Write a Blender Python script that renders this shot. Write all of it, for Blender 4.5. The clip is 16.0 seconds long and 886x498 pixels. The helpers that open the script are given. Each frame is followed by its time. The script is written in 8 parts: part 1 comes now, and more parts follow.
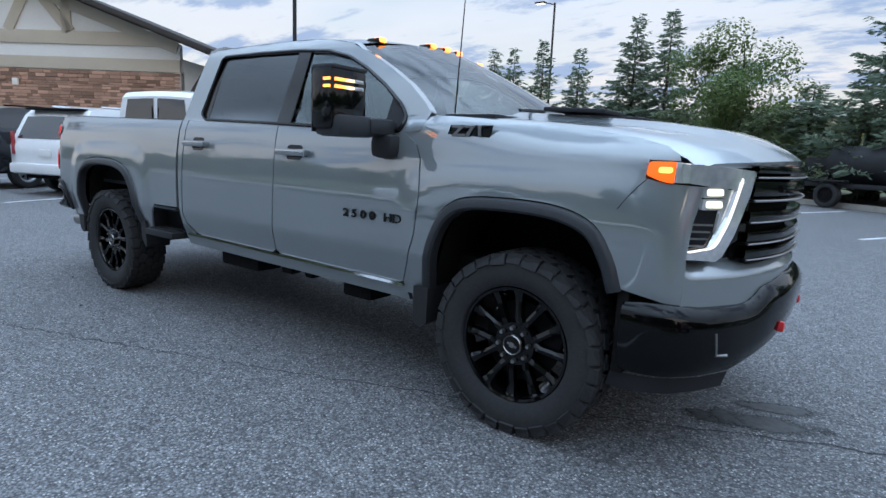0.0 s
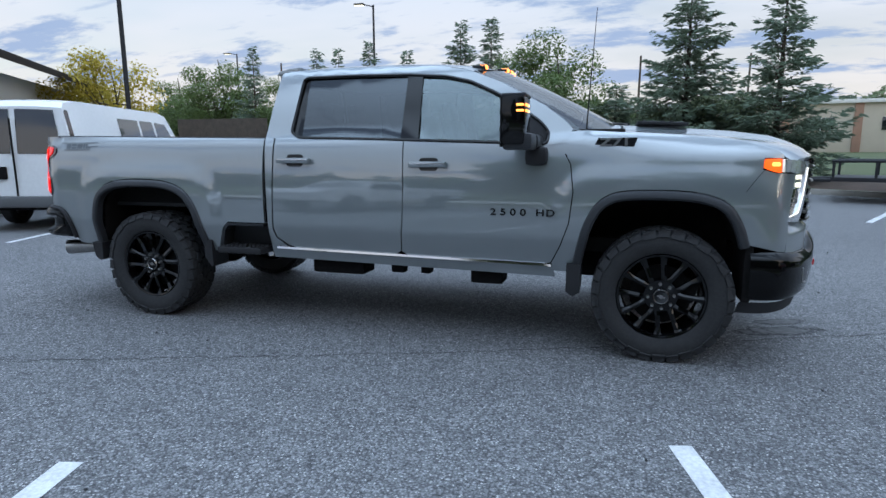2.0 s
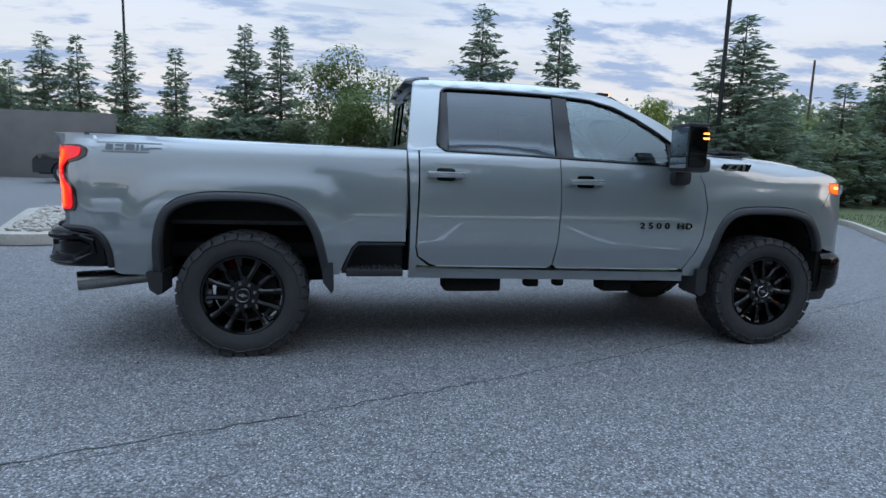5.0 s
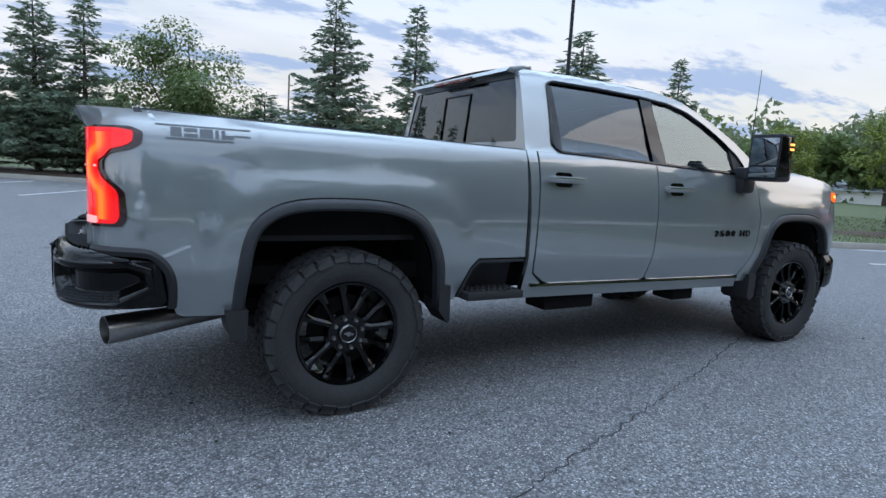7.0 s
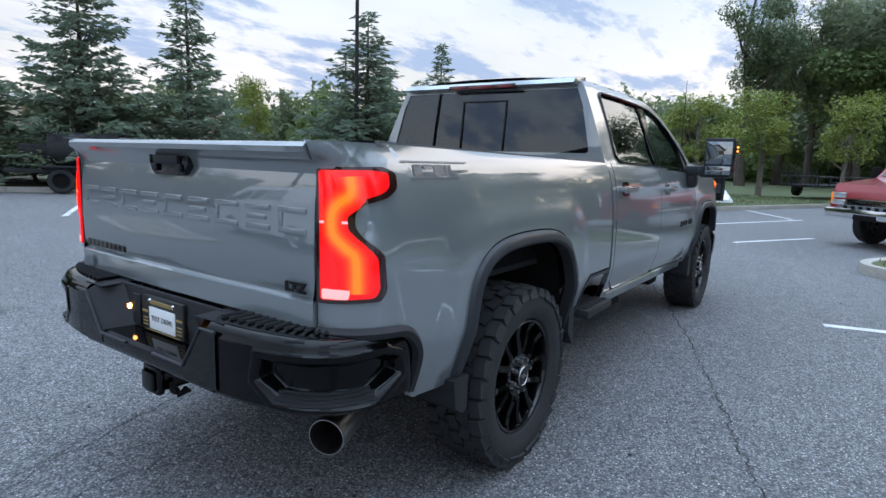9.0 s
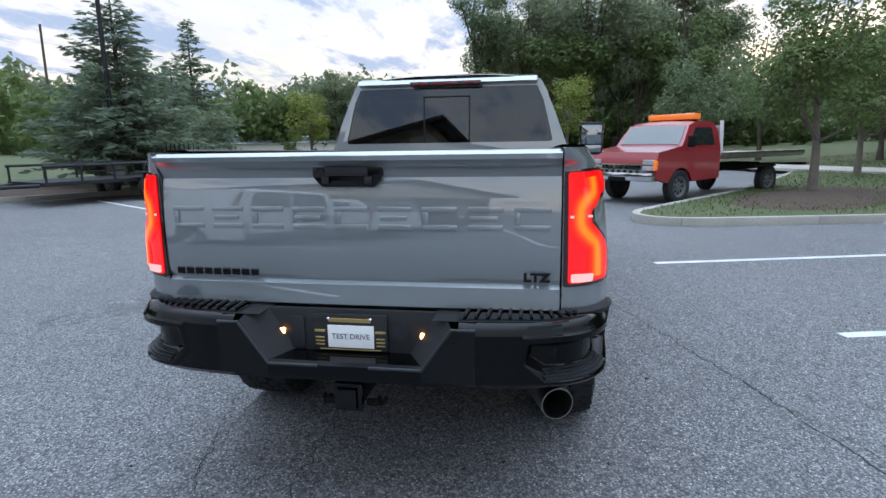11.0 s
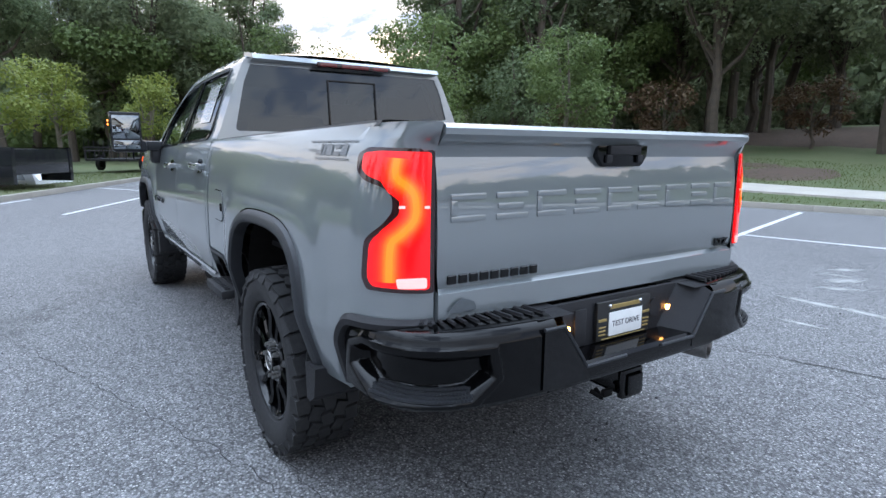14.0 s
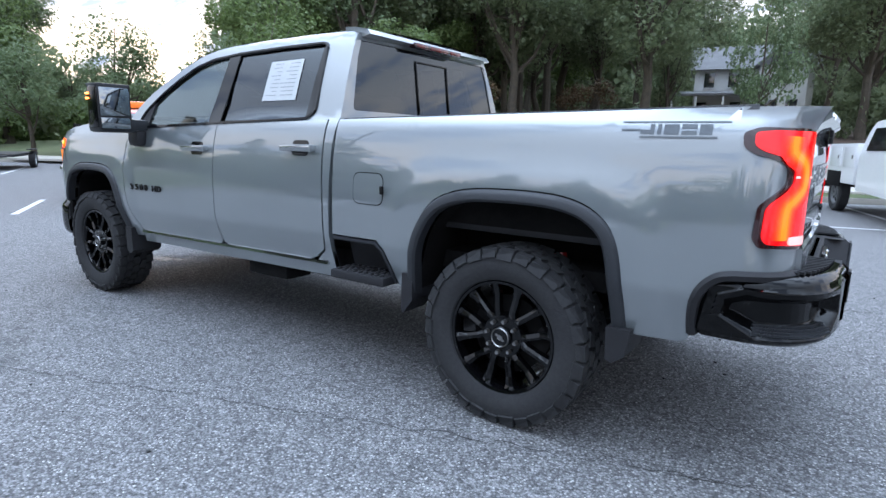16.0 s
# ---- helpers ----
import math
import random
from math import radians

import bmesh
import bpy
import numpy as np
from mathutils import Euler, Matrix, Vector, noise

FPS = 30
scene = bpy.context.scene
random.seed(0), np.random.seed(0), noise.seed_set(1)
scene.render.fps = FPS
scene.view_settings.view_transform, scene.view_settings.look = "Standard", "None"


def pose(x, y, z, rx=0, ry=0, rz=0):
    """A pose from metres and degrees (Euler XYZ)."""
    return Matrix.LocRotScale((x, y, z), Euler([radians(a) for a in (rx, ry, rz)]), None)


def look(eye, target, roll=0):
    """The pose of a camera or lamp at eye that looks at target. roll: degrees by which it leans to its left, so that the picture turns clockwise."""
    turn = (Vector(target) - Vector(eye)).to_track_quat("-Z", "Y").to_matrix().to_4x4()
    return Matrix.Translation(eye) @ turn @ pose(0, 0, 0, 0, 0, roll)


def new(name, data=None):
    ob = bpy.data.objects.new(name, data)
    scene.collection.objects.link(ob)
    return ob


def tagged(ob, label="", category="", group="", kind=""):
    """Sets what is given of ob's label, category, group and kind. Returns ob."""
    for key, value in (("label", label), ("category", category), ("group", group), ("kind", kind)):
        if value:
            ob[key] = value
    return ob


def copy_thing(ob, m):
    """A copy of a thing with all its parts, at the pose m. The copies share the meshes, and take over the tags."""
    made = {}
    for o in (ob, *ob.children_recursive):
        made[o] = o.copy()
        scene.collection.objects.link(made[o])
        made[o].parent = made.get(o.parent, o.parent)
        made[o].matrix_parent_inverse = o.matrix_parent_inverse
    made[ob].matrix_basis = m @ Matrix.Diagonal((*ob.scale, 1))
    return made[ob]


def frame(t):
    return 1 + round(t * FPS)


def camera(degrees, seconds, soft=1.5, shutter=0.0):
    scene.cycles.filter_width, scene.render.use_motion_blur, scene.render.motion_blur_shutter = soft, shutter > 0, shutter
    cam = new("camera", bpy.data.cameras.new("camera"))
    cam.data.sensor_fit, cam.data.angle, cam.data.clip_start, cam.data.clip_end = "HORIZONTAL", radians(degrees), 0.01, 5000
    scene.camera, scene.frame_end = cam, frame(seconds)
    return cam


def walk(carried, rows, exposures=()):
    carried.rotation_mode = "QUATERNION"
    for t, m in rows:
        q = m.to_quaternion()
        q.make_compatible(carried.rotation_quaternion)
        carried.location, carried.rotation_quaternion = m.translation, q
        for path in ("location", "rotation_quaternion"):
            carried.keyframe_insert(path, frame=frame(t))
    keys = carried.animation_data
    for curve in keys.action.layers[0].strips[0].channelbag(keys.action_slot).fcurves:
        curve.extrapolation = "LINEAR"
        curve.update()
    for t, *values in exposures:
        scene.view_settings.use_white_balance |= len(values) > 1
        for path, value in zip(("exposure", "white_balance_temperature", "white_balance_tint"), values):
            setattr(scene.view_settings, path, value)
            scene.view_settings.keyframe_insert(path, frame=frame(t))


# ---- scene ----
cam = camera(75.5, 16.0)
PATH = [
    (0, (5.279, -3.246, 1.326), (4.117, -1.654, 0.986), 2.3),
    (0.5, (4.9, -3.663, 1.315), (3.884, -1.974, 0.977), 1.7),
    (1, (4.566, -4.138, 1.317), (3.709, -2.364, 0.976), 1.2),
    (1.5, (4.148, -4.451, 1.339), (3.437, -2.613, 1.001), 0.4),
    (2, (3.726, -4.802, 1.368), (3.157, -2.914, 1.031), -0.2),
    (2.5, (3.268, -5.03, 1.371), (2.831, -3.107, 1.037), -0.8),
    (3, (2.778, -5.202, 1.375), (2.474, -3.252, 1.052), -1.0),
    (3.5, (2.285, -5.318, 1.351), (2.115, -3.346, 1.063), -0.6),
    (4, (1.78, -5.272, 1.363), (1.756, -3.293, 1.081), -0.3),
    (4.2, (1.553, -5.259, 1.341), (1.597, -3.278, 1.068), 0.1),
    (6.3, (-0.514, -4.223, 1.339), (0.268, -2.403, 1.064), 3.2),
    (6.5, (-0.666, -4.109, 1.307), (0.166, -2.309, 1.049), 3.1),
    (7, (-1.038, -3.738, 1.307), (-0.057, -2.016, 1.042), 3.2),
    (7.5, (-1.343, -3.328, 1.311), (-0.224, -1.695, 1.028), 3.3),
    (8, (-1.723, -2.949, 1.301), (-0.443, -1.438, 1.023), 3.3),
    (8.5, (-2.043, -2.531, 1.326), (-0.586, -1.191, 1.044), 2.7),
    (9, (-2.397, -2.143, 1.46), (-0.777, -1.011, 1.15), 1.8),
    (9.2, (-2.5, -2.005, 1.479), (-0.823, -0.959, 1.168), 1.3),
    (11.3, (-3.324, -0.504, 1.536), (-1.375, -0.28, 1.148), -0.5),
    (11.5, (-3.341, -0.376, 1.539), (-1.387, -0.23, 1.139), -0.1),
    (12, (-3.287, -0.092, 1.531), (-1.327, -0.144, 1.139), 0.1),
    (12.5, (-3.191, 0.364, 1.484), (-1.261, 0.026, 1.08), 0.7),
    (13, (-3.055, 0.849, 1.45), (-1.185, 0.245, 1.079), 1.0),
    (13.5, (-2.827, 1.299, 1.44), (-1.065, 0.422, 1.089), 1.0),
    (14, (-2.584, 1.748, 1.426), (-0.945, 0.655, 1.081), 0.5),
    (14.5, (-2.255, 2.119, 1.426), (-0.745, 0.855, 1.081), 0.3),
    (15, (-1.975, 2.541, 1.419), (-0.598, 1.132, 1.073), 0.5),
    (15.5, (-1.602, 2.902, 1.391), (-0.357, 1.379, 1.031), 0.9),
    (16, (-1.271, 3.314, 1.353), (-0.145, 1.702, 0.986), 1.2),
]
walk(cam, [(t, look(eye, target, roll)) for t, eye, target, roll in PATH],
     [(0, 0.93, 6240, 10), (4, 0.84, 6240, 10), (7, 1.04, 6320, 11), (9, 1.13, 6400, 11), (11.5, 1.22, 6750, 12), (12.5, 1.30, 6800, 13), (14, 1.59, 6740, 14), (16, 1.69, 6540, 14)])

# ---- world, sun ----
SUNWARD = Vector((0.88, -0.47, 0.0)).normalized()
SUN_EL = radians(7)
world = bpy.data.worlds.new("world")
scene.world = world
world.use_nodes = True


def sky_nodes():
    nt = world.node_tree
    nt.nodes.clear()
    N, L = nt.nodes.new, nt.links.new
    out, bg = N("ShaderNodeOutputWorld"), N("ShaderNodeBackground")
    sky = N("ShaderNodeTexSky")
    sky.sky_type, sky.sun_disc = "NISHITA", False
    sky.sun_elevation = SUN_EL
    sky.sun_rotation = math.atan2(SUNWARD.x, SUNWARD.y)
    sky.altitude, sky.air_density, sky.dust_density, sky.ozone_density = 200, 1.0, 2.0, 1.5
    tc = N("ShaderNodeTexCoord")
    sep = N("ShaderNodeSeparateXYZ")
    L(tc.outputs["Generated"], sep.inputs[0])

    def math_node(op, a, b, clamp=False):
        m = N("ShaderNodeMath")
        m.operation, m.use_clamp = op, clamp
        for i, v in enumerate((a, b)):
            if isinstance(v, (int, float)):
                m.inputs[i].default_value = v
            else:
                L(v, m.inputs[i])
        return m.outputs[0]

    # clouds lie on a flat layer: direction divided by its height
    h = math_node("ADD", math_node("MAXIMUM", sep.outputs[2], 0.0), 0.16)
    px, py = math_node("DIVIDE", sep.outputs[0], h), math_node("DIVIDE", sep.outputs[1], h)
    comb = N("ShaderNodeCombineXYZ")
    L(px, comb.inputs[0]), L(py, comb.inputs[1])

    def cloud(scale, detail, rough, lo, hi, seed, stretch):
        mp = N("ShaderNodeMapping")
        mp.inputs["Location"].default_value = (seed, seed * 0.7, 0)
        mp.inputs["Rotation"].default_value = (0, 0, 0.5)
        mp.inputs["Scale"].default_value = (1.0, stretch, 1)
        L(comb.outputs[0], mp.inputs[0])
        n = N("ShaderNodeTexNoise")
        n.inputs["Scale"].default_value, n.inputs["Detail"].default_value = scale, detail
        n.inputs["Roughness"].default_value = rough
        L(mp.outputs[0], n.inputs["Vector"])
        r = N("ShaderNodeMapRange")
        r.interpolation_type = "SMOOTHSTEP"
        r.inputs["From Min"].default_value, r.inputs["From Max"].default_value = lo, hi
        L(n.outputs[0], r.inputs["Value"])
        return r.outputs[0]

    def mix(fac, a, b):
        m = N("ShaderNodeMix")
        m.data_type = "RGBA"
        L(fac, m.inputs["Factor"])
        for i, v in ((6, a), (7, b)):
            if isinstance(v, tuple):
                m.inputs[i].default_value = (*v, 1)
            else:
                L(v, m.inputs[i])
        return m.outputs[2]

    # a pale veil over the whole sky, warmer low down, then grey-blue heaps
    low = N("ShaderNodeMapRange")
    low.inputs["From Min"].default_value, low.inputs["From Max"].default_value = 0.02, 0.34
    L(sep.outputs[2], low.inputs["Value"])
    veil_col = mix(low.outputs[0], SKY_LOW, SKY_HIGH)
    # an overcast vault is brightest overhead
    top = N("ShaderNodeMapRange")
    top.interpolation_type = "SMOOTHSTEP"
    top.inputs["From Min"].default_value, top.inputs["From Max"].default_value = 0.42, 0.95
    L(sep.outputs[2], top.inputs["Value"])
    veil_col = mix(top.outputs[0], veil_col, SKY_TOP)
    veil = math_node("MULTIPLY_ADD", cloud(0.55, 4, 0.55, 0.25, 0.6, 3.1, 1.6), 0.35)
    veil.node.inputs[2].default_value = 0.62
    c = mix(veil, sky.outputs[0], veil_col)
    heaps = cloud(1.25, 9, 0.64, 0.50, 0.605, 11.7, 1.8)
    heaps = math_node("MULTIPLY", heaps, 0.88)
    c = mix(heaps, c, SKY_CLOUD)
    wisps = cloud(2.4, 6, 0.6, 0.57, 0.68, 27.0, 3.0)
    wisps = math_node("MULTIPLY", wisps, 0.45)
    c = mix(wisps, c, SKY_CLOUD)
    L(c, bg.inputs[0])
    bg.inputs[1].default_value = SKY_STRENGTH
    L(bg.outputs[0], out.inputs[0])


SKY_STRENGTH = 0.11
SKY_LOW, SKY_HIGH, SKY_TOP, SKY_CLOUD = (4.8, 4.35, 3.95), (3.5, 4.15, 5.05), (12.6, 16.2, 20.8), (1.75, 2.35, 3.5)
sky_nodes()
sun = bpy.data.lights.new("sun", "SUN")
sun.energy, sun.angle, sun.color = 0.5, radians(55), (1.0, 0.83, 0.66)
sun_ob = new("sun", sun)
sun_ob.matrix_world = look((40 * SUNWARD.x, 40 * SUNWARD.y, 40 * math.tan(SUN_EL)), (0, 0, 0))


# ---- materials ----
def rgba(c):
    return (*c, 1)


def surf(name, col, col2=None, rough=0.5, rough2=None, metal=0.0, coat=0.0, coat_rough=0.03, big=1.5, fine=40.0, bump=0.0, bump_scale=150.0,
         vary=0.0, spec=0.5, emit=None, emit_strength=0.0, sub=0.0):
    """A surface with two colours mixed by patches and grain, and a fine relief."""
    m = bpy.data.materials.new(name)
    m.use_nodes = True
    nt = m.node_tree
    N, L = nt.nodes.new, nt.links.new
    b = nt.nodes["Principled BSDF"]
    b.inputs["Metallic"].default_value = metal
    b.inputs["Roughness"].default_value = rough
    b.inputs["Specular IOR Level"].default_value = spec
    b.inputs["Coat Weight"].default_value, b.inputs["Coat Roughness"].default_value = coat, coat_rough
    if emit:
        b.inputs["Emission Color"].default_value, b.inputs["Emission Strength"].default_value = rgba(emit), emit_strength
    tc = N("ShaderNodeTexCoord")
    n1, n2 = N("ShaderNodeTexNoise"), N("ShaderNodeTexNoise")
    for n, s, d in ((n1, big, 5), (n2, fine, 4)):
        n.inputs["Scale"].default_value, n.inputs["Detail"].default_value = s, d
        L(tc.outputs["Object"], n.inputs["Vector"])
    add = N("ShaderNodeMath")
    add.operation = "MULTIPLY_ADD"
    L(n1.outputs[0], add.inputs[0])
    add.inputs[1].default_value = 0.5
    half = N("ShaderNodeMath")
    half.operation = "MULTIPLY"
    L(n2.outputs[0], half.inputs[0])
    half.inputs[1].default_value = 0.5
    L(half.outputs[0], add.inputs[2])
    ramp = N("ShaderNodeMapRange")
    ramp.inputs["From Min"].default_value, ramp.inputs["From Max"].default_value = 0.36, 0.64
    L(add.outputs[0], ramp.inputs["Value"])
    mx = N("ShaderNodeMix")
    mx.data_type = "RGBA"
    L(ramp.outputs[0], mx.inputs["Factor"])
    mx.inputs[6].default_value, mx.inputs[7].default_value = rgba(col), rgba(col2 or tuple(v * 0.85 for v in col))
    colour = mx.outputs[2]
    if vary:
        oi = N("ShaderNodeObjectInfo")
        hsv = N("ShaderNodeHueSaturation")
        mr = N("ShaderNodeMapRange")
        mr.inputs["To Min"].default_value, mr.inputs["To Max"].default_value = 1 - vary, 1 + vary
        L(oi.outputs["Random"], mr.inputs["Value"])
        L(mr.outputs[0], hsv.inputs["Value"])
        L(colour, hsv.inputs["Color"])
        colour = hsv.outputs[0]
    L(colour, b.inputs["Base Color"])
    if rough2 is not None:
        rr = N("ShaderNodeMapRange")
        rr.inputs["To Min"].default_value, rr.inputs["To Max"].default_value = rough, rough2
        L(ramp.outputs[0], rr.inputs["Value"])
        L(rr.outputs[0], b.inputs["Roughness"])
    if bump:
        nb, bp = N("ShaderNodeTexNoise"), N("ShaderNodeBump")
        nb.inputs["Scale"].default_value, nb.inputs["Detail"].default_value = bump_scale, 3
        L(tc.outputs["Object"], nb.inputs["Vector"])
        bp.inputs["Strength"].default_value, bp.inputs["Distance"].default_value = bump, 0.01
        L(nb.outputs[0], bp.inputs["Height"])
        L(bp.outputs[0], b.inputs["Normal"])
    if sub:
        b.inputs["Subsurface Weight"].default_value = sub
    return m


def leaf(name, col, col2, translucent=0.35):
    """Leaves: colour varies leaf by leaf, and light comes through."""
    m = bpy.data.materials.new(name)
    m.use_nodes = True
    nt = m.node_tree
    N, L = nt.nodes.new, nt.links.new
    out = nt.nodes["Material Output"]
    nt.nodes.remove(nt.nodes["Principled BSDF"])
    g = N("ShaderNodeNewGeometry")
    tc, no = N("ShaderNodeTexCoord"), N("ShaderNodeTexNoise")
    no.inputs["Scale"].default_value = 0.6
    L(tc.outputs["Object"], no.inputs["Vector"])
    ad = N("ShaderNodeMath")
    ad.operation = "MULTIPLY_ADD"
    L(no.outputs[0], ad.inputs[0])
    ad.inputs[1].default_value = 0.9
    sc = N("ShaderNodeMath")
    sc.operation = "MULTIPLY_ADD"
    L(g.outputs["Random Per Island"], sc.inputs[0])
    sc.inputs[1].default_value, sc.inputs[2].default_value = 0.7, -0.3
    L(sc.outputs[0], ad.inputs[2])
    mx = N("ShaderNodeMix")
    mx.data_type, mx.clamp_factor = "RGBA", True
    L(ad.outputs[0], mx.inputs["Factor"])
    mx.inputs[6].default_value, mx.inputs[7].default_value = rgba(col), rgba(col2)
    d, t, ms = N("ShaderNodeBsdfPrincipled"), N("ShaderNodeBsdfTranslucent"), N("ShaderNodeMixShader")
    d.inputs["Roughness"].default_value = 0.55
    d.inputs["Specular IOR Level"].default_value = 0.3
    L(mx.outputs[2], d.inputs["Base Color"]), L(mx.outputs[2], t.inputs["Color"])
    ms.inputs[0].default_value = translucent
    L(d.outputs[0], ms.inputs[1]), L(t.outputs[0], ms.inputs[2])
    L(ms.outputs[0], out.inputs[0])
    return m


def tinted_glass(name, tint, film=0.0, gloss=(1, 1, 1)):
    """A pane that lets tinted light through and mirrors by Fresnel."""
    m = bpy.data.materials.new(name)
    m.use_nodes = True
    nt = m.node_tree
    N, L = nt.nodes.new, nt.links.new
    out = nt.nodes["Material Output"]
    nt.nodes.remove(nt.nodes["Principled BSDF"])
    fr, tr, gl, mx = N("ShaderNodeFresnel"), N("ShaderNodeBsdfTransparent"), N("ShaderNodeBsdfGlossy"), N("ShaderNodeMixShader")
    fr.inputs["IOR"].default_value = 1.52
    # a reflecting film lifts the gloss at every angle
    lift = N("ShaderNodeMapRange")
    lift.inputs["To Min"].default_value = film
    tr.inputs["Color"].default_value = rgba(tint)
    gl.inputs["Color"].default_value, gl.inputs["Roughness"].default_value = rgba(gloss), 0.01
    L(fr.outputs[0], lift.inputs["Value"]), L(lift.outputs[0], mx.inputs[0]), L(tr.outputs[0], mx.inputs[1]), L(gl.outputs[0], mx.inputs[2])
    L(mx.outputs[0], out.inputs[0])
    return m


def asphalt():
    """Worn chip asphalt: stones of many greys in dark binder, wide pale and dark patches."""
    m = surf("asphalt", (0.195, 0.194, 0.197), (0.138, 0.138, 0.142), rough=0.85, rough2=0.68, big=0.28, fine=5, spec=0.22)
    nt = m.node_tree
    N, L = nt.nodes.new, nt.links.new
    b = nt.nodes["Principled BSDF"]
    tc = N("ShaderNodeTexCoord")

    def ranged(sock, f0, f1, t0, t1):
        r = N("ShaderNodeMapRange")
        for nm, v in (("From Min", f0), ("From Max", f1), ("To Min", t0), ("To Max", t1)):
            r.inputs[nm].default_value = v
        L(sock, r.inputs["Value"])
        return r.outputs[0]

    def times(a, c):
        n = N("ShaderNodeMath")
        n.operation = "MULTIPLY"
        L(a, n.inputs[0]), L(c, n.inputs[1])
        return n.outputs[0]

    stone, chip, clump = N("ShaderNodeTexVoronoi"), N("ShaderNodeTexVoronoi"), N("ShaderNodeTexNoise")
    stone.inputs["Scale"].default_value, chip.inputs["Scale"].default_value = 88, 190
    clump.inputs["Scale"].default_value, clump.inputs["Detail"].default_value, clump.inputs["Roughness"].default_value = 22, 6, 0.7
    for n in (stone, chip, clump):
        L(tc.outputs["Object"], n.inputs["Vector"])
    sep, sep2 = N("ShaderNodeSeparateColor"), N("ShaderNodeSeparateColor")
    L(stone.outputs["Color"], sep.inputs[0]), L(chip.outputs["Color"], sep2.inputs[0])
    # each stone its own grey, dark binder between, fine chips and clumps over it
    v = times(ranged(sep.outputs[0], 0, 1, 0.50, 1.50), ranged(stone.outputs["Distance"], 0.25, 0.75, 1.10, 0.55))
    v = times(v, ranged(sep2.outputs[0], 0, 1, 0.72, 1.32))
    v = times(v, ranged(clump.outputs[0], 0.3, 0.7, 0.80, 1.24))
    hsv, mx = N("ShaderNodeHueSaturation"), N("ShaderNodeMix")
    old = b.inputs["Base Color"].links[0].from_socket
    L(v, hsv.inputs["Value"]), L(old, hsv.inputs["Color"])
    # some stones worn pale
    mx.data_type = "RGBA"
    mx.inputs[7].default_value = (0.52, 0.51, 0.49, 1)
    L(times(ranged(sep.outputs[1], 0.88, 0.95, 0, 0.85), ranged(stone.outputs["Distance"], 0.30, 0.55, 1, 0)), mx.inputs["Factor"])
    L(hsv.outputs[0], mx.inputs[6])
    L(mx.outputs[2], b.inputs["Base Color"])
    bp = N("ShaderNodeBump")
    bp.inputs["Strength"].default_value, bp.inputs["Distance"].default_value = 0.55, 0.006
    L(stone.outputs["Distance"], bp.inputs["Height"])
    bp.invert = True
    L(bp.outputs[0], b.inputs["Normal"])
    return m


M_ASPHALT = asphalt()
M_PAINT = surf("grey_paint", (0.218, 0.244, 0.256), (0.200, 0.225, 0.236), rough=0.40, metal=0.45, coat=1.0, coat_rough=0.0, big=2, fine=900)
M_PAINT.node_tree.nodes["Principled BSDF"].inputs["Coat IOR"].default_value = 2.3
M_GLOSSBLACK = surf("gloss_black", (0.0025, 0.0025, 0.003), rough=0.06, spec=0.4)
M_BUMPER = surf("bumper_black", (0.0022, 0.0022, 0.0025), rough=0.06, spec=0.26)
M_PLASTIC = surf("black_plastic", (0.020, 0.020, 0.022), (0.028, 0.028, 0.031), rough=0.55, big=6, fine=200, bump=0.15, bump_scale=600, spec=0.25)
M_FLARE = surf("flare_plastic", (0.026, 0.028, 0.032), (0.034, 0.036, 0.040), rough=0.42, spec=0.3, big=4, fine=200, bump=0.1, bump_scale=500)
M_RUBBER = surf("rubber", (0.024, 0.024, 0.026), (0.036, 0.036, 0.037), rough=0.75, spec=0.25, big=5, fine=60, bump=0.2, bump_scale=120)
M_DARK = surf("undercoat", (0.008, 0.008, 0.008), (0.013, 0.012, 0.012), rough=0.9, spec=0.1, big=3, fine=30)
M_CHROME = surf("chrome", (0.80, 0.81, 0.83), (0.7, 0.71, 0.73), rough=0.08, metal=1.0)
M_SATIN = surf("satin_metal", (0.42, 0.41, 0.40), (0.30, 0.29, 0.28), rough=0.32, metal=1.0, big=6, fine=80)
M_SEATS = surf("seat_cloth", (0.02, 0.02, 0.022), (0.03, 0.03, 0.032), rough=0.8)
M_WHITE = surf("white_paint_car", (0.78, 0.79, 0.80), (0.72, 0.73, 0.74), rough=0.3, coat=0.8, big=1, fine=20)
M_DARKCAR = surf("dark_paint_car", (0.012, 0.013, 0.017), (0.016, 0.017, 0.02), rough=0.25, coat=1.0)
M_REDCAR = surf("red_paint_car", (0.33, 0.022, 0.030), (0.27, 0.02, 0.028), rough=0.3, coat=0.9)
M_LINE = surf("line_paint", (0.66, 0.66, 0.66), (0.42, 0.42, 0.42), rough=0.8, big=3.0, fine=55, bump=0.3, bump_scale=90)
M_CRACK = surf("tar_crack", (0.018, 0.018, 0.019), (0.03, 0.03, 0.03), rough=0.9, big=8, fine=60)
M_DUST = surf("pale_dust", (0.22, 0.22, 0.215), (0.11, 0.11, 0.113), rough=0.9, big=2.5, fine=25)
M_OIL = surf("wet_spot", (0.03, 0.03, 0.032), (0.05, 0.05, 0.052), rough=0.35, rough2=0.7, big=5, fine=30)


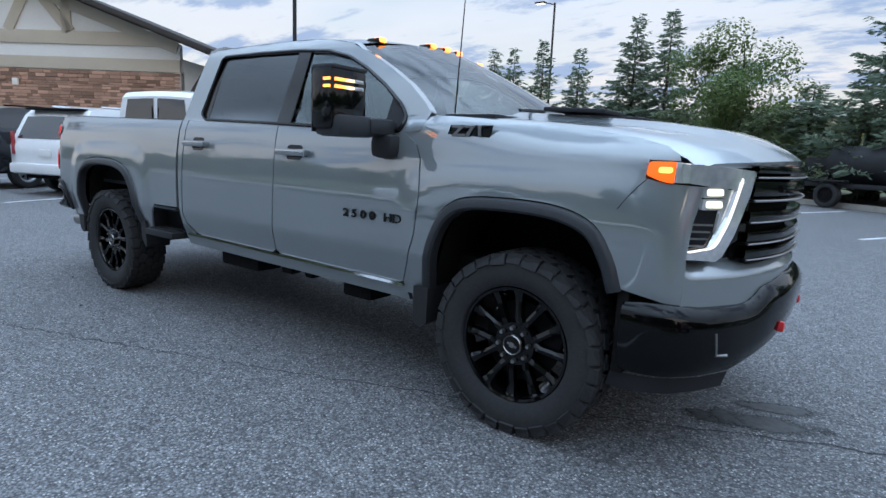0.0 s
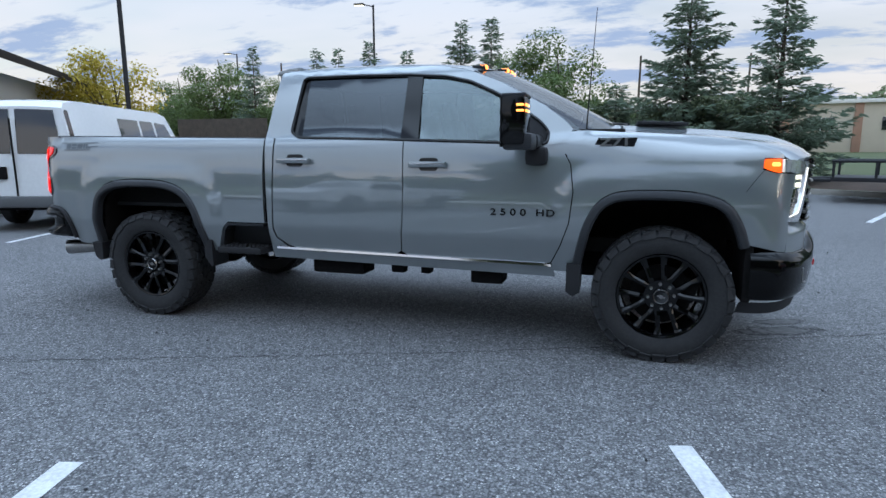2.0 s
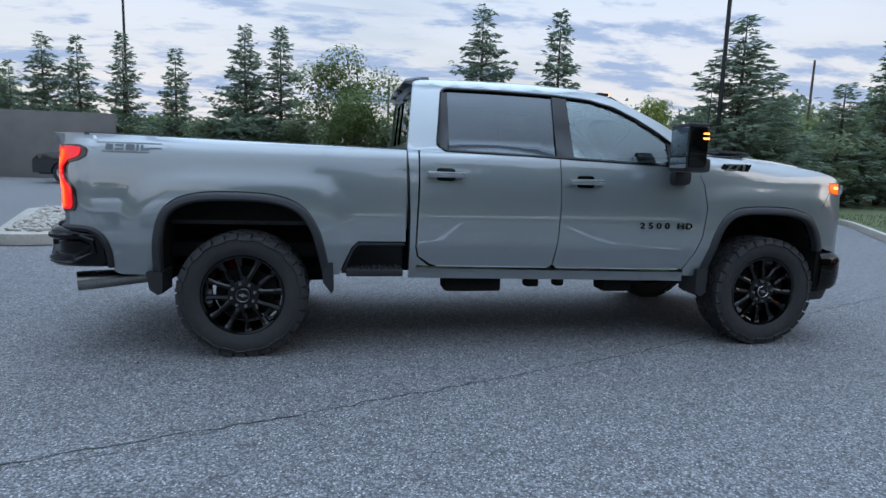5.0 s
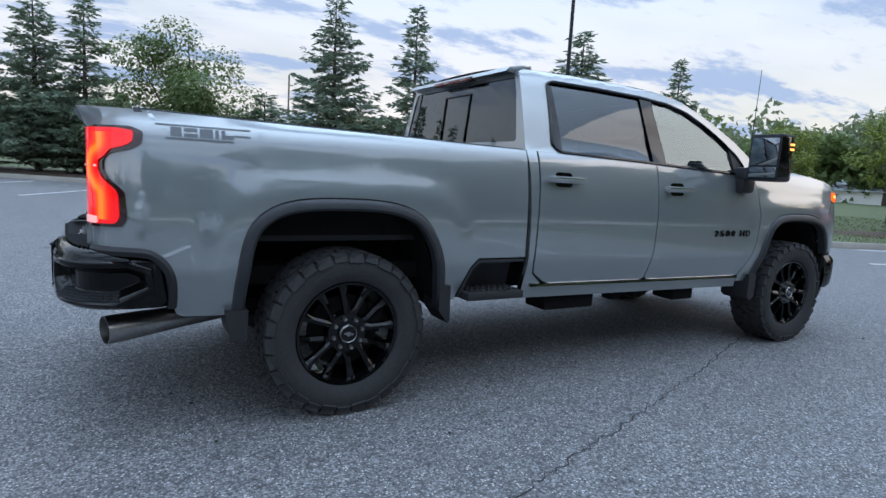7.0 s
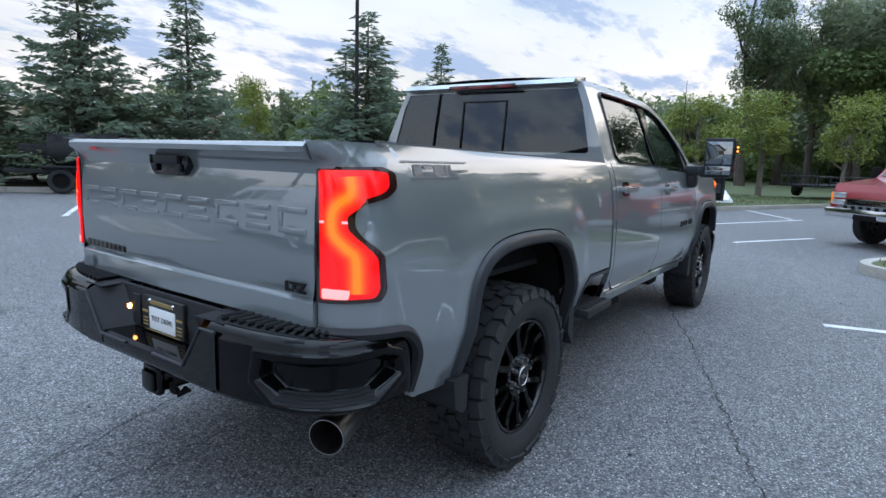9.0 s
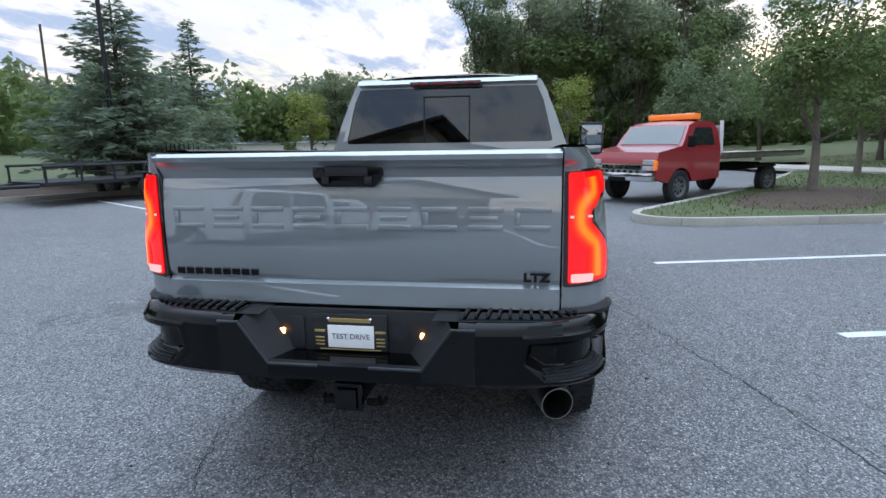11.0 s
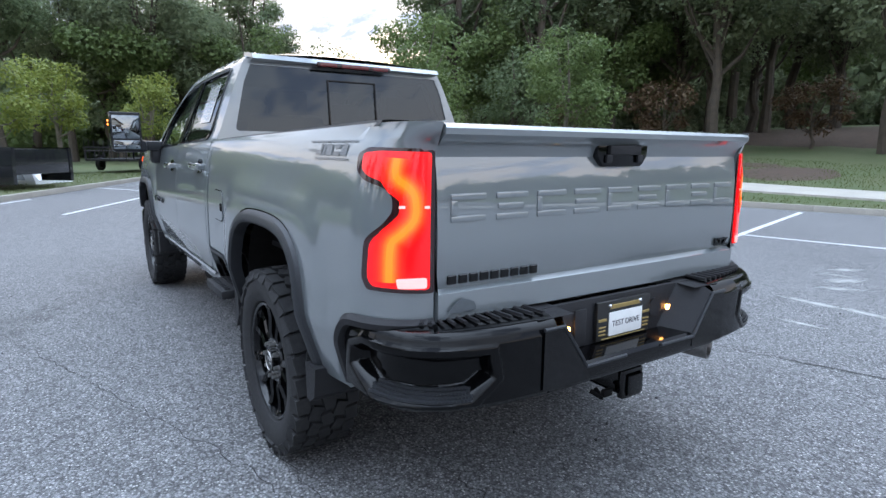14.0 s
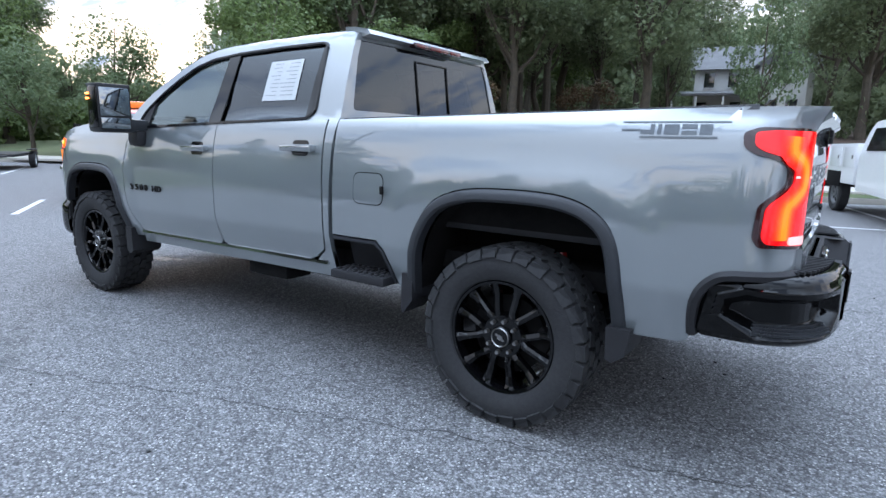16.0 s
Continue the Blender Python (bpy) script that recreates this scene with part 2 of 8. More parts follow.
def faded(m, scale, lo, hi):
    """Lets the mark break up and thin out: what lies under it shows between its spots."""
    nt = m.node_tree
    N, L = nt.nodes.new, nt.links.new
    b, out = nt.nodes["Principled BSDF"], nt.nodes["Material Output"]
    tc, no, at = N("ShaderNodeTexCoord"), N("ShaderNodeTexNoise"), N("ShaderNodeAttribute")
    at.attribute_name = "strength"
    no.inputs["Scale"].default_value, no.inputs["Detail"].default_value, no.inputs["Roughness"].default_value = scale, 8, 0.7
    L(tc.outputs["Object"], no.inputs["Vector"])
    add, r, tr, mx = N("ShaderNodeMath"), N("ShaderNodeMapRange"), N("ShaderNodeBsdfTransparent"), N("ShaderNodeMixShader")
    L(no.outputs[0], add.inputs[0]), L(at.outputs["Fac"], add.inputs[1])
    r.inputs["From Min"].default_value, r.inputs["From Max"].default_value = lo, hi
    L(add.outputs[0], r.inputs["Value"])
    L(r.outputs[0], mx.inputs[0]), L(tr.outputs[0], mx.inputs[1]), L(b.outputs[0], mx.inputs[2])
    L(mx.outputs[0], out.inputs[0])
    return m


faded(M_OIL, 6.0, 1.12, 1.38)
faded(M_DUST, 5.0, 1.15, 1.75)
M_CONCRETE = surf("concrete", (0.40, 0.37, 0.32), (0.30, 0.28, 0.25), rough=0.85, big=1.2, fine=30, bump=0.4, bump_scale=80, vary=0.08)
M_GRASS = surf("grass_soil", (0.052, 0.080, 0.024), (0.085, 0.090, 0.036), rough=0.9, big=0.5, fine=12, bump=0.8, bump_scale=30)
M_MULCH = surf("mulch", (0.085, 0.052, 0.035), (0.05, 0.033, 0.024), rough=0.95, big=2, fine=25, bump=0.9, bump_scale=40)
M_BARK = surf("bark", (0.10, 0.078, 0.058), (0.055, 0.045, 0.036), rough=0.9, big=3, fine=20, bump=0.8, bump_scale=25)
M_PALEBARK = surf("pale_bark", (0.20, 0.17, 0.14), (0.13, 0.11, 0.09), rough=0.9, big=3, fine=20, bump=0.6, bump_scale=25)
M_AMBER = surf("amber_lamp", (0.5, 0.09, 0.01), rough=0.2, emit=(1.0, 0.09, 0.006), emit_strength=0.9)
M_AMBERHOT = surf("amber_bulb", (1.0, 0.6, 0.2), rough=0.2, emit=(1.0, 0.25, 0.03), emit_strength=2.2)
M_WARMLAMP = surf("warm_bulb", (1.0, 0.8, 0.5), rough=0.2, emit=(1.0, 0.62, 0.28), emit_strength=1.2)
M_TAIL = surf("tail_lamp_red", (0.25, 0.004, 0.005), rough=0.12, coat=0.6, emit=(1.0, 0.005, 0.008), emit_strength=0.40)
M_GLOW = [surf("tail_lamp_glow", (0.32, 0.01, 0.005), rough=0.15, coat=0.5, emit=(1.0, 0.005 + 0.0016 * k * k, 0.004), emit_strength=0.42 + 0.15 * k) for k in range(8)]
M_TAILDARK = surf("smoked_lens", (0.03, 0.006, 0.007), rough=0.1, coat=1.0)
M_BRAKELENS = surf("unlit_red_lens", (0.16, 0.014, 0.018), (0.10, 0.01, 0.012), rough=0.12, coat=1.0)
M_CHALK = surf("chalky_smear", (0.40, 0.40, 0.39), (0.28, 0.28, 0.275), rough=0.9, big=3, fine=30)
faded(M_CHALK, 7.0, 0.7, 1.75)
M_REVERSE = surf("reverse_lens", (0.75, 0.55, 0.55), rough=0.2, coat=0.8, emit=(1.0, 0.35, 0.3), emit_strength=0.35)
M_HEAD = surf("head_lamp", (0.9, 0.9, 0.88), rough=0.1, emit=(1.0, 0.93, 0.66), emit_strength=0.8)
M_DRL = surf("daytime_lamp", (0.55, 0.55, 0.54), rough=0.15, coat=1.0, emit=(1.0, 0.93, 0.84), emit_strength=0.10)
M_DRLHOT = surf("daytime_edge", (0.9, 0.9, 0.88), rough=0.2, emit=(1.0, 0.95, 0.86), emit_strength=0.6)
M_LENS = surf("clear_lens", (0.78, 0.79, 0.81), (0.55, 0.56, 0.58), rough=0.10, metal=0.6, coat=1.0, big=8, fine=30)
M_GLASS_DARK = tinted_glass("privacy_glass", (0.055, 0.06, 0.07), 0.045, (0.88, 0.95, 1.0))
M_GLASS = tinted_glass("side_glass", (0.48, 0.56, 0.56), 0.11, (0.86, 0.98, 1.0))
M_GLASS_CLEAR = tinted_glass("clear_glass", (0.62, 0.70, 0.68), 0.02)
M_MIRROR = surf("mirror", (0.36, 0.40, 0.43), rough=0.02, metal=1.0)
M_REDHOOK = surf("red_hook", (0.62, 0.015, 0.02), rough=0.35, coat=0.5)
M_PAPER = surf("paper", (0.80, 0.80, 0.79), (0.74, 0.74, 0.73), rough=0.7)
# white paper, its colour greyed to stand for dimming by the tinted pane
M_DIMMED_SHEET = surf("sheet_dimmed_as_by_glass", (0.46, 0.48, 0.49), (0.42, 0.44, 0.45), rough=0.25, coat=1.0)
M_PLATE = surf("plate_frame", (0.012, 0.012, 0.012), rough=0.35, coat=0.4)
M_GOLD = surf("gold_print", (0.45, 0.32, 0.12), rough=0.4, metal=0.6)
M_INK = surf("ink", (0.03, 0.03, 0.035), rough=0.6)
M_GREYINK = surf("grey_decal", (0.10, 0.115, 0.125), (0.08, 0.09, 0.1), rough=0.35, coat=0.5)
M_PLATELAMP = surf("plate_lamp", (1, 0.7, 0.4), emit=(1.0, 0.42, 0.10), emit_strength=7.0)


# ---- mesh helpers ----
def link(name, me, mats, parent=None, label="", smooth=True):
    for m in mats if isinstance(mats, (list, tuple)) else [mats]:
        me.materials.append(m)
    if smooth:
        me.polygons.foreach_set("use_smooth", [True] * len(me.polygons))
        me.set_sharp_from_angle(angle=radians(32))
    ob = new(name, me)
    ob.parent = parent
    if label:
        ob["label"] = label
    return ob


def part(name, bm, mats, parent=None, label="", smooth=True):
    me = bpy.data.meshes.new(name)
    bmesh.ops.recalc_face_normals(bm, faces=bm.faces)
    bm.to_mesh(me)
    bm.free()
    return link(name, me, mats, parent, label, smooth)


def raw(name, verts, faces, mats, parent=None, label="", smooth=False):
    me = bpy.data.meshes.new(name)
    me.from_pydata([tuple(v) for v in verts], [], [tuple(f) for f in faces])
    return link(name, me, mats, parent, label, smooth)


def empty(name, m=None):
    ob = new(name)
    ob.empty_display_size = 0.2
    if m:
        ob.matrix_basis = m
    return ob


def add_box(bm, c, s, bevel=0.0, m=None, seg=2):
    """A box of size s round c, its edges rounded, turned by m."""
    r = bmesh.ops.create_cube(bm, size=1.0)
    vs = r["verts"]
    bmesh.ops.scale(bm, vec=s, verts=vs)
    if bevel:
        es = list({e for v in vs for e in v.link_edges})
        r2 = bmesh.ops.bevel(bm, geom=es, offset=min(bevel, min(s) * 0.45), segments=seg, affect="EDGES", profile=0.6)
        vs = list({v for f in r2["faces"] for v in f.verts} | {v for v in vs if v.is_valid})
    mm = Matrix.Translation(c) @ (m or Matrix())
    bmesh.ops.transform(bm, matrix=mm, verts=vs)
    return vs


def box(name, c, s, mats, parent=None, label="", bevel=0.01, m=None):
    bm = bmesh.new()
    add_box(bm, c, s, bevel, m)
    return part(name, bm, mats, parent, label)


def add_tube(bm, pts, r, n=8, cap=True):
    """A round bar along pts; r is one radius or one for each point."""
    pts = [Vector(p) for p in pts]
    rs = r if isinstance(r, (list, tuple)) else [r] * len(pts)
    rings = []
    side = None
    for i, p in enumerate(pts):
        d = (pts[min(i + 1, len(pts) - 1)] - pts[max(i - 1, 0)]).normalized()
        if side is None:
            side = d.orthogonal().normalized()
        side = (side - d * side.dot(d)).normalized()
        up = d.cross(side)
        rings.append([bm.verts.new(p + rs[i] * (math.cos(a) * side + math.sin(a) * up)) for a in (2 * math.pi * k / n for k in range(n))])
    for a, b in zip(rings, rings[1:]):
        for k in range(n):
            bm.faces.new((a[k], a[(k + 1) % n], b[(k + 1) % n], b[k]))
    if cap:
        bm.faces.new(rings[0][::-1]), bm.faces.new(rings[-1])


def tube(name, pts, r, mats, parent=None, label="", n=8):
    bm = bmesh.new()
    add_tube(bm, pts, r, n)
    return part(name, bm, mats, parent, label)


def add_prism(bm, outline, depth, frame_m, bevel=0.0):
    """A plate: outline in its own plane (a, b), thickness depth along the third axis of frame_m."""
    vs = [bm.verts.new((a, b, 0)) for a, b in outline]
    f = bm.faces.new(vs)
    r = bmesh.ops.extrude_face_region(bm, geom=[f])
    up = [g for g in r["geom"] if isinstance(g, bmesh.types.BMVert)]
    bmesh.ops.translate(bm, vec=(0, 0, depth), verts=up)
    allv = vs + up
    if bevel:
        top = [e for e in {e for v in up for e in v.link_edges} if all(v in up for v in e.verts)]
        r2 = bmesh.ops.bevel(bm, geom=top, offset=bevel, segments=2, affect="EDGES", profile=0.6)
        allv = list({v for v in allv if v.is_valid} | {v for f2 in r2["faces"] for v in f2.verts})
    bmesh.ops.transform(bm, matrix=frame_m, verts=allv)


def prism(name, outline, depth, frame_m, mats, parent=None, label="", bevel=0.0):
    bm = bmesh.new()
    add_prism(bm, outline, depth, frame_m, bevel)
    return part(name, bm, mats, parent, label)


def lathe(profile, n=48, axis="Y"):
    """Faces of a profile (radius, along) turned round the axis."""
    bm = bmesh.new()
    rings = []
    for k in range(n):
        a = 2 * math.pi * k / n
        rings.append([bm.verts.new((r * math.cos(a), t, r * math.sin(a)) if axis == "Y" else (r * math.cos(a), r * math.sin(a), t)) for r, t in profile])
    for k in range(n):
        a, b = rings[k], rings[(k + 1) % n]
        for i in range(len(profile) - 1):
            bm.faces.new((a[i], a[i + 1], b[i + 1], b[i]))
    return bm


def smooth(e0, e1, x):
    t = min(max((x - e0) / (e1 - e0), 0.0), 1.0)
    return t * t * (3 - 2 * t)


def lerp_table(table, x):
    """Straight lines through the rows (x, value)."""
    if x <= table[0][0]:
        return table[0][1]
    for (a, va), (b, vb) in zip(table, table[1:]):
        if x <= b:
            return va + (vb - va) * (x - a) / (b - a)
    return table[-1][1]


def rounded(pts, r, n=4):
    """The closed outline pts with its corners rounded; r is one radius or one for each corner."""
    out = []
    k = len(pts)
    for i in range(k):
        p, a, b = Vector(pts[i]), Vector(pts[i - 1]), Vector(pts[(i + 1) % k])
        ri = r[i] if isinstance(r, (list, tuple)) else r
        da, db = (a - p), (b - p)
        ri = min(ri, da.length * 0.45, db.length * 0.45)
        if ri < 1e-4:
            out.append(tuple(p))
            continue
        s, e = p + da.normalized() * ri, p + db.normalized() * ri
        for j in range(n + 1):
            t = j / n
            out.append(tuple((1 - t) ** 2 * s + 2 * t * (1 - t) * p + t * t * e))
    return out


def text_mesh(words, size, depth, bold=0.0):
    cu = bpy.data.curves.new("words", "FONT")
    cu.body, cu.size, cu.extrude, cu.align_x, cu.align_y = words, size, depth, "CENTER", "CENTER"
    cu.offset = bold
    tmp = bpy.data.objects.new("words", cu)
    me = bpy.data.meshes.new_from_object(tmp)
    bpy.data.objects.remove(tmp)
    return me


def lettering(name, words, size, depth, m, mats, parent, label="", stretch=1.0, bold=0.0):
    me = text_mesh(words, size, depth, bold)
    me.transform(m @ Matrix.Diagonal((stretch, 1, 1, 1)))
    return link(name, me, mats, parent, label, smooth=False)


# ---- the pickup ----
truck = empty("pickup_truck", pose(0, 0.02, 0))
tagged(truck, "lifted grey metallic crew cab pickup truck with black trim", "pickup truck")
AXLES = (0.0, 4.036)
WHEEL_Z, WHEEL_R, HUB_Y = 0.437, 0.437, 0.985

SIDE = [(0.50, 0.900), (0.62, 0.937), (0.74, 0.973), (0.785, 0.9860), (0.805, 0.989), (0.90, 0.9905), (1.00, 0.990), (1.10, 0.987), (1.20, 0.980), (1.28, 0.970), (1.34, 0.960), (1.40, 0.947), (1.45, 0.930), (1.475, 0.914), (1.50, 0.892)]
CAB = [(1.38, 0.953), (1.42, 0.942), (1.45, 0.930), (1.472, 0.911), (1.50, 0.899), (1.70, 0.826), (1.90, 0.745), (1.96, 0.715), (1.99, 0.690), (2.02, 0.64)]
BED_TOP = [(-1.3, 1.505), (-0.95, 1.505), (1.12, 1.468)]
FLARE_REAR = [(-0.585, 0.50), (-0.566, 0.768), (-0.524, 0.972), (-0.434, 1.075), (-0.29, 1.128), (-0.057, 1.142), (0.218, 1.127), (0.396, 1.060), (0.502, 0.925), (0.552, 0.769), (0.600, 0.53)]
FLARE_FRONT = [(-0.580, 0.54), (-0.525, 0.812), (-0.471, 0.959), (-0.395, 1.054), (-0.277, 1.104), (-0.04, 1.116), (0.196, 1.101), (0.356, 1.039), (0.443, 0.915), (0.487, 0.785)]


NOSE_TURN = [(4.2, 0.0), (4.4, 0.006), (4.5, 0.014), (4.58, 0.025), (4.64, 0.039), (4.70, 0.060), (4.725, 0.080), (4.745, 0.103), (4.76, 0.124), (4.80, 0.185)]


def swell(x, z):
    """How far the panel stands out round the wheel arches."""
    s = 0.0
    for xc in AXLES:
        d = ((abs(x - xc) / 0.70) ** 5 + (max(z - 0.45, 0) / 0.79) ** 5) ** 0.2
        s = max(s, 1 - smooth(0.91, 1.10, d))
    return s


def curve_table(table, x):
    """A smooth curve through the rows (x, value)."""
    n = len(table)
    if x <= table[0][0]:
        return table[0][1]
    if x >= table[-1][0]:
        return table[-1][1]
    i = max(k for k in range(n - 1) if table[k][0] <= x)

    def slope(k):
        a, b = table[max(k - 1, 0)], table[min(k + 1, n - 1)]
        return (b[1] - a[1]) / (b[0] - a[0])

    (xa, ya), (xb, yb) = table[i], table[i + 1]
    w = xb - xa
    t = (x - xa) / w
    return (2 * t ** 3 - 3 * t * t + 1) * ya + (t ** 3 - 2 * t * t + t) * w * slope(i) + (3 * t * t - 2 * t ** 3) * yb + (t ** 3 - t * t) * w * slope(i + 1)


def half_width(x, z):
    y = curve_table(SIDE, z) + 0.016 * swell(x, z)
    if x > 4.2:
        y -= curve_table(NOSE_TURN, x)
    if 3.2 < x:
        y -= 0.045 * smooth(1.30, 1.50, z) * smooth(3.4, 4.4, x)
    return y


def side_map(s):
    """The body's side s (-1 right, 1 left): along it and up, to a place; the rear corner is turned in."""
    def f(a, z, off):
        if a >= -0.93:
            return (a, s * (half_width(a, z) + off), z)
        th = min((-0.93 - a) / 0.30, 1.0) * math.pi / 2
        w = half_width(-0.93, z) - 0.80
        lip = 0.048 * smooth(1.428, 1.476, z) * smooth(0.0, 1.35, th)
        r = off + lip
        return (-0.93 - 0.22 * math.sin(th) - r * math.sin(th), s * (0.80 + w * math.cos(th) + off * math.cos(th)), z)
    return f


def wrap_map(s):
    """The front fender: along the side, then in one curve round the corner on to the nose (a = 4.94 at y = 0.80)."""
    flat = side_map(s)

    def f(a, z, off):
        if a <= 4.64:
            return flat(a, z, off)
        t = (a - 4.64) / 0.30
        x0, y0 = 4.64, half_width(4.64, z)
        m0 = Vector((1.0, (y0 - half_width(4.62, z)) / 0.02)).normalized() * 0.27
        x1, y1 = front_x(0.80), 0.80
        m1 = Vector((front_x(0.79) - x1, -0.01)).normalized() * 0.27
        t2, t3 = t * t, t ** 3
        h = (2 * t3 - 3 * t2 + 1, t3 - 2 * t2 + t, 3 * t2 - 2 * t3, t3 - t2)
        g = (6 * t2 - 6 * t, 3 * t2 - 4 * t + 1, 6 * t - 6 * t2, 3 * t2 - 2 * t)
        px, py = h[0] * x0 + h[1] * m0.x + h[2] * x1 + h[3] * m1.x, h[0] * y0 + h[1] * m0.y + h[2] * y1 + h[3] * m1.y
        d = Vector((g[0] * x0 + g[1] * m0.x + g[2] * x1 + g[3] * m1.x, g[0] * y0 + g[1] * m0.y + g[2] * y1 + g[3] * m1.y)).normalized()
        return (px - d.y * off, s * (py + d.x * off), z)
    return f


def wrap_at(y, z):
    """How far along the wrapped fender its skin comes in to the half width y."""
    lo, hi, g = 4.64, 4.94, wrap_map(1)
    for _ in range(30):
        mid_ = (lo + hi) / 2
        lo, hi = (mid_, hi) if g(mid_, z, 0)[1] > y else (lo, mid_)
    return lo


def cab_map(s):
    return lambda a, z, off: (a, s * (curve_table(CAB, z) + off), z)


def panel(name, outline, fmap, mats, parent, label="", step=0.07, thick=0.03, holes=(), off=0.0, rim=True):
    """A sheet cut to an outline, laid on the shape fmap, its edges turned inwards."""
    bm = bmesh.new()
    for loop in (outline, *holes):
        vs = [bm.verts.new((a, b, 0)) for a, b in loop]
        for i in range(len(vs)):
            bm.edges.new((vs[i - 1], vs[i]))
    bmesh.ops.triangle_fill(bm, use_beauty=True, use_dissolve=False, edges=bm.edges[:], normal=(0, 0, 1))
    for ax, vals in ((0, [p[0] for p in outline]), (1, [p[1] for p in outline])):
        lo, hi = min(vals), max(vals)
        k = max(int((hi - lo) / step), 1)
        for i in range(1, k):
            co = [0, 0, 0]
            co[ax] = lo + (hi - lo) * i / k + 1e-4
            no = [0, 0, 0]
            no[ax] = 1
            bmesh.ops.bisect_plane(bm, geom=bm.verts[:] + bm.edges[:] + bm.faces[:], dist=1e-5, plane_co=co, plane_no=no)
    # normals come from the shape itself, so that reflections run smoothly
    flat = [(v.co.x, v.co.y) for v in bm.verts]
    bm.verts.index_update()
    faces = [[v.index for v in fc.verts] for fc in bm.faces]
    edge = [[v.index for v in e.verts] for e in bm.edges if e.is_boundary] if rim else []
    bm.free()
    verts, normals = [], []
    h = 0.006
    for a, b in flat:
        verts.append(fmap(a, b, off))
        da = Vector(fmap(a + h, b, off)) - Vector(fmap(a - h, b, off))
        db = Vector(fmap(a, b + h, off)) - Vector(fmap(a, b - h, off))
        n = da.cross(db).normalized()
        if n.dot(Vector(fmap(a, b, off + 0.02)) - Vector(verts[-1])) < 0:
            n = -n
        normals.append(n)
    for fc in faces:
        p0, p1, p2 = (Vector(verts[k]) for k in fc[:3])
        if (p1 - p0).cross(p2 - p0).dot(normals[fc[0]]) < 0:
            fc.reverse()
    nf = len(faces)
    for i0, i1 in edge:
        k = len(verts)
        for idx in (i0, i1):
            a, b = flat[idx]
            verts += [verts[idx], fmap(a, b, off - thick)]
            normals += [Vector(), Vector()]
        faces.append([k, k + 1, k + 3, k + 2])
    me = bpy.data.meshes.new(name)
    me.from_pydata(verts, [], faces)
    me.polygons.foreach_set("use_smooth", [i < nf for i in range(len(faces))])
    me.normals_split_custom_set_from_vertices(normals)
    for m in mats if isinstance(mats, (list, tuple)) else [mats]:
        me.materials.append(m)
    ob = new(name, me)
    ob.parent = parent
    if label:
        ob["label"] = label
    return ob


def loft(name, rows, mats, parent, label="", closed=False):
    """A skin over rows of points, all rows of one length."""
    bm = bmesh.new()
    g = [[bm.verts.new(p) for p in row] for row in rows]
    for a, b in zip(g, g[1:]):
        for i in range(len(a) - (0 if closed else 1)):
            j = (i + 1) % len(a)
            bm.faces.new((a[i], a[j], b[j], b[i]))
    if closed:
        bm.faces.new(g[0][::-1]), bm.faces.new(g[-1])
    return part(name, bm, mats, parent, label)


def spline(pts, k):
    """A smooth line through pts, k steps between each two."""
    out = []
    P = [Vector(p) for p in pts]
    for i in range(len(P) - 1):
        a, b, c, d = P[max(i - 1, 0)], P[i], P[i + 1], P[min(i + 2, len(P) - 1)]
        for j in range(k):
            t = j / k
            out.append(tuple(0.5 * (2 * b + (c - a) * t + (2 * a - 5 * b + 4 * c - d) * t * t + (3 * b - a - 3 * c + d) * t ** 3)))
    out.append(tuple(P[-1]))
    return out


def inset_line(pts, d):
    """An open line moved sideways by d (to the right of its way)."""
    out = []
    for i, p in enumerate(pts):
        a, b = Vector(pts[max(i - 1, 0)]), Vector(pts[min(i + 1, len(pts) - 1)])
        t = (b - a).normalized()
        out.append((p[0] + d * t.y, p[1] - d * t.x))
    return out


def belt(x):
    return 1.462 - 0.030 * (x - 1.40)


def sill(x):
    return 0.628 - 0.015 * (x - 1.2)


def front_x(y):
    return 5.02 - 0.32 * (min(abs(y), 0.97) / 0.95) ** 2.4


DLO = [(1.342, 1.515), (1.384, 1.915), (1.422, 1.930), (1.80, 1.930), (2.24, 1.920), (2.53, 1.897), (2.718, 1.852), (2.905, 1.766), (3.063, 1.674), (3.225, 1.560), (3.285, 1.490), (3.275, 1.416), (2.30, 1.449), (1.408, 1.474)]
SEAM_RD = [(1.210, 1.46), (1.212, 1.25), (1.196, 0.78), (1.212, 0.715), (1.30, 0.655)]
SEAM_B = [(2.263, 1.44), (2.272, 1.11), (2.262, 0.85), (2.240, 0.648)]
SEAM_F = [(3.318, 1.405), (3.395, 1.36), (3.437, 1.28), (3.460, 1.10), (3.438, 0.893), (3.385, 0.74), (3.325, 0.618)]

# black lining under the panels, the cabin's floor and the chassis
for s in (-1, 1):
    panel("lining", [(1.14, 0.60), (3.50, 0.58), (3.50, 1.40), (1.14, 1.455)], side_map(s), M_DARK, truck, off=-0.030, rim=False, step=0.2)

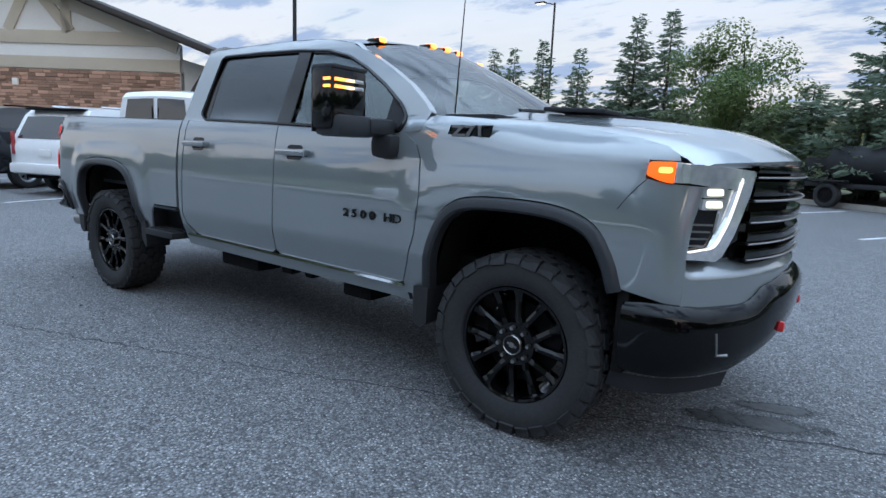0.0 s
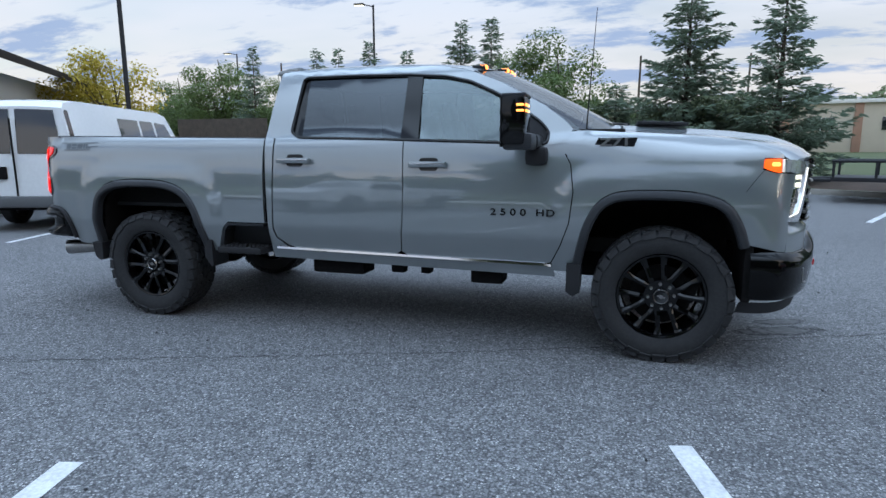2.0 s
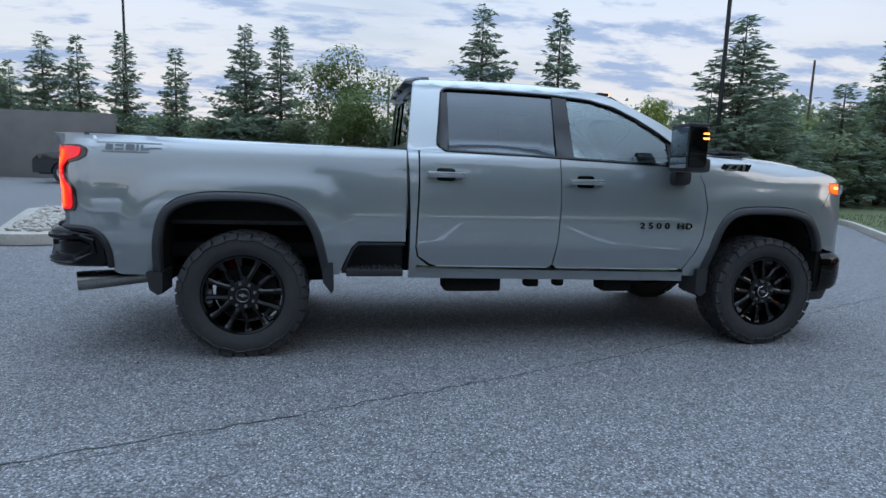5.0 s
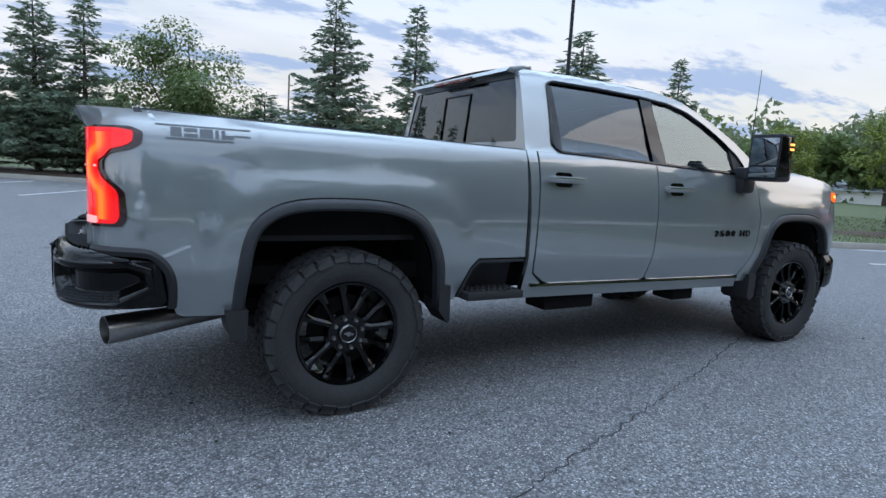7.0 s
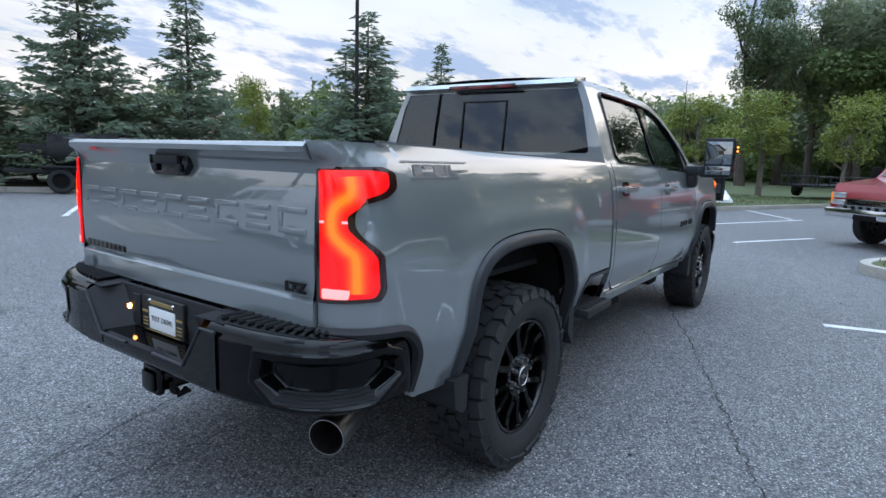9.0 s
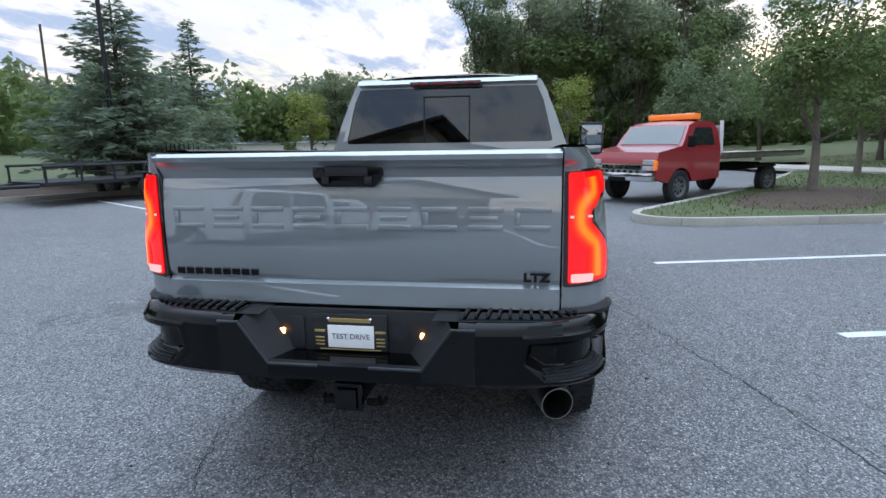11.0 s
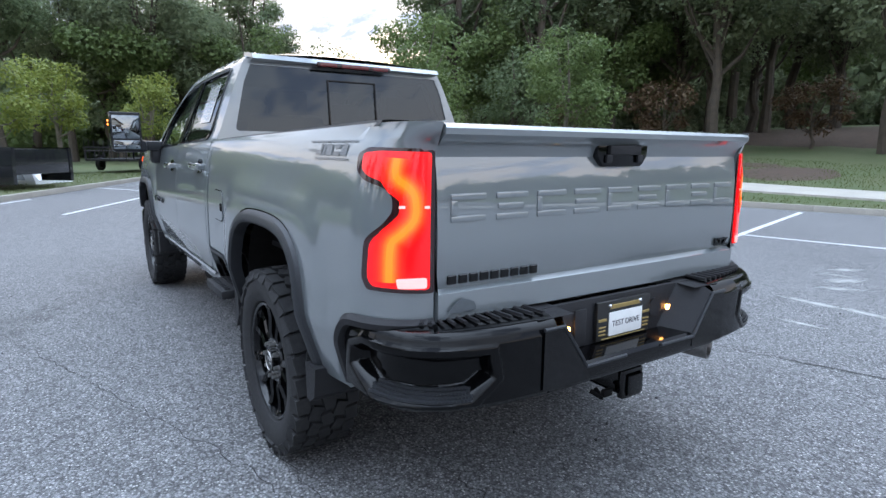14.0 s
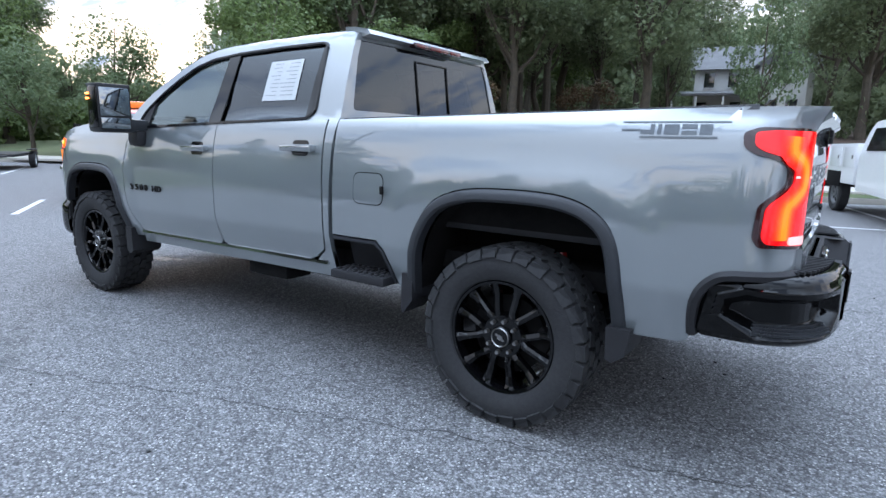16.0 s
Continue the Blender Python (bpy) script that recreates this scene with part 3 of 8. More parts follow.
for s, hand in ((-1, "right"), (1, "left")):
    f = side_map(s)
    # bed side with its wheel arch and step pocket
    arch = [(x, z + 0.010) for x, z in spline(FLARE_REAR, 4)]
    top = [(a, lerp_table(BED_TOP, a)) for a in (1.118, 0.6, 0.0, -0.5, -0.93, -1.08, -1.225)]
    bed_out = [(-1.225, 0.895), (-1.08, 0.895), (-0.96, 0.892), (-0.905, 0.872), (-0.862, 0.828), (-0.838, 0.77), (-0.830, 0.70), (-0.832, 0.63), (-0.820, 0.595), (-0.79, 0.578), (-0.62, 0.575)] + [(arch[0][0] - 0.012, 0.575)] + arch[1:-1] + [(0.612, 0.575), (0.655, 0.575), (0.672, 0.63), (0.735, 0.775), (0.785, 0.822), (1.118, 0.822)]
    bed_side = panel("bed_side", bed_out + top, f, M_PAINT, truck, step=0.05)
    ends = [f(-0.985 - 0.240 * k / 10, 1.5035, 0.0) for k in range(11)]
    loft("corner_cap", [[(x, s * 0.790, 1.5035), (x, (y + s * 0.790) / 2, 1.5055), (x, y, z - 0.001)] for x, y, z in ends], M_PAINT, bed_side)
    # step pocket in front of the rear wheel
    pocket = [(0.667, 0.585), (0.735, 0.762), (0.785, 0.812), (1.112, 0.812), (1.112, 0.56), (0.667, 0.56)]
    st = panel("bed_step", pocket, f, M_PLASTIC, truck, off=-0.12, rim=False, step=0.2)
    panel("step_trim", pocket[:4] + [(1.112, 0.795), (0.793, 0.795), (0.752, 0.755), (0.69, 0.585)], f, M_FLARE, st, off=0.006, thick=0.12, step=0.2)
    bm = bmesh.new()
    add_box(bm, (0.90, s * 0.93, 0.600), (0.40, 0.20, 0.05), 0.012)
    for i in range(9):
        for j in range(3):
            add_box(bm, (0.74 + i * 0.04, s * (0.87 + 0.06 * j), 0.628), (0.018, 0.03, 0.012), 0.003, seg=1)
    part("tread_plate", bm, M_PLASTIC, st, "black ribbed foot step")
    # doors
    rd = [(x + 0.004, z) for x, z in SEAM_RD] + [(1.36, sill(1.36) + 0.012), (2.20, sill(2.2) + 0.012)] + [(x - 0.004, z) for x, z in SEAM_B[::-1]] + [(1.75, belt(1.75))]
    fd = [(x + 0.004, z) for x, z in SEAM_B] + [(2.28, sill(2.3) + 0.012), (3.28, sill(3.28) + 0.012)] + [(x - 0.004, z) for x, z in SEAM_F[::-1]] + [(2.9, belt(2.9))]
    rd[0], rd[-2] = (rd[0][0], belt(rd[0][0])), (rd[-2][0], belt(rd[-2][0]))
    fd[0], fd[-2] = (fd[0][0], belt(fd[0][0])), (fd[-2][0], belt(fd[-2][0]))
    doors = [panel("rear_door", rd, f, M_PAINT, truck, step=0.05), panel("front_door", fd, f, M_PAINT, truck, step=0.05)]
    for d, xh, zh in ((doors[0], 1.400, 1.303), (doors[1], 2.460, 1.278)):
        bm = bmesh.new()
        add_box(bm, (xh, s * 1.005, zh), (0.275, 0.022, 0.042), 0.010)
        add_box(bm, (xh - 0.11, s * 0.985, zh), (0.04, 0.05, 0.036), 0.008)
        add_box(bm, (xh + 0.11, s * 0.985, zh), (0.04, 0.05, 0.036), 0.008)
        part("handle", bm, M_PAINT, d, "grey grip handle with a chrome strip")
        box("handle_strip", (xh, s * 1.013, zh + 0.006), (0.255, 0.010, 0.012), M_CHROME, d, bevel=0.003)
        panel("handle_cup", rounded([(xh - 0.07, zh - 0.045), (xh + 0.07, zh - 0.045), (xh + 0.07, zh + 0.045), (xh - 0.07, zh + 0.045)], 0.03), f, M_GLOSSBLACK, d, off=0.003, thick=0.004, step=0.06)
    # rocker with a bright strip
    panel("rocker_panel", [(1.150, 0.545), (3.35, 0.512), (3.33, sill(3.33)), (1.20, sill(1.2)), (1.150, 0.70)], f, M_PAINT, truck, off=-0.006, step=0.1)
    loft("bright_strip", [[(x, s * (half_width(x, sill(x)) + o), sill(x) + dz) for o, dz in ((-0.01, 0.010), (0.012, 0.010), (0.015, -0.006), (-0.008, -0.010))] for x in np.linspace(1.20, 3.325, 30)], M_CHROME, truck, closed=True)
    # cab corner behind the rear door and the pillars round the windows
    panel("cab_corner", [(1.150, 0.60), (1.196, 0.60), (1.20, 0.645), (1.290, 0.640), (1.205, 0.708), (1.188, 0.78), (1.204, 1.25), (1.202, belt(1.2)), (1.126, belt(1.12)), (1.140, 1.3), (1.150, 1.0)], f, M_PAINT, truck, step=0.07)
    roofline = [(3.44, 1.512), (3.38, 1.570), (3.25, 1.668), (3.08, 1.764), (2.91, 1.850), (2.70, 1.935), (2.49, 1.975), (2.24, 1.995), (1.98, 2.003), (1.55, 2.003), (1.22, 1.990), (1.178, 1.97), (1.163, 1.85), (1.147, 1.70), (1.124, belt(1.12) + 0.001)]
    low = [(1.40, belt(1.4) + 0.001), (2.3, belt(2.3) + 0.001), (3.30, belt(3.3) + 0.001), (3.40, 1.42)]
    g = cab_map(s)
    cabside = panel("cab_side_frame", roofline + low, g, M_PAINT, truck, step=0.06, holes=[DLO], thick=0.05)
    bm = bmesh.new()
    pts = [Vector(g(a, b, 0.001)) for a, b in rounded(DLO, 0.02, 2)]
    add_tube(bm, pts + pts[:1], 0.012, 6, cap=False)
    part("window_trim", bm, M_GLOSSBLACK, cabside)
    panel("rear_window_pane", [(1.43, 1.470), (1.43, 1.928), (1.80, 1.928), (2.245, 1.918), (2.255, 1.450)], g, M_GLASS_DARK, doors[0], "dark tinted pane", off=-0.012, thick=0.004, rim=False, step=0.1)
    panel("quarter_pane", [(1.350, 1.515), (1.388, 1.912), (1.424, 1.928), (1.43, 1.928), (1.43, 1.474), (1.405, 1.476)], g, M_GLOSSBLACK, doors[0], off=-0.010, thick=0.004, step=0.2)
    panel("pillar_cover", [(2.238, 1.448), (2.236, 1.922), (2.352, 1.916), (2.372, 1.446)], g, M_GLOSSBLACK, cabside, off=0.002, thick=0.006, step=0.2)
    panel("front_window_pane", [(2.36, 1.448), (2.345, 1.914), (2.53, 1.895), (2.718, 1.850), (2.905, 1.764), (3.063, 1.672), (3.150, 1.612), (3.150, 1.420)], g, M_GLASS, doors[1], "lightly tinted pane", off=-0.012, rim=False, step=0.1)
    panel("mirror_sail", [(3.150, 1.420), (3.150, 1.612), (3.225, 1.558), (3.282, 1.490), (3.272, 1.418)], g, M_PLASTIC, doors[1], off=-0.002, thick=0.01, step=0.2)
    panel("cowl_corner", [(3.27, 1.395), (3.36, 1.36), (3.44, 1.34), (3.465, 1.495), (3.40, 1.490), (3.31, 1.43)], f, M_PAINT, truck, off=-0.004, rim=False, step=0.05)
    # front fender
    arch = [(4.036 + x, z + 0.010) for x, z in spline(FLARE_FRONT, 4)]
    fen = [(x + 0.004, z) for x, z in SEAM_F[::-1]][:-1] + [(3.41, 1.395), (3.42, 1.455), (3.47, 1.500), (3.62, 1.492), (4.05, 1.464), (4.30, 1.440), (4.50, 1.410), (4.62, 1.380), (4.69, 1.345), (4.70, 1.320), (4.575, 1.322), (4.568, 1.250), (4.65, 1.232), (wrap_at(0.855, 1.225), 1.224), (wrap_at(0.868, 1.15), 1.15), (wrap_at(0.884, 1.084), 1.084), (wrap_at(0.900, 0.95), 0.95), (wrap_at(0.897, 0.90), 0.90), (wrap_at(0.897, 0.75), 0.735), (4.535, 0.792)]
    fen += arch[:0:-1] + [(3.445, 0.56), (3.340, 0.56)]
    fender = panel("front_fender", fen, wrap_map(s), M_PAINT, truck, step=0.04)
    for k, ch in enumerate("2500 HD"):
        if ch != " ":
            xk = ((k - 3) * 0.068 - (0.022 if k > 4 else 0)) * (1 if s < 0 else -1)
            lettering("badge_figure", ch, 0.064, 0.004, Matrix.Translation((3.135 + xk, s * (half_width(3.135 + xk, 0.958) + 0.006), 0.958)) @ Matrix.Rotation(-s * math.atan((half_width(3.165 + xk, 0.958) - half_width(3.105 + xk, 0.958)) / 0.06), 4, "Z") @ Matrix.Rotation(math.pi / 2, 4, "X") @ (Matrix() if s < 0 else Matrix.Rotation(math.pi, 4, "Y")), M_GLOSSBLACK, doors[1], "", 1.30, 0.0012)
    # slanted badge plate on the fender
    zb, xb = 1.420, 3.71
    yb = half_width(xb, zb) + 0.002
    base = Matrix.Translation((xb, s * yb, zb)) @ Matrix.Rotation(math.pi / 2, 4, "X") @ (Matrix() if s < 0 else Matrix.Rotation(math.pi, 4, "Y"))
    bd = prism("fender_badge", [(-0.135, -0.030), (0.115, -0.030), (0.135, 0.030), (-0.105, 0.030)], 0.008, base @ Matrix.Rotation(radians(7), 4, "X"), M_GLOSSBLACK, fender, "black slanted badge plate", 0.002)
    lettering("badge_lettering", "Z71", 0.066, 0.003, base @ Matrix.Translation((0, 0.0, 0.014)) @ Matrix.Rotation(radians(7), 4, "X"), M_SATIN, bd, "grey raised figures", 1.75, 0.002)
    # ghosted decal high on the bed, in bars
    bm = bmesh.new()
    for x0, x1, z0, z1 in ((-0.90, -0.50, 1.446, 1.452), (-0.84, -0.795, 1.40, 1.44), (-0.785, -0.73, 1.425, 1.44), (-0.785, -0.73, 1.40, 1.415), (-0.72, -0.665, 1.40, 1.44), (-0.655, -0.64, 1.40, 1.44), (-0.628, -0.575, 1.402, 1.418), (-0.628, -0.612, 1.40, 1.44), (-0.86, -0.575, 1.386, 1.394), (-0.575, -0.50, 1.414, 1.422)):
        n = 4
        for i in range(n):
            xa, xc = x0 + (x1 - x0) * i / n, x0 + (x1 - x0) * (i + 1) / n
            vs = [bm.verts.new(f(x, z, 0.0025)) for x, z in ((xa, z0), (xc, z0), (xc, z1), (xa, z1))]
            bm.faces.new(vs)
    part("side_decal", bm, M_GREYINK, bed_side, "dark grey decal")
    # wheel arch flares, liners and mud flaps
    for xc, fl, nm in ((0.0, FLARE_REAR, "rear"), (4.036, FLARE_FRONT, "front")):
        outer = [(xc + x, z) for x, z in fl]
        sm = spline(outer, 6)
        rows = []
        lines = [(inset_line(sm, -0.004), 0.0), (inset_line(sm, 0.004), 0.016), (inset_line(sm, 0.018), 0.024), (inset_line(sm, 0.042), 0.026), (inset_line(sm, 0.054), 0.016), (inset_line(sm, 0.056), -0.04)]
        for i in range(len(sm)):
            rows.append([f(ln[i][0], ln[i][1], o) for ln, o in lines])
        loft("wheel_flare", rows, M_FLARE, truck, "matt black wheel arch flare")
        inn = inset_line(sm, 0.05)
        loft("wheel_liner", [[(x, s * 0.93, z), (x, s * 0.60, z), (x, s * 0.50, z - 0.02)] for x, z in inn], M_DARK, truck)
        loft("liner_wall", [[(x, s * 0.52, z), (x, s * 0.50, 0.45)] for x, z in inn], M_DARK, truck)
        xf, zf = (outer[0][0] + 0.02, 0.50)
        if nm == "rear":
            prism("mud_flap", [(-0.05, 0.10), (0.055, 0.10), (0.05, -0.045), (0.02, -0.055), (-0.03, -0.02)], 0.24, Matrix.Translation((xf, s * 0.99, zf)) @ Matrix.Rotation(math.pi / 2 * (1 if s > 0 else -1), 4, "X") @ (Matrix() if s > 0 else Matrix.Diagonal((1, -1, 1, 1))), M_PLASTIC, truck, bevel=0.008)
            prism("mud_flap", [(-0.03, 0.12), (0.04, 0.12), (0.045, -0.08), (0.03, -0.10), (-0.03, -0.02)], 0.20, Matrix.Translation((outer[-1][0] - 0.03, s * 0.98, 0.545)) @ Matrix.Rotation(math.pi / 2 * (1 if s > 0 else -1), 4, "X") @ (Matrix() if s > 0 else Matrix.Diagonal((1, -1, 1, 1))), M_PLASTIC, truck, bevel=0.008)
        else:
            prism("mud_flap", [(-0.045, 0.10), (0.05, 0.10), (0.045, -0.09), (0.0, -0.12), (-0.045, -0.09)], 0.24, Matrix.Translation((xf, s * 0.985, zf + 0.02)) @ Matrix.Rotation(math.pi / 2 * (1 if s > 0 else -1), 4, "X") @ (Matrix() if s > 0 else Matrix.Diagonal((1, -1, 1, 1))), M_PLASTIC, truck, bevel=0.008)
    # tail lamp
    lamp_o = [(-1.222, 1.425), (-0.985, 1.430), (-0.943, 1.410), (-0.948, 1.360), (-0.985, 1.332), (-1.062, 1.310), (-1.090, 1.285), (-1.092, 1.240), (-1.068, 1.205), (-1.028, 1.172), (-1.008, 1.150), (-1.002, 1.035), (-1.020, 1.000), (-1.222, 0.992)]
    lamp = panel("tail_lamp", rounded(lamp_o, 0.012, 2), f, M_TAILDARK, truck, "glowing red tail lamp in a smoked housing", off=0.008, thick=0.03, step=0.04)
    red = [(-1.205, 1.416), (-1.03, 1.419), (-0.975, 1.412), (-0.978, 1.365), (-1.005, 1.345), (-1.075, 1.322), (-1.112, 1.290), (-1.114, 1.235), (-1.085, 1.195), (-1.045, 1.165), (-1.030, 1.140), (-1.026, 1.040), (-1.04, 1.014), (-1.205, 1.006)]
    panel("red_lens", rounded(red, 0.012, 2), f, M_TAIL, lamp, "lit red lens", off=0.014, thick=0.01, step=0.04)
    ctr = [(-1.095, 1.398), (-1.097, 1.345), (-1.138, 1.312), (-1.157, 1.280), (-1.157, 1.220), (-1.118, 1.172), (-1.094, 1.140), (-1.092, 1.030)]
    ln = spline(ctr, 3)
    for k, mt in enumerate(M_GLOW):
        wd_ = 0.046 - 0.0052 * k
        band = inset_line(ln, wd_) + inset_line(ln, -wd_)[::-1]
        band = [(min(max(x, -1.203), -0.985), min(max(z, 1.012), 1.414)) for x, z in band]
        panel("light_guide", band, f, mt, lamp, "orange glowing light strip", off=0.0150 + 0.0005 * k, thick=0.002, step=0.05, rim=False)
    panel("lens_bar", [(-1.20, 1.252), (-1.112, 1.252), (-1.112, 1.260), (-1.20, 1.260)], f, M_REVERSE, lamp, off=0.020, thick=0.004, step=0.1)
    panel("reverse_lens", rounded([(-1.195, 1.012), (-1.115, 1.012), (-1.11, 1.042), (-1.195, 1.044)], 0.006, 2), f, M_REVERSE, lamp, "pale reversing lens", off=0.019, thick=0.005, step=0.04)
    # towing mirror
    mir = empty("towing_mirror")
    mir.parent = truck
    mir["label"] = "large black towing mirror with lit turn lamps"
    box("mirror_shell", (3.115, s * 1.225, 1.555), (0.15, 0.245, 0.305), M_GLOSSBLACK, mir, bevel=0.035)
    box("mirror_cap", (3.118, s * 1.225, 1.700), (0.148, 0.235, 0.022), M_FLARE, mir, bevel=0.010)
    box("mirror_base", (3.140, s * 1.20, 1.425), (0.185, 0.26, 0.105), M_FLARE, mir, bevel=0.03)
    box("mirror_arm", (3.190, s * 1.03, 1.430), (0.11, 0.20, 0.085), M_FLARE, mir, bevel=0.025)
    box("mirror_foot", (3.215, s * 0.985, 1.335), (0.15, 0.10, 0.125), M_PLASTIC, mir, bevel=0.04)
    box("mirror_glass", (3.037, s * 1.225, 1.585), (0.008, 0.205, 0.195), M_MIRROR, mir, bevel=0.003)
    box("mirror_rim", (3.040, s * 1.225, 1.545), (0.006, 0.225, 0.305), M_PLASTIC, mir, bevel=0.003)
    box("wide_mirror_glass", (3.037, s * 1.225, 1.437), (0.008, 0.20, 0.075), M_MIRROR, mir, bevel=0.003)
    for zz in (1.640, 1.606):
        box("turn_lamp", (3.192, s * 1.292, zz), (0.008, 0.070, 0.015), M_AMBERHOT, mir, "lit amber strip", bevel=0.003)
        box("warm_lamp", (3.192, s * 1.228, zz), (0.008, 0.056, 0.014), M_WARMLAMP, mir, "warm lit strip", bevel=0.003)
        box("clear_lamp", (3.192, s * 1.168, zz), (0.008, 0.062, 0.018), M_LENS, mir, bevel=0.003)
        box("side_lamp", (3.160, s * 1.349, zz), (0.045, 0.008, 0.013), M_AMBERHOT, mir, bevel=0.003)
    # headlamp on the front corner
    def on_front(y, z, off=0.0):
        return (front_x(y) + off, s * y, z)
    def front_sheet(name, y0, y1, z0, z1, mats, par, off=0.0, label="", thick=0.05, n=10):
        """z0, z1: heights at y0 and at y1 for the lower and upper edge."""
        rows = []
        for i in range(n + 1):
            t = i / n
            y = y0 + (y1 - y0) * t
            a, b = z0[0] + (z0[1] - z0[0]) * t, z1[0] + (z1[1] - z1[0]) * t
            rows.append([on_front(y, a, off - thick), on_front(y, a, off), on_front(y, (a + b) / 2, off + 0.004), on_front(y, b, off), on_front(y, b, off - thick)])
        return loft(name, rows, mats, par, label)
    def nose_map(a, z, o):
        return (front_x(a) + o, s * a, z)
    hl = panel("headlamp", [(0.915, 1.310), (0.915, 1.238), (0.85, 1.228), (0.75, 1.219), (0.625, 1.208), (0.605, 1.290), (0.76, 1.303)], nose_map, M_LENS, truck, "lit headlamp with a clear upper lens and amber corner", step=0.05)
    panel("corner_lamp", rounded([(4.572, 1.262), (4.578, 1.315), (4.672, 1.318), (4.672, 1.232), (4.63, 1.240)], 0.01, 2), lambda a, z, o: (a, s * (half_width(a, z) + o), z), M_AMBER, hl, "lit amber corner lamp", off=0.008, thick=0.03, step=0.06)
    panel("lens_corner", [(4.674, 1.316), (4.674, 1.236), (4.722, 1.236), (4.722, 1.312)], lambda a, z, o: (a, s * (half_width(a, z) + o), z), M_LENS, hl, off=0.006, thick=0.03, step=0.06)
    panel("corner_bulb", rounded([(4.615, 1.272), (4.615, 1.296), (4.665, 1.296), (4.665, 1.272)], 0.01, 2), lambda a, z, o: (a, s * (half_width(a, z) + o), z), M_AMBERHOT, hl, off=0.011, thick=0.01, step=0.06)
    panel("lamp_bezel", [(0.912, 1.31), (0.85, 1.230), (0.884, 1.084), (0.904, 0.93), (0.77, 0.92), (0.69, 0.985), (0.60, 1.02), (0.59, 1.31)], nose_map, M_GLOSSBLACK, hl, off=-0.022, step=0.06)
    for z0 in (1.184, 1.136):
        cell = panel("lamp_cell", rounded([(0.846, z0 - 0.003), (0.846, z0 + 0.041), (0.742, z0 + 0.041), (0.732, z0 - 0.003)], 0.008, 2), nose_map, M_LENS, hl, "clear lamp cell", off=-0.010, thick=0.02, step=0.05)
        panel("lamp_lens", rounded([(0.832, z0 + 0.006), (0.832, z0 + 0.033), (0.768, z0 + 0.033), (0.762, z0 + 0.006)], 0.010, 3), nose_map, M_HEAD, cell, "glowing lamp projector", off=-0.005, thick=0.02, step=0.05)
    bar = panel("daytime_strip", [(0.627, 1.292), (0.690, 1.296), (0.697, 1.242), (0.735, 1.105), (0.795, 0.982), (0.904, 0.965), (0.904, 0.937), (0.775, 0.925), (0.745, 0.945), (0.697, 1.03), (0.650, 1.15), (0.628, 1.208)], nose_map, M_LENS, hl, "silver bent daytime light bar", off=0.002, thick=0.03, step=0.04)
    edge = spline([(0.694, 1.262), (0.700, 1.232), (0.736, 1.110), (0.762, 1.050), (0.798, 0.990), (0.850, 0.978), (0.900, 0.970)], 3)
    panel("light_edge", [(y, z) for y, z in edge] + [(y - 0.007, z - 0.006) for y, z in edge[::-1]], nose_map, M_DRLHOT, bar, "lit white edge", off=0.007, thick=0.006, step=0.05)
    panel("bezel_window", [(0.735, 1.215), (0.705, 1.215), (0.745, 1.10), (0.775, 1.04), (0.765, 1.12)], nose_map, M_LENS, hl, off=-0.012, thick=0.01, step=0.05)
    for k in range(4):
        zz = 1.072 - 0.028 * k
        panel("lamp_fin", [(0.888, zz), (0.888, zz + 0.007), (0.790 + 0.010 * k, zz + 0.004), (0.790 + 0.010 * k, zz - 0.003)], nose_map, M_SATIN, hl, off=-0.010, thick=0.015, step=0.06)
    # painted lower cheek of the fascia
    def cheek_map(a, z, o):
        """The fascia under the lamps: upright below, laid back as a ledge above."""
        back = 0.085 * smooth(0.93, 0.84, a) * max(0.0, (z - 0.862) / 0.07) ** 1.15
        return (front_x(a) + o - back, s * a, z)
    panel("fascia_cheek", [(0.900, 0.945), (0.85, 0.938), (0.78, 0.930), (0.70, 0.940), (0.641, 0.940), (0.600, 0.925), (0.549, 0.895), (0.46, 0.895), (0.25, 0.897), (0.0, 0.900), (0.0, 0.80), (0.398, 0.785), (0.546, 0.755), (0.648, 0.715), (0.900, 0.715)], cheek_map, M_PAINT, truck, off=0.003, thick=0.08, step=0.025)
    # seam between fender and fascia
    tube("panel_seam", [f(x, z, 0.0005) for x, z in ((4.578, 1.248), (4.545, 1.212), (4.510, 1.165), (4.480, 1.120))], 0.002, M_DARK, fender, n=4)
    front_sheet("grille_backing", 0.905, 0.58, (0.92, 0.90), (1.30, 1.31), M_DARK, truck, -0.07, n=6)
    front_sheet("grille_backing", 0.62, 0.0, (0.86, 0.84), (1.30, 1.31), M_DARK, truck, -0.06, n=6)
    for zz, hh, mm, oo in ((1.285, 0.030, M_GLOSSBLACK, 0.012), (1.262, 0.008, M_SATIN, 0.014), (1.19, 0.06, M_GLOSSBLACK, 0.005), (1.165, 0.010, M_SATIN, 0.012), (1.085, 0.04, M_GLOSSBLACK, 0.0), (1.075, 0.008, M_SATIN, 0.006), (1.0, 0.04, M_GLOSSBLACK, 0.0), (0.985, 0.008, M_SATIN, 0.008), (0.93, 0.035, M_GLOSSBLACK, 0.0), (0.918, 0.008, M_SATIN, 0.008)):
        front_sheet("grille_bar", 0.62, 0.0, (zz, zz), (zz + hh, zz + hh), mm, truck, oo, "", 0.05, 8)
    # closing wall behind the bumper, and tow hook
    box("splash_guard", (4.530, s * 0.79, 0.610), (0.05, 0.36, 0.36), M_DARK, truck, bevel=0.01)
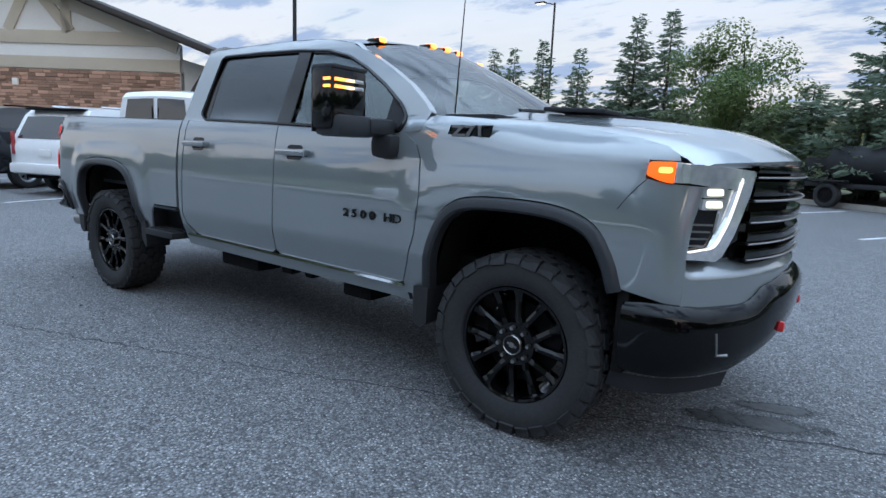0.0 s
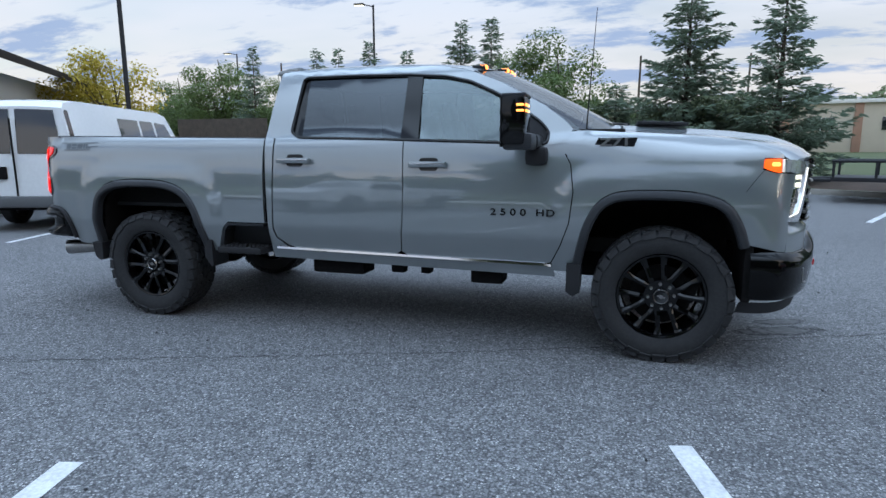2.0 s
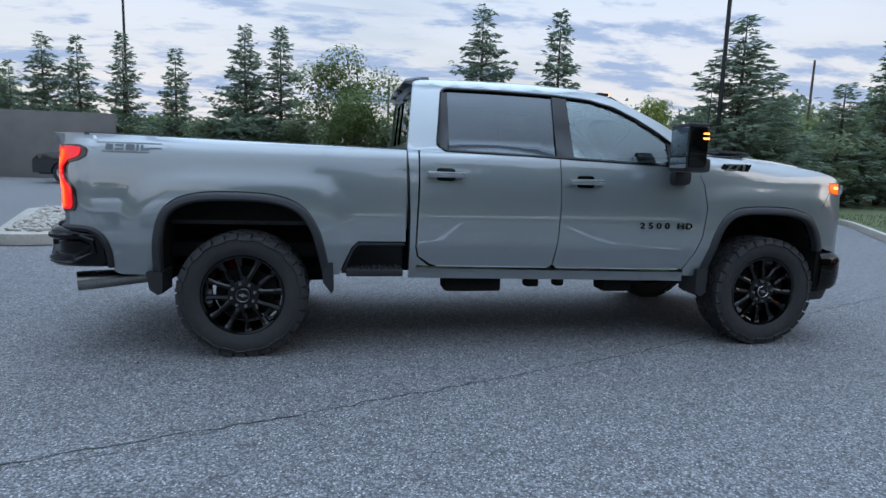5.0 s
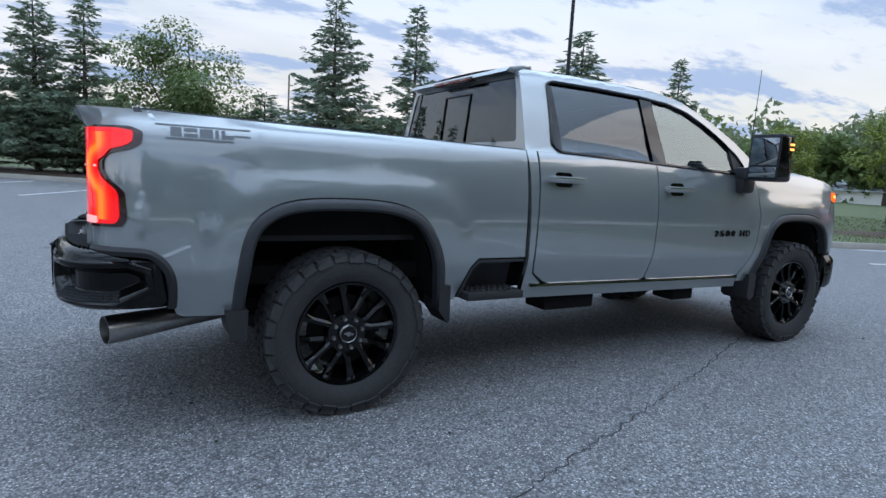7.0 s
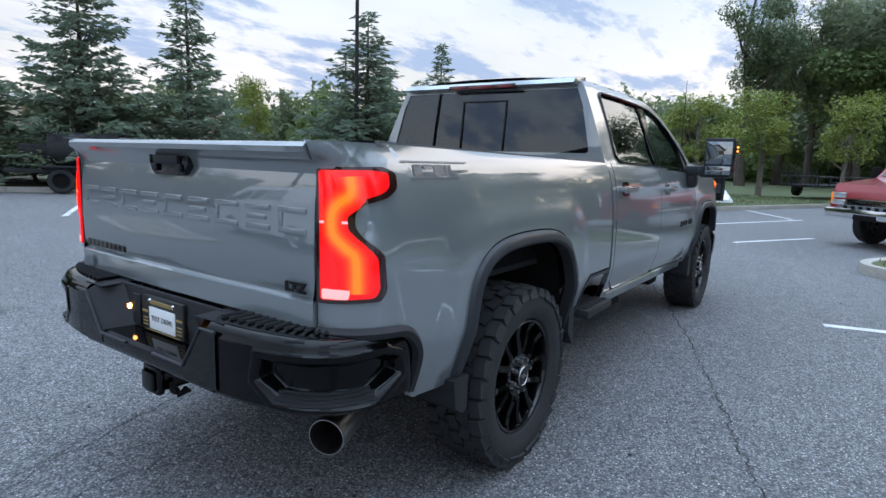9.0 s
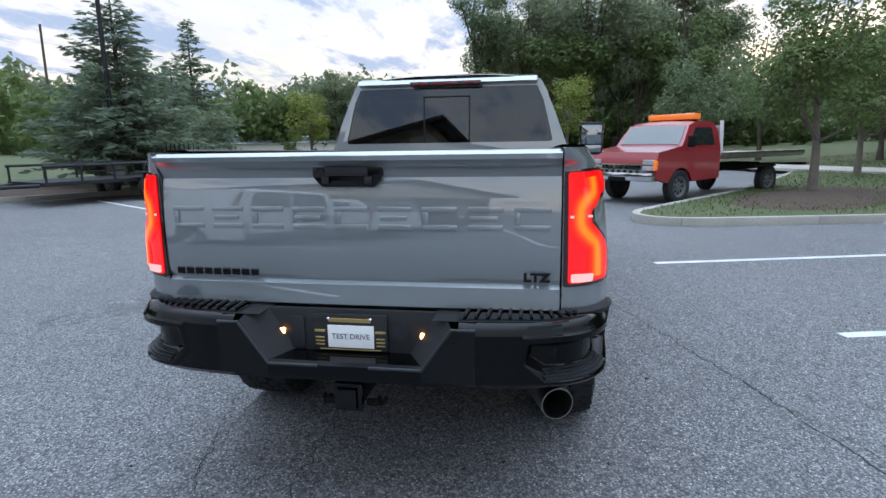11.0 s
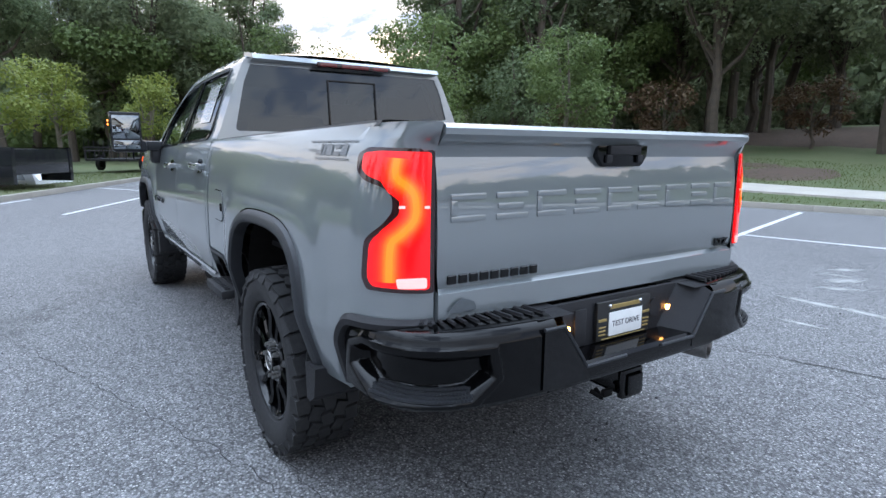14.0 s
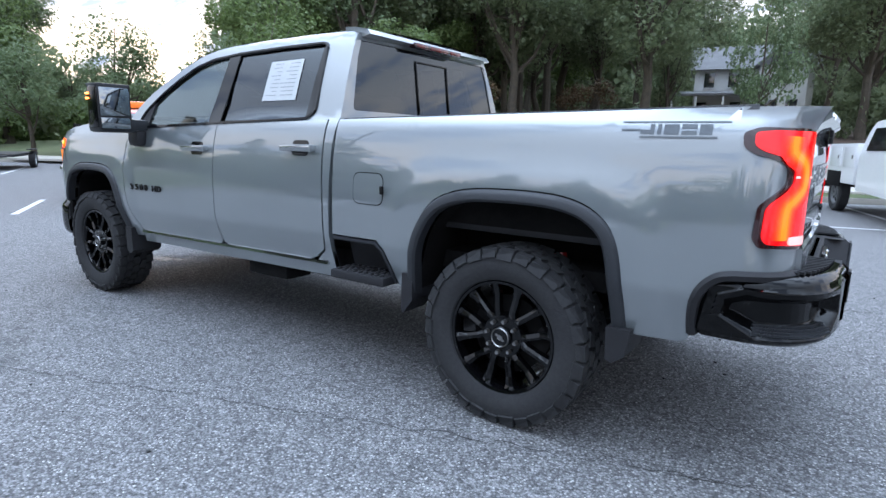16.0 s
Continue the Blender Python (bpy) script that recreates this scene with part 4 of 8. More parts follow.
    box("tow_hook", (5.020, s * 0.35, 0.605), (0.09, 0.035, 0.05), M_REDHOOK, truck, "red tow hook", 0.015)

# front bumper, wrapped round the nose
nose = [(4.535, 0.985), (4.62, 0.985), (4.70, 0.965), (4.78, 0.905), (4.86, 0.80), (4.94, 0.64), (5.01, 0.45), (5.05, 0.25), (5.06, 0.0)]
nose = nose + [(x, -y) for x, y in nose[-2::-1]]
NOSE_TOP = [(0, 0.832), (0.19, 0.828), (0.48, 0.800), (0.56, 0.750), (0.62, 0.735), (0.85, 0.738), (0.985, 0.760)]
NOSE_LOW = [(0, 0.60), (0.26, 0.57), (0.49, 0.50), (0.67, 0.456), (0.985, 0.450)]
nose_in = spline(nose, 5)
rows = []
for i, p in enumerate(nose_in):
    t = (Vector(nose_in[min(i + 1, len(nose_in) - 1)]) - Vector(nose_in[max(i - 1, 0)])).normalized()
    nx, ny = -t.y, t.x
    if nx * 1.0 + ny * p[1] < 0:
        nx, ny = -nx, -ny
    T, B = lerp_table(NOSE_TOP, abs(p[1])), lerp_table(NOSE_LOW, abs(p[1]))
    prof = [(-0.12, B - 0.03), (-0.02, B), (0.006, B + 0.035), (0.014, B + 0.10), (0.016, (T + B) / 2 + 0.02), (0.012, T - 0.060), (0.006, T - 0.045), (-0.020, T - 0.010), (-0.035, T), (-0.12, T + 0.006)]
    rows.append([(p[0] + nx * o, p[1] + ny * o, z) for o, z in prof])
fb = loft("front_bumper", rows, M_BUMPER, truck, "gloss black front bumper")
rows = [[(x * 0.985 + 0.03, y * 0.96, 0.43), (x * 0.985 + 0.01, y * 0.95, 0.355), (x * 0.97 + 0.01, y * 0.90, 0.35)] for x, y in nose[:6]]
loft("chin", rows, M_PLASTIC, fb)
loft("chin", [[(x, -y, z) for x, y, z in r] for r in rows], M_PLASTIC, fb)
for s in (-1, 1):
    bm = bmesh.new()
    add_tube(bm, [(4.868, s * 0.815, 0.640), (4.875, s * 0.80, 0.545), (4.905, s * 0.745, 0.540)], 0.007, 6)
    part("fog_trim", bm, M_SATIN, fb)

# hood, cowl, windscreen and roof
HOOD_EDGE = [(0, 1.500), (0.15, 1.490), (0.4, 1.470), (0.6, 1.450), (0.8, 1.415), (0.9, 1.385), (0.96, 1.350), (1.0, 1.312)]
rows = []
for i in range(25):
    t = i / 24
    row = []
    for j in range(33):
        u = -1 + 2 * j / 32
        y = 0.868 * u
        xr, xf = 3.47 + 0.30 * (1 - u * u), front_x(y) - 0.012
        z = lerp_table(HOOD_EDGE, t) + 0.030 * (1 - u * u) + 0.026 * smooth(0.60, 0.48, abs(u)) * smooth(1.0, 0.75, t) - 0.02 * smooth(0.93, 1.0, abs(u))
        row.append((xr + (xf - xr) * t, y, z))
    rows.append(row)
rows.append([(x - 0.004, y, z - 0.022) for x, y, z in rows[-1]])
hood = loft("hood", rows, M_PAINT, truck, "grey hood with a raised middle")
for s in (-1, 1):
    bm = bmesh.new()
    add_box(bm, (4.02, s * 0.31, 1.556), (0.34, 0.30, 0.022), 0.008, Matrix.Rotation(radians(2.5), 4, "Y"))
    for i in range(5):
        add_box(bm, (3.90 + i * 0.06, s * 0.31, 1.574 - 0.0026 * i), (0.03, 0.27, 0.008), 0.002, Matrix.Rotation(radians(12), 4, "Y"), 1)
    part("hood_vent", bm, M_PLASTIC, hood, "black louvred vent")
box("cowl", (3.60, 0, 1.497), (0.34, 1.62, 0.03), M_PLASTIC, truck, bevel=0.01)
for y0, y1 in ((-0.60, 0.02), (-0.02, 0.62)):
    tube("wiper", [(3.79, y0, 1.545), (3.72, (y0 + y1) / 2, 1.565), (3.66, y1, 1.585)], 0.009, M_PLASTIC, truck, n=5)
rows = []
for i in range(13):
    v = i / 12
    row = []
    for j in range(25):
        u = -1 + 2 * j / 24
        k = 1 - u * u
        row.append(((3.44 + 0.33 * k) * (1 - v) + (2.72 + 0.16 * k) * v, u * (0.865 * (1 - v) + 0.700 * v), (1.500 + 0.035 * k) * (1 - v) + (1.932 + 0.055 * k) * v + 0.012 * math.sin(v * math.pi)))
    rows.append(row)
loft("windscreen", rows, M_GLASS_CLEAR, truck, "clear curved windscreen")
for s in (-1, 1):
    loft("a_pillar", [[(3.48 - 0.75 * v, s * (0.893 - 0.158 * v), 1.495 + 0.44 * v), (3.44 - 0.71 * v, s * (0.865 - 0.165 * v), 1.515 + 0.43 * v), (3.41 - 0.68 * v, s * (0.83 - 0.16 * v), 1.508 + 0.43 * v)] for v in np.linspace(0, 1, 12)], M_PAINT, truck)
rows = []
for i in range(21):
    t = i / 20
    row = []
    for j in range(25):
        u = -1 + 2 * j / 24
        k = 1 - u * u
        x = 1.165 * (1 - t) + (2.72 + 0.16 * k) * t
        ze = curve_table([(1.16, 1.972), (1.22, 1.989), (1.55, 2.002), (1.98, 2.002), (2.24, 1.994), (2.49, 1.974), (2.70, 1.934), (2.91, 1.85)], x - 0.16 * k * t)
        row.append((x, (curve_table(CAB, ze) + 0.001) * u, ze + 0.050 * (1 - abs(u) ** 3)))
    rows.append(row)
roof = loft("roof", rows, M_PAINT, truck, "grey roof with amber marker lamps")
for y in (-0.55, -0.15, 0.0, 0.15, 0.55):
    xm = 2.69 + 0.15 * (1 - (y / 0.7) ** 2)
    zm = 1.962 + 0.046 * (1 - abs(y / 0.7) ** 3)
    zm -= 0.012
    ml = box("marker_lamp", (xm - 0.02, y, zm), (0.10, 0.074, 0.028), M_PLASTIC, roof, bevel=0.013)
    box("marker_lens", (xm + 0.005, y, zm + 0.003), (0.066, 0.060, 0.028), M_AMBERHOT, ml, "lit amber lens", bevel=0.012)
prism("roof_fin", [(-0.09, 0), (0.09, 0), (-0.05, 0.06), (-0.08, 0.065)], 0.03, Matrix.Translation((2.35, 0.015, 2.035)) @ Matrix.Rotation(math.pi / 2, 4, "X"), M_GLOSSBLACK, roof, bevel=0.006)
tube("aerial", [(3.52, -0.80, 1.50), (3.535, -0.795, 1.80), (3.56, -0.79, 2.28)], [0.005, 0.0035, 0.002], M_PLASTIC, truck, n=5)

# back of the cab
def back_map(a, z, off):
    return (1.125 - off + 0.105 * (max(z, 1.4) - 1.46) - 0.012 * (1 - (a / 0.9) ** 2), a, z)
back = [(-0.885, 0.9), (0.885, 0.9), (0.905, 1.46), (0.885, 1.52), (0.826, 1.70), (0.745, 1.90), (0.70, 1.975), (-0.70, 1.975), (-0.745, 1.90), (-0.826, 1.70), (-0.885, 1.52), (-0.905, 1.46)]
hole = rounded([(-0.800, 1.525), (0.800, 1.525), (0.700, 1.935), (-0.700, 1.935)], 0.03, 3)
panel("cab_back", back, back_map, M_PAINT, truck, holes=[hole], thick=0.03, step=0.15)
rw = panel("rear_glass", hole, back_map, M_GLASS_DARK, truck, "dark tinted rear window with a sliding middle pane", off=-0.008, rim=False, step=0.1)
for y0, y1, z0, z1 in ((-0.18, -0.17, 1.53, 1.875), (0.17, 0.18, 1.53, 1.875), (-0.18, 0.18, 1.865, 1.875)):
    box("slider_frame", (1.117 + 0.105 * ((z0 + z1) / 2 - 1.46), (y0 + y1) / 2, (z0 + z1) / 2), (0.012, y1 - y0, z1 - z0), M_GLOSSBLACK, rw, bevel=0.002, m=Matrix.Rotation(math.atan(0.105), 4, "Y"))
prism("roof_lip", [(1.10, 1.965), (1.125, 1.995), (1.22, 2.015), (1.30, 2.02), (1.30, 1.97), (1.16, 1.955)], 1.36, Matrix.Translation((0, 0.68, 0)) @ Matrix.Rotation(math.pi / 2, 4, "X"), M_PAINT, truck, bevel=0.01)
bl = box("high_brake_lamp", (1.118, 0, 1.962), (0.05, 0.54, 0.034), M_TAILDARK, truck, "smoked red high brake lamp", bevel=0.01)
box("brake_lens", (1.098, 0, 1.962), (0.016, 0.20, 0.026), M_BRAKELENS, bl, bevel=0.005)
for y in (-0.19, 0.19):
    box("cargo_lens", (1.098, y, 1.962), (0.014, 0.12, 0.024), M_BRAKELENS, bl, bevel=0.004)

# bed inside, rails and tailgate
box("bed_floor", (0.0, 0, 0.93), (2.26, 1.62, 0.04), M_PLASTIC, truck, bevel=0.004)
box("bed_bulkhead", (1.105, 0, 1.19), (0.03, 1.76, 0.50), M_DARK, truck, bevel=0.004)
for s in (-1, 1):
    box("bed_wall", (0.0, s * 0.80, 1.20), (2.20, 0.03, 0.52), M_DARK, truck, bevel=0.004)
    loft("bed_rail", [[(x, s * 0.78, lerp_table(BED_TOP, x) + 0.004), (x, s * 0.80, lerp_table(BED_TOP, x) + 0.010), (x, s * 0.885, lerp_table(BED_TOP, x) + 0.008), (x, s * 0.900, lerp_table(BED_TOP, x) - 0.012)] for x in np.linspace(1.118, -0.98, 16)], M_PLASTIC, truck)
TG = [(-1.08, 1.492), (-1.10, 1.497), (-1.180, 1.501), (-1.194, 1.496), (-1.202, 1.486), (-1.200, 1.468), (-1.182, 1.456), (-1.156, 1.432), (-1.142, 1.402), (-1.148, 1.37), (-1.156, 1.30), (-1.160, 1.15), (-1.157, 1.02), (-1.146, 0.999), (-1.166, 0.985), (-1.168, 0.905), (-1.145, 0.890), (-1.09, 0.888)]
rows = [[(x - 0.012 * (1 - (y / 0.8) ** 2), y, z) for x, z in TG] for y in np.linspace(-0.798, 0.798, 21)]
rows = [[(-1.10, -0.798, 1.40)] * len(TG)] + rows + [[(-1.10, 0.798, 1.40)] * len(TG)]
gate = loft("tailgate", rows, M_PAINT, truck, "grey tailgate with raised blank shapes")
box("gate_back", (-1.10, 0, 1.18), (0.02, 1.58, 0.58), M_DARK, gate, bevel=0.003)
# raised blank shapes, one for each letter of the pressed maker's name
for i in range(9):
    yc = 0.695 - 0.1725 * i - 0.01
    w = 0.134
    bm = bmesh.new()
    bow = 0.012 * (1 - (yc / 0.8) ** 2)
    bars = [(0, 0.034, w, 0.020), (0, -0.034, w, 0.020)] + ([(w / 2 - 0.012, 0, 0.024, 0.05)] if i % 2 == 0 else [(0.006, 0, w * 0.8, 0.018)])
    for dy, dz, sy, sz in bars:
        add_box(bm, (-1.1565 - bow, yc + dy, 1.248 + dz), (0.012, sy, sz), 0.005, seg=2)
    part("pressed_shape", bm, M_PAINT, gate)
for i in range(9):
    bm = bmesh.new()
    yb = 0.745 - i * 0.0415
    add_box(bm, (-1.158 - 0.012 * (1 - (yb / 0.8) ** 2), yb, 1.026), (0.010, 0.034, 0.030), 0.003, seg=1)
    part("name_bar", bm, M_GLOSSBLACK, gate)
lettering("grade_letters", "LTZ", 0.044, 0.005, Matrix.Translation((-1.164, -0.712, 1.026)) @ Matrix.Rotation(math.pi / 2, 4, "X") @ Matrix.Rotation(-math.pi / 2, 4, "Y"), M_GLOSSBLACK, gate, "black raised letters", 1.25, 0.002)
th = prism("gate_handle", rounded([(-0.138, 0.045), (0.138, 0.045), (0.138, -0.005), (0.105, -0.045), (-0.105, -0.045), (-0.138, -0.005)], 0.012, 2), 0.030, Matrix.Translation((-1.150, 0, 1.412)) @ Matrix.Rotation(math.pi / 2, 4, "X") @ Matrix.Rotation(-math.pi / 2, 4, "Y"), M_GLOSSBLACK, gate, "black tailgate handle with a camera", 0.006)
box("handle_grip", (-1.186, 0, 1.427), (0.016, 0.17, 0.035), M_PLASTIC, th, bevel=0.006)
for y in (-0.085, 0.085):
    box("handle_button", (-1.186, y, 1.395), (0.012, 0.030, 0.030), M_PLASTIC, th, bevel=0.006)
prism("dealer_sticker", rounded([(-0.055, -0.016), (0.055, -0.016), (0.045, 0.012), (0.0, 0.028), (-0.035, 0.010)], 0.01, 2), 0.001, Matrix.Translation((-1.1795, 0.715, 0.940)) @ Matrix.Rotation(math.pi / 2, 4, "X") @ Matrix.Rotation(-math.pi / 2, 4, "Y"), M_GREYINK, gate)

# rear bumper
tail = [(-0.815, 0.985), (-1.00, 0.985), (-1.09, 0.975), (-1.19, 0.925), (-1.26, 0.83), (-1.305, 0.66), (-1.325, 0.44)]
tail_v = [Vector(p) for p in rounded(tail, [0] + [0.08] * (len(tail) - 2) + [0], 3)[1:-1]]
tail_v = [Vector(tail[0])] + tail_v + [Vector(tail[-1])]
tail_s = [0.0]
for a_, b_ in zip(tail_v, tail_v[1:]):
    tail_s.append(tail_s[-1] + (b_ - a_).length)
TAIL_L = tail_s[-1]


def tail_map(s):
    """Along the bumper's way round the corner and up, to a place; off points outwards."""
    def f(a, z, off):
        a = min(max(a, 0.0), TAIL_L - 1e-4)
        k = max(i for i in range(len(tail_s) - 1) if tail_s[i] <= a + 1e-9)
        t = (a - tail_s[k]) / max(tail_s[k + 1] - tail_s[k], 1e-6)
        p = tail_v[k].lerp(tail_v[k + 1], t)
        q0, q1 = tail_v[max(k - 1, 0)], tail_v[min(k + 2, len(tail_v) - 1)]
        d = (q1 - q0).normalized()
        n = Vector((d.y, -d.x))
        if n.dot(Vector((-0.6, 0.8))) < 0:
            n = -n
        return (p.x + n.x * off, s * (p.y + n.y * off), z)
    return f


for s in (-1, 1):
    rb = empty("rear_bumper_wing")
    rb.parent = truck
    A = TAIL_L
    plain = tail_map(s)
    foot = [(0.120, 0.735), (0.130, 0.795), (0.200, 0.822), (A - 0.25, 0.815), (A - 0.235, 0.740), (A - 0.31, 0.674), (0.25, 0.664)]

    def depth(a, z):
        """How far the face is pressed in for the corner step; a low ridge runs round it."""
        d = -1.0
        for (a0, z0), (a1, z1) in zip(foot, foot[1:] + foot[:1]):
            e = math.hypot(a1 - a0, z1 - z0)
            d = max(d, ((a0 - a) * (z1 - z0) + (z - z0) * (a1 - a0)) / e)
        soft = 0.030 + 0.022 * smooth(0.76, 0.68, z)
        return -0.052 * smooth(0.0, -soft, d) + 0.006 * smooth(0.030, 0.022, d) * smooth(-0.004, 0.004, d)

    PROFILE = [(-0.11, 0.632), (-0.05, 0.630), (-0.022, 0.636), (-0.008, 0.650)] + [(0.0, 0.658 + 0.0048 * k) for k in range(40)] + [(-0.003, 0.851), (-0.008, 0.864), (-0.016, 0.878), (-0.030, 0.889), (-0.055, 0.896), (-0.15, 0.897)]
    rows = []
    for a in np.linspace(0.0, A, 240):
        round_end = 0.050 * smooth(0.10, 0.0, a) ** 2
        drop, lift = 0.050 * smooth(0.10, 0.0, a) ** 2, 0.020 * smooth(0.08, 0.0, a) ** 2
        rows.append([plain(a, z - drop * smooth(0.75, 0.90, z) + lift * smooth(0.75, 0.63, z), o - round_end + depth(a, z)) for o, z in PROFILE])
    skin = loft("bumper_skin", rows, M_BUMPER, rb, "gloss black rear bumper with a pressed corner step")
    bm = bmesh.new()
    for i in range(30):
        for j in range(4):
            a, z = 0.24 + (A - 0.56) * (i + 0.5 * (j % 2)) / 29, 0.679 + 0.0085 * j
            add_box(bm, plain(a, z, depth(a, z) + 0.002), (0.012, 0.012, 0.008), 0, Matrix.Rotation(0.785, 4, "Z"))
    part("foothold_grip", bm, M_FLARE, rb, "grippy plastic foot plate", smooth=False)
    bm = bmesh.new()
    for i in range(12):
        a = A - 0.02 - i * 0.042
        p0, p1 = Vector(plain(a, 0.904, -0.055)), Vector(plain(a - 0.015, 0.904, -0.150))
        add_tube(bm, [p0, p1], 0.007, 5)
    part("step_tread", bm, M_PLASTIC, rb)
    f = side_map(s)
    tube("bumper_seal", [f(a, z, 0.001) for a, z in spline([(-1.222, 0.892), (-1.08, 0.892), (-0.96, 0.888), (-0.908, 0.868), (-0.868, 0.826), (-0.845, 0.77), (-0.838, 0.70), (-0.840, 0.63)], 4)], 0.022, M_PLASTIC, rb, n=6)
# middle of the bumper: low bar, sloping cheeks and a recess with the plate
mid = empty("rear_bumper_centre")
mid.parent = truck
loft("low_bar", [[(-1.15, y, 0.640), (-1.31, y, 0.640), (-1.325, y, 0.665), (-1.325, y, 0.705), (-1.312, y, 0.718), (-1.22, y, 0.728)] for y in (-0.46, -0.30, 0.0, 0.30, 0.46)], M_BUMPER, mid)
box("plate_recess", (-1.200, 0, 0.805), (0.02, 0.92, 0.18), M_PLASTIC, mid, bevel=0.004)
for s in (-1, 1):
    loft("recess_cheek", [[(-1.325, s * 0.30, 0.70), (-1.325, s * 0.415, 0.868)], [(-1.30, s * 0.285, 0.716), (-1.30, s * 0.40, 0.888)], [(-1.21, s * 0.23, 0.725), (-1.21, s * 0.34, 0.892)]], M_PLASTIC, mid)
    loft("recess_cheek", [[(-1.327, s * 0.30, 0.66), (-1.327, s * 0.30, 0.70)], [(-1.327, s * 0.46, 0.66), (-1.327, s * 0.415, 0.868)], [(-1.327, s * 0.50, 0.66), (-1.327, s * 0.50, 0.868)]], M_GLOSSBLACK, mid)
    tube("cheek_edge", [(-1.326, s * 0.50, 0.866), (-1.327, s * 0.415, 0.866), (-1.328, s * 0.30, 0.706), (-1.328, s * 0.10, 0.706)], 0.007, M_FLARE, mid, n=6)
    box("plate_lamp", (-1.216, s * 0.285, 0.800), (0.014, 0.016, 0.022), M_PLATELAMP, mid, "small amber plate lamp", bevel=0.004)
    loft("top_pad", [[(-1.16, s * y, 0.894), (-1.296, s * y, 0.890)] for y in (0.34, 0.42, 0.50)], M_PLASTIC, mid)
box("hatch_cover", (-1.214, 0.222, 0.800), (0.012, 0.060, 0.130), M_PLASTIC, mid, bevel=0.012)
bm = bmesh.new()
bmesh.ops.create_cone(bm, cap_ends=True, segments=20, radius1=0.036, radius2=0.034, depth=0.014, matrix=Matrix.Translation((-1.214, -0.195, 0.815)) @ Matrix.Rotation(math.pi / 2, 4, "Y"))
part("socket_cover", bm, M_PLASTIC, mid)
plate = box("licence_plate_holder", (-1.222, 0, 0.806), (0.018, 0.300, 0.148), M_PLATE, truck, "black dealer plate frame with a paper card", 0.006)
box("paper_card", (-1.2335, -0.004, 0.792), (0.004, 0.186, 0.090), M_PAPER, plate, "white paper card", 0.001)
lettering("card_words", "TEST DRIVE", 0.030, 0.0006, Matrix.Translation((-1.2362, -0.004, 0.792)) @ Matrix.Rotation(math.pi / 2, 4, "X") @ Matrix.Rotation(-math.pi / 2, 4, "Y"), M_INK, plate)
bm = bmesh.new()
add_box(bm, (-1.2325, 0, 0.857), (0.003, 0.17, 0.016), 0.001, seg=1)
for s in (-1, 1):
    add_box(bm, (-1.2325, s * 0.123, 0.812), (0.003, 0.042, 0.010), 0.001, seg=1)
    for k in range(3):
        add_box(bm, (-1.2325, s * 0.123, 0.785 - k * 0.014), (0.003, 0.036, 0.006), 0.001, seg=1)
add_box(bm, (-1.2325, 0, 0.739), (0.003, 0.25, 0.004), 0.001, seg=1)
part("gold_print", bm, M_GOLD, plate)
for y in (-0.085, 0.085):
    bm = bmesh.new()
    bmesh.ops.create_uvsphere(bm, u_segments=8, v_segments=6, radius=0.008, matrix=Matrix.Translation((-1.232, y, 0.862)))
    part("plate_screw", bm, M_CHROME, plate)
# hitch and exhaust
bm = bmesh.new()
for dy, dz, sy, sz in ((-0.038, 0, 0.012, 0.088), (0.038, 0, 0.012, 0.088), (0, 0.040, 0.088, 0.012), (0, -0.040, 0.088, 0.012)):
    add_box(bm, (-1.16, dy, 0.565 + dz), (0.26, sy, sz), 0.003)
add_box(bm, (-1.275, 0, 0.565), (0.03, 0.115, 0.115), 0.012)
add_box(bm, (-1.295, 0, 0.565), (0.02, 0.075, 0.075), 0.004)
part("hitch_receiver", bm, M_GLOSSBLACK, truck, "black square tow hitch receiver")
for s in (-1, 1):
    bm = bmesh.new()
    add_box(bm, (-1.24, s * 0.085, 0.528), (0.02, 0.05, 0.03), 0.008)
    add_tube(bm, [(-1.20, s * 0.10, 0.530), (-1.24, s * 0.115, 0.515), (-1.20, s * 0.13, 0.53)], 0.010, 6)
    part("chain_loop", bm, M_DARK, truck)
bm = bmesh.new()
pr = [(0.062, 0.0), (0.066, 0.0), (0.066, 0.06), (0.052, 0.42), (0.050, 0.55)]
tip = lathe(pr[1:] + [(0.048, 0.55), (0.055, 0.05), (0.062, 0.0), (0.066, 0.0)], 28)
bmesh.ops.transform(tip, matrix=Matrix.Translation((-1.110, -0.800, 0.505)) @ Matrix.Rotation(radians(-90 + 20), 4, "Z") @ Matrix.Rotation(radians(2), 4, "X"), verts=tip.verts)
bm.free()
part("exhaust_tip", tip, M_SATIN, truck, "brushed steel exhaust tip")

# chassis
box("frame_rail", (1.8, -0.42, 0.62), (5.6, 0.10, 0.20), M_DARK, truck, bevel=0.01)
box("frame_rail", (1.8, 0.42, 0.62), (5.6, 0.10, 0.20), M_DARK, truck, bevel=0.01)
box("underbody", (1.75, 0, 0.72), (5.2, 1.45, 0.10), M_DARK, truck, bevel=0.01)
box("fuel_tank", (1.6, 0.55, 0.58), (1.0, 0.40, 0.22), M_DARK, truck, bevel=0.05)
box("side_box", (1.66, -0.72, 0.475), (0.44, 0.22, 0.11), M_DARK, truck, bevel=0.02)
box("side_box", (2.85, -0.72, 0.47), (0.24, 0.20, 0.12), M_DARK, truck, bevel=0.02)
box("side_box", (2.145, -0.74, 0.49), (0.11, 0.1, 0.09), M_DARK, truck, bevel=0.02)
box("side_box", (2.37, -0.74, 0.49), (0.08, 0.1, 0.08), M_DARK, truck, bevel=0.02)
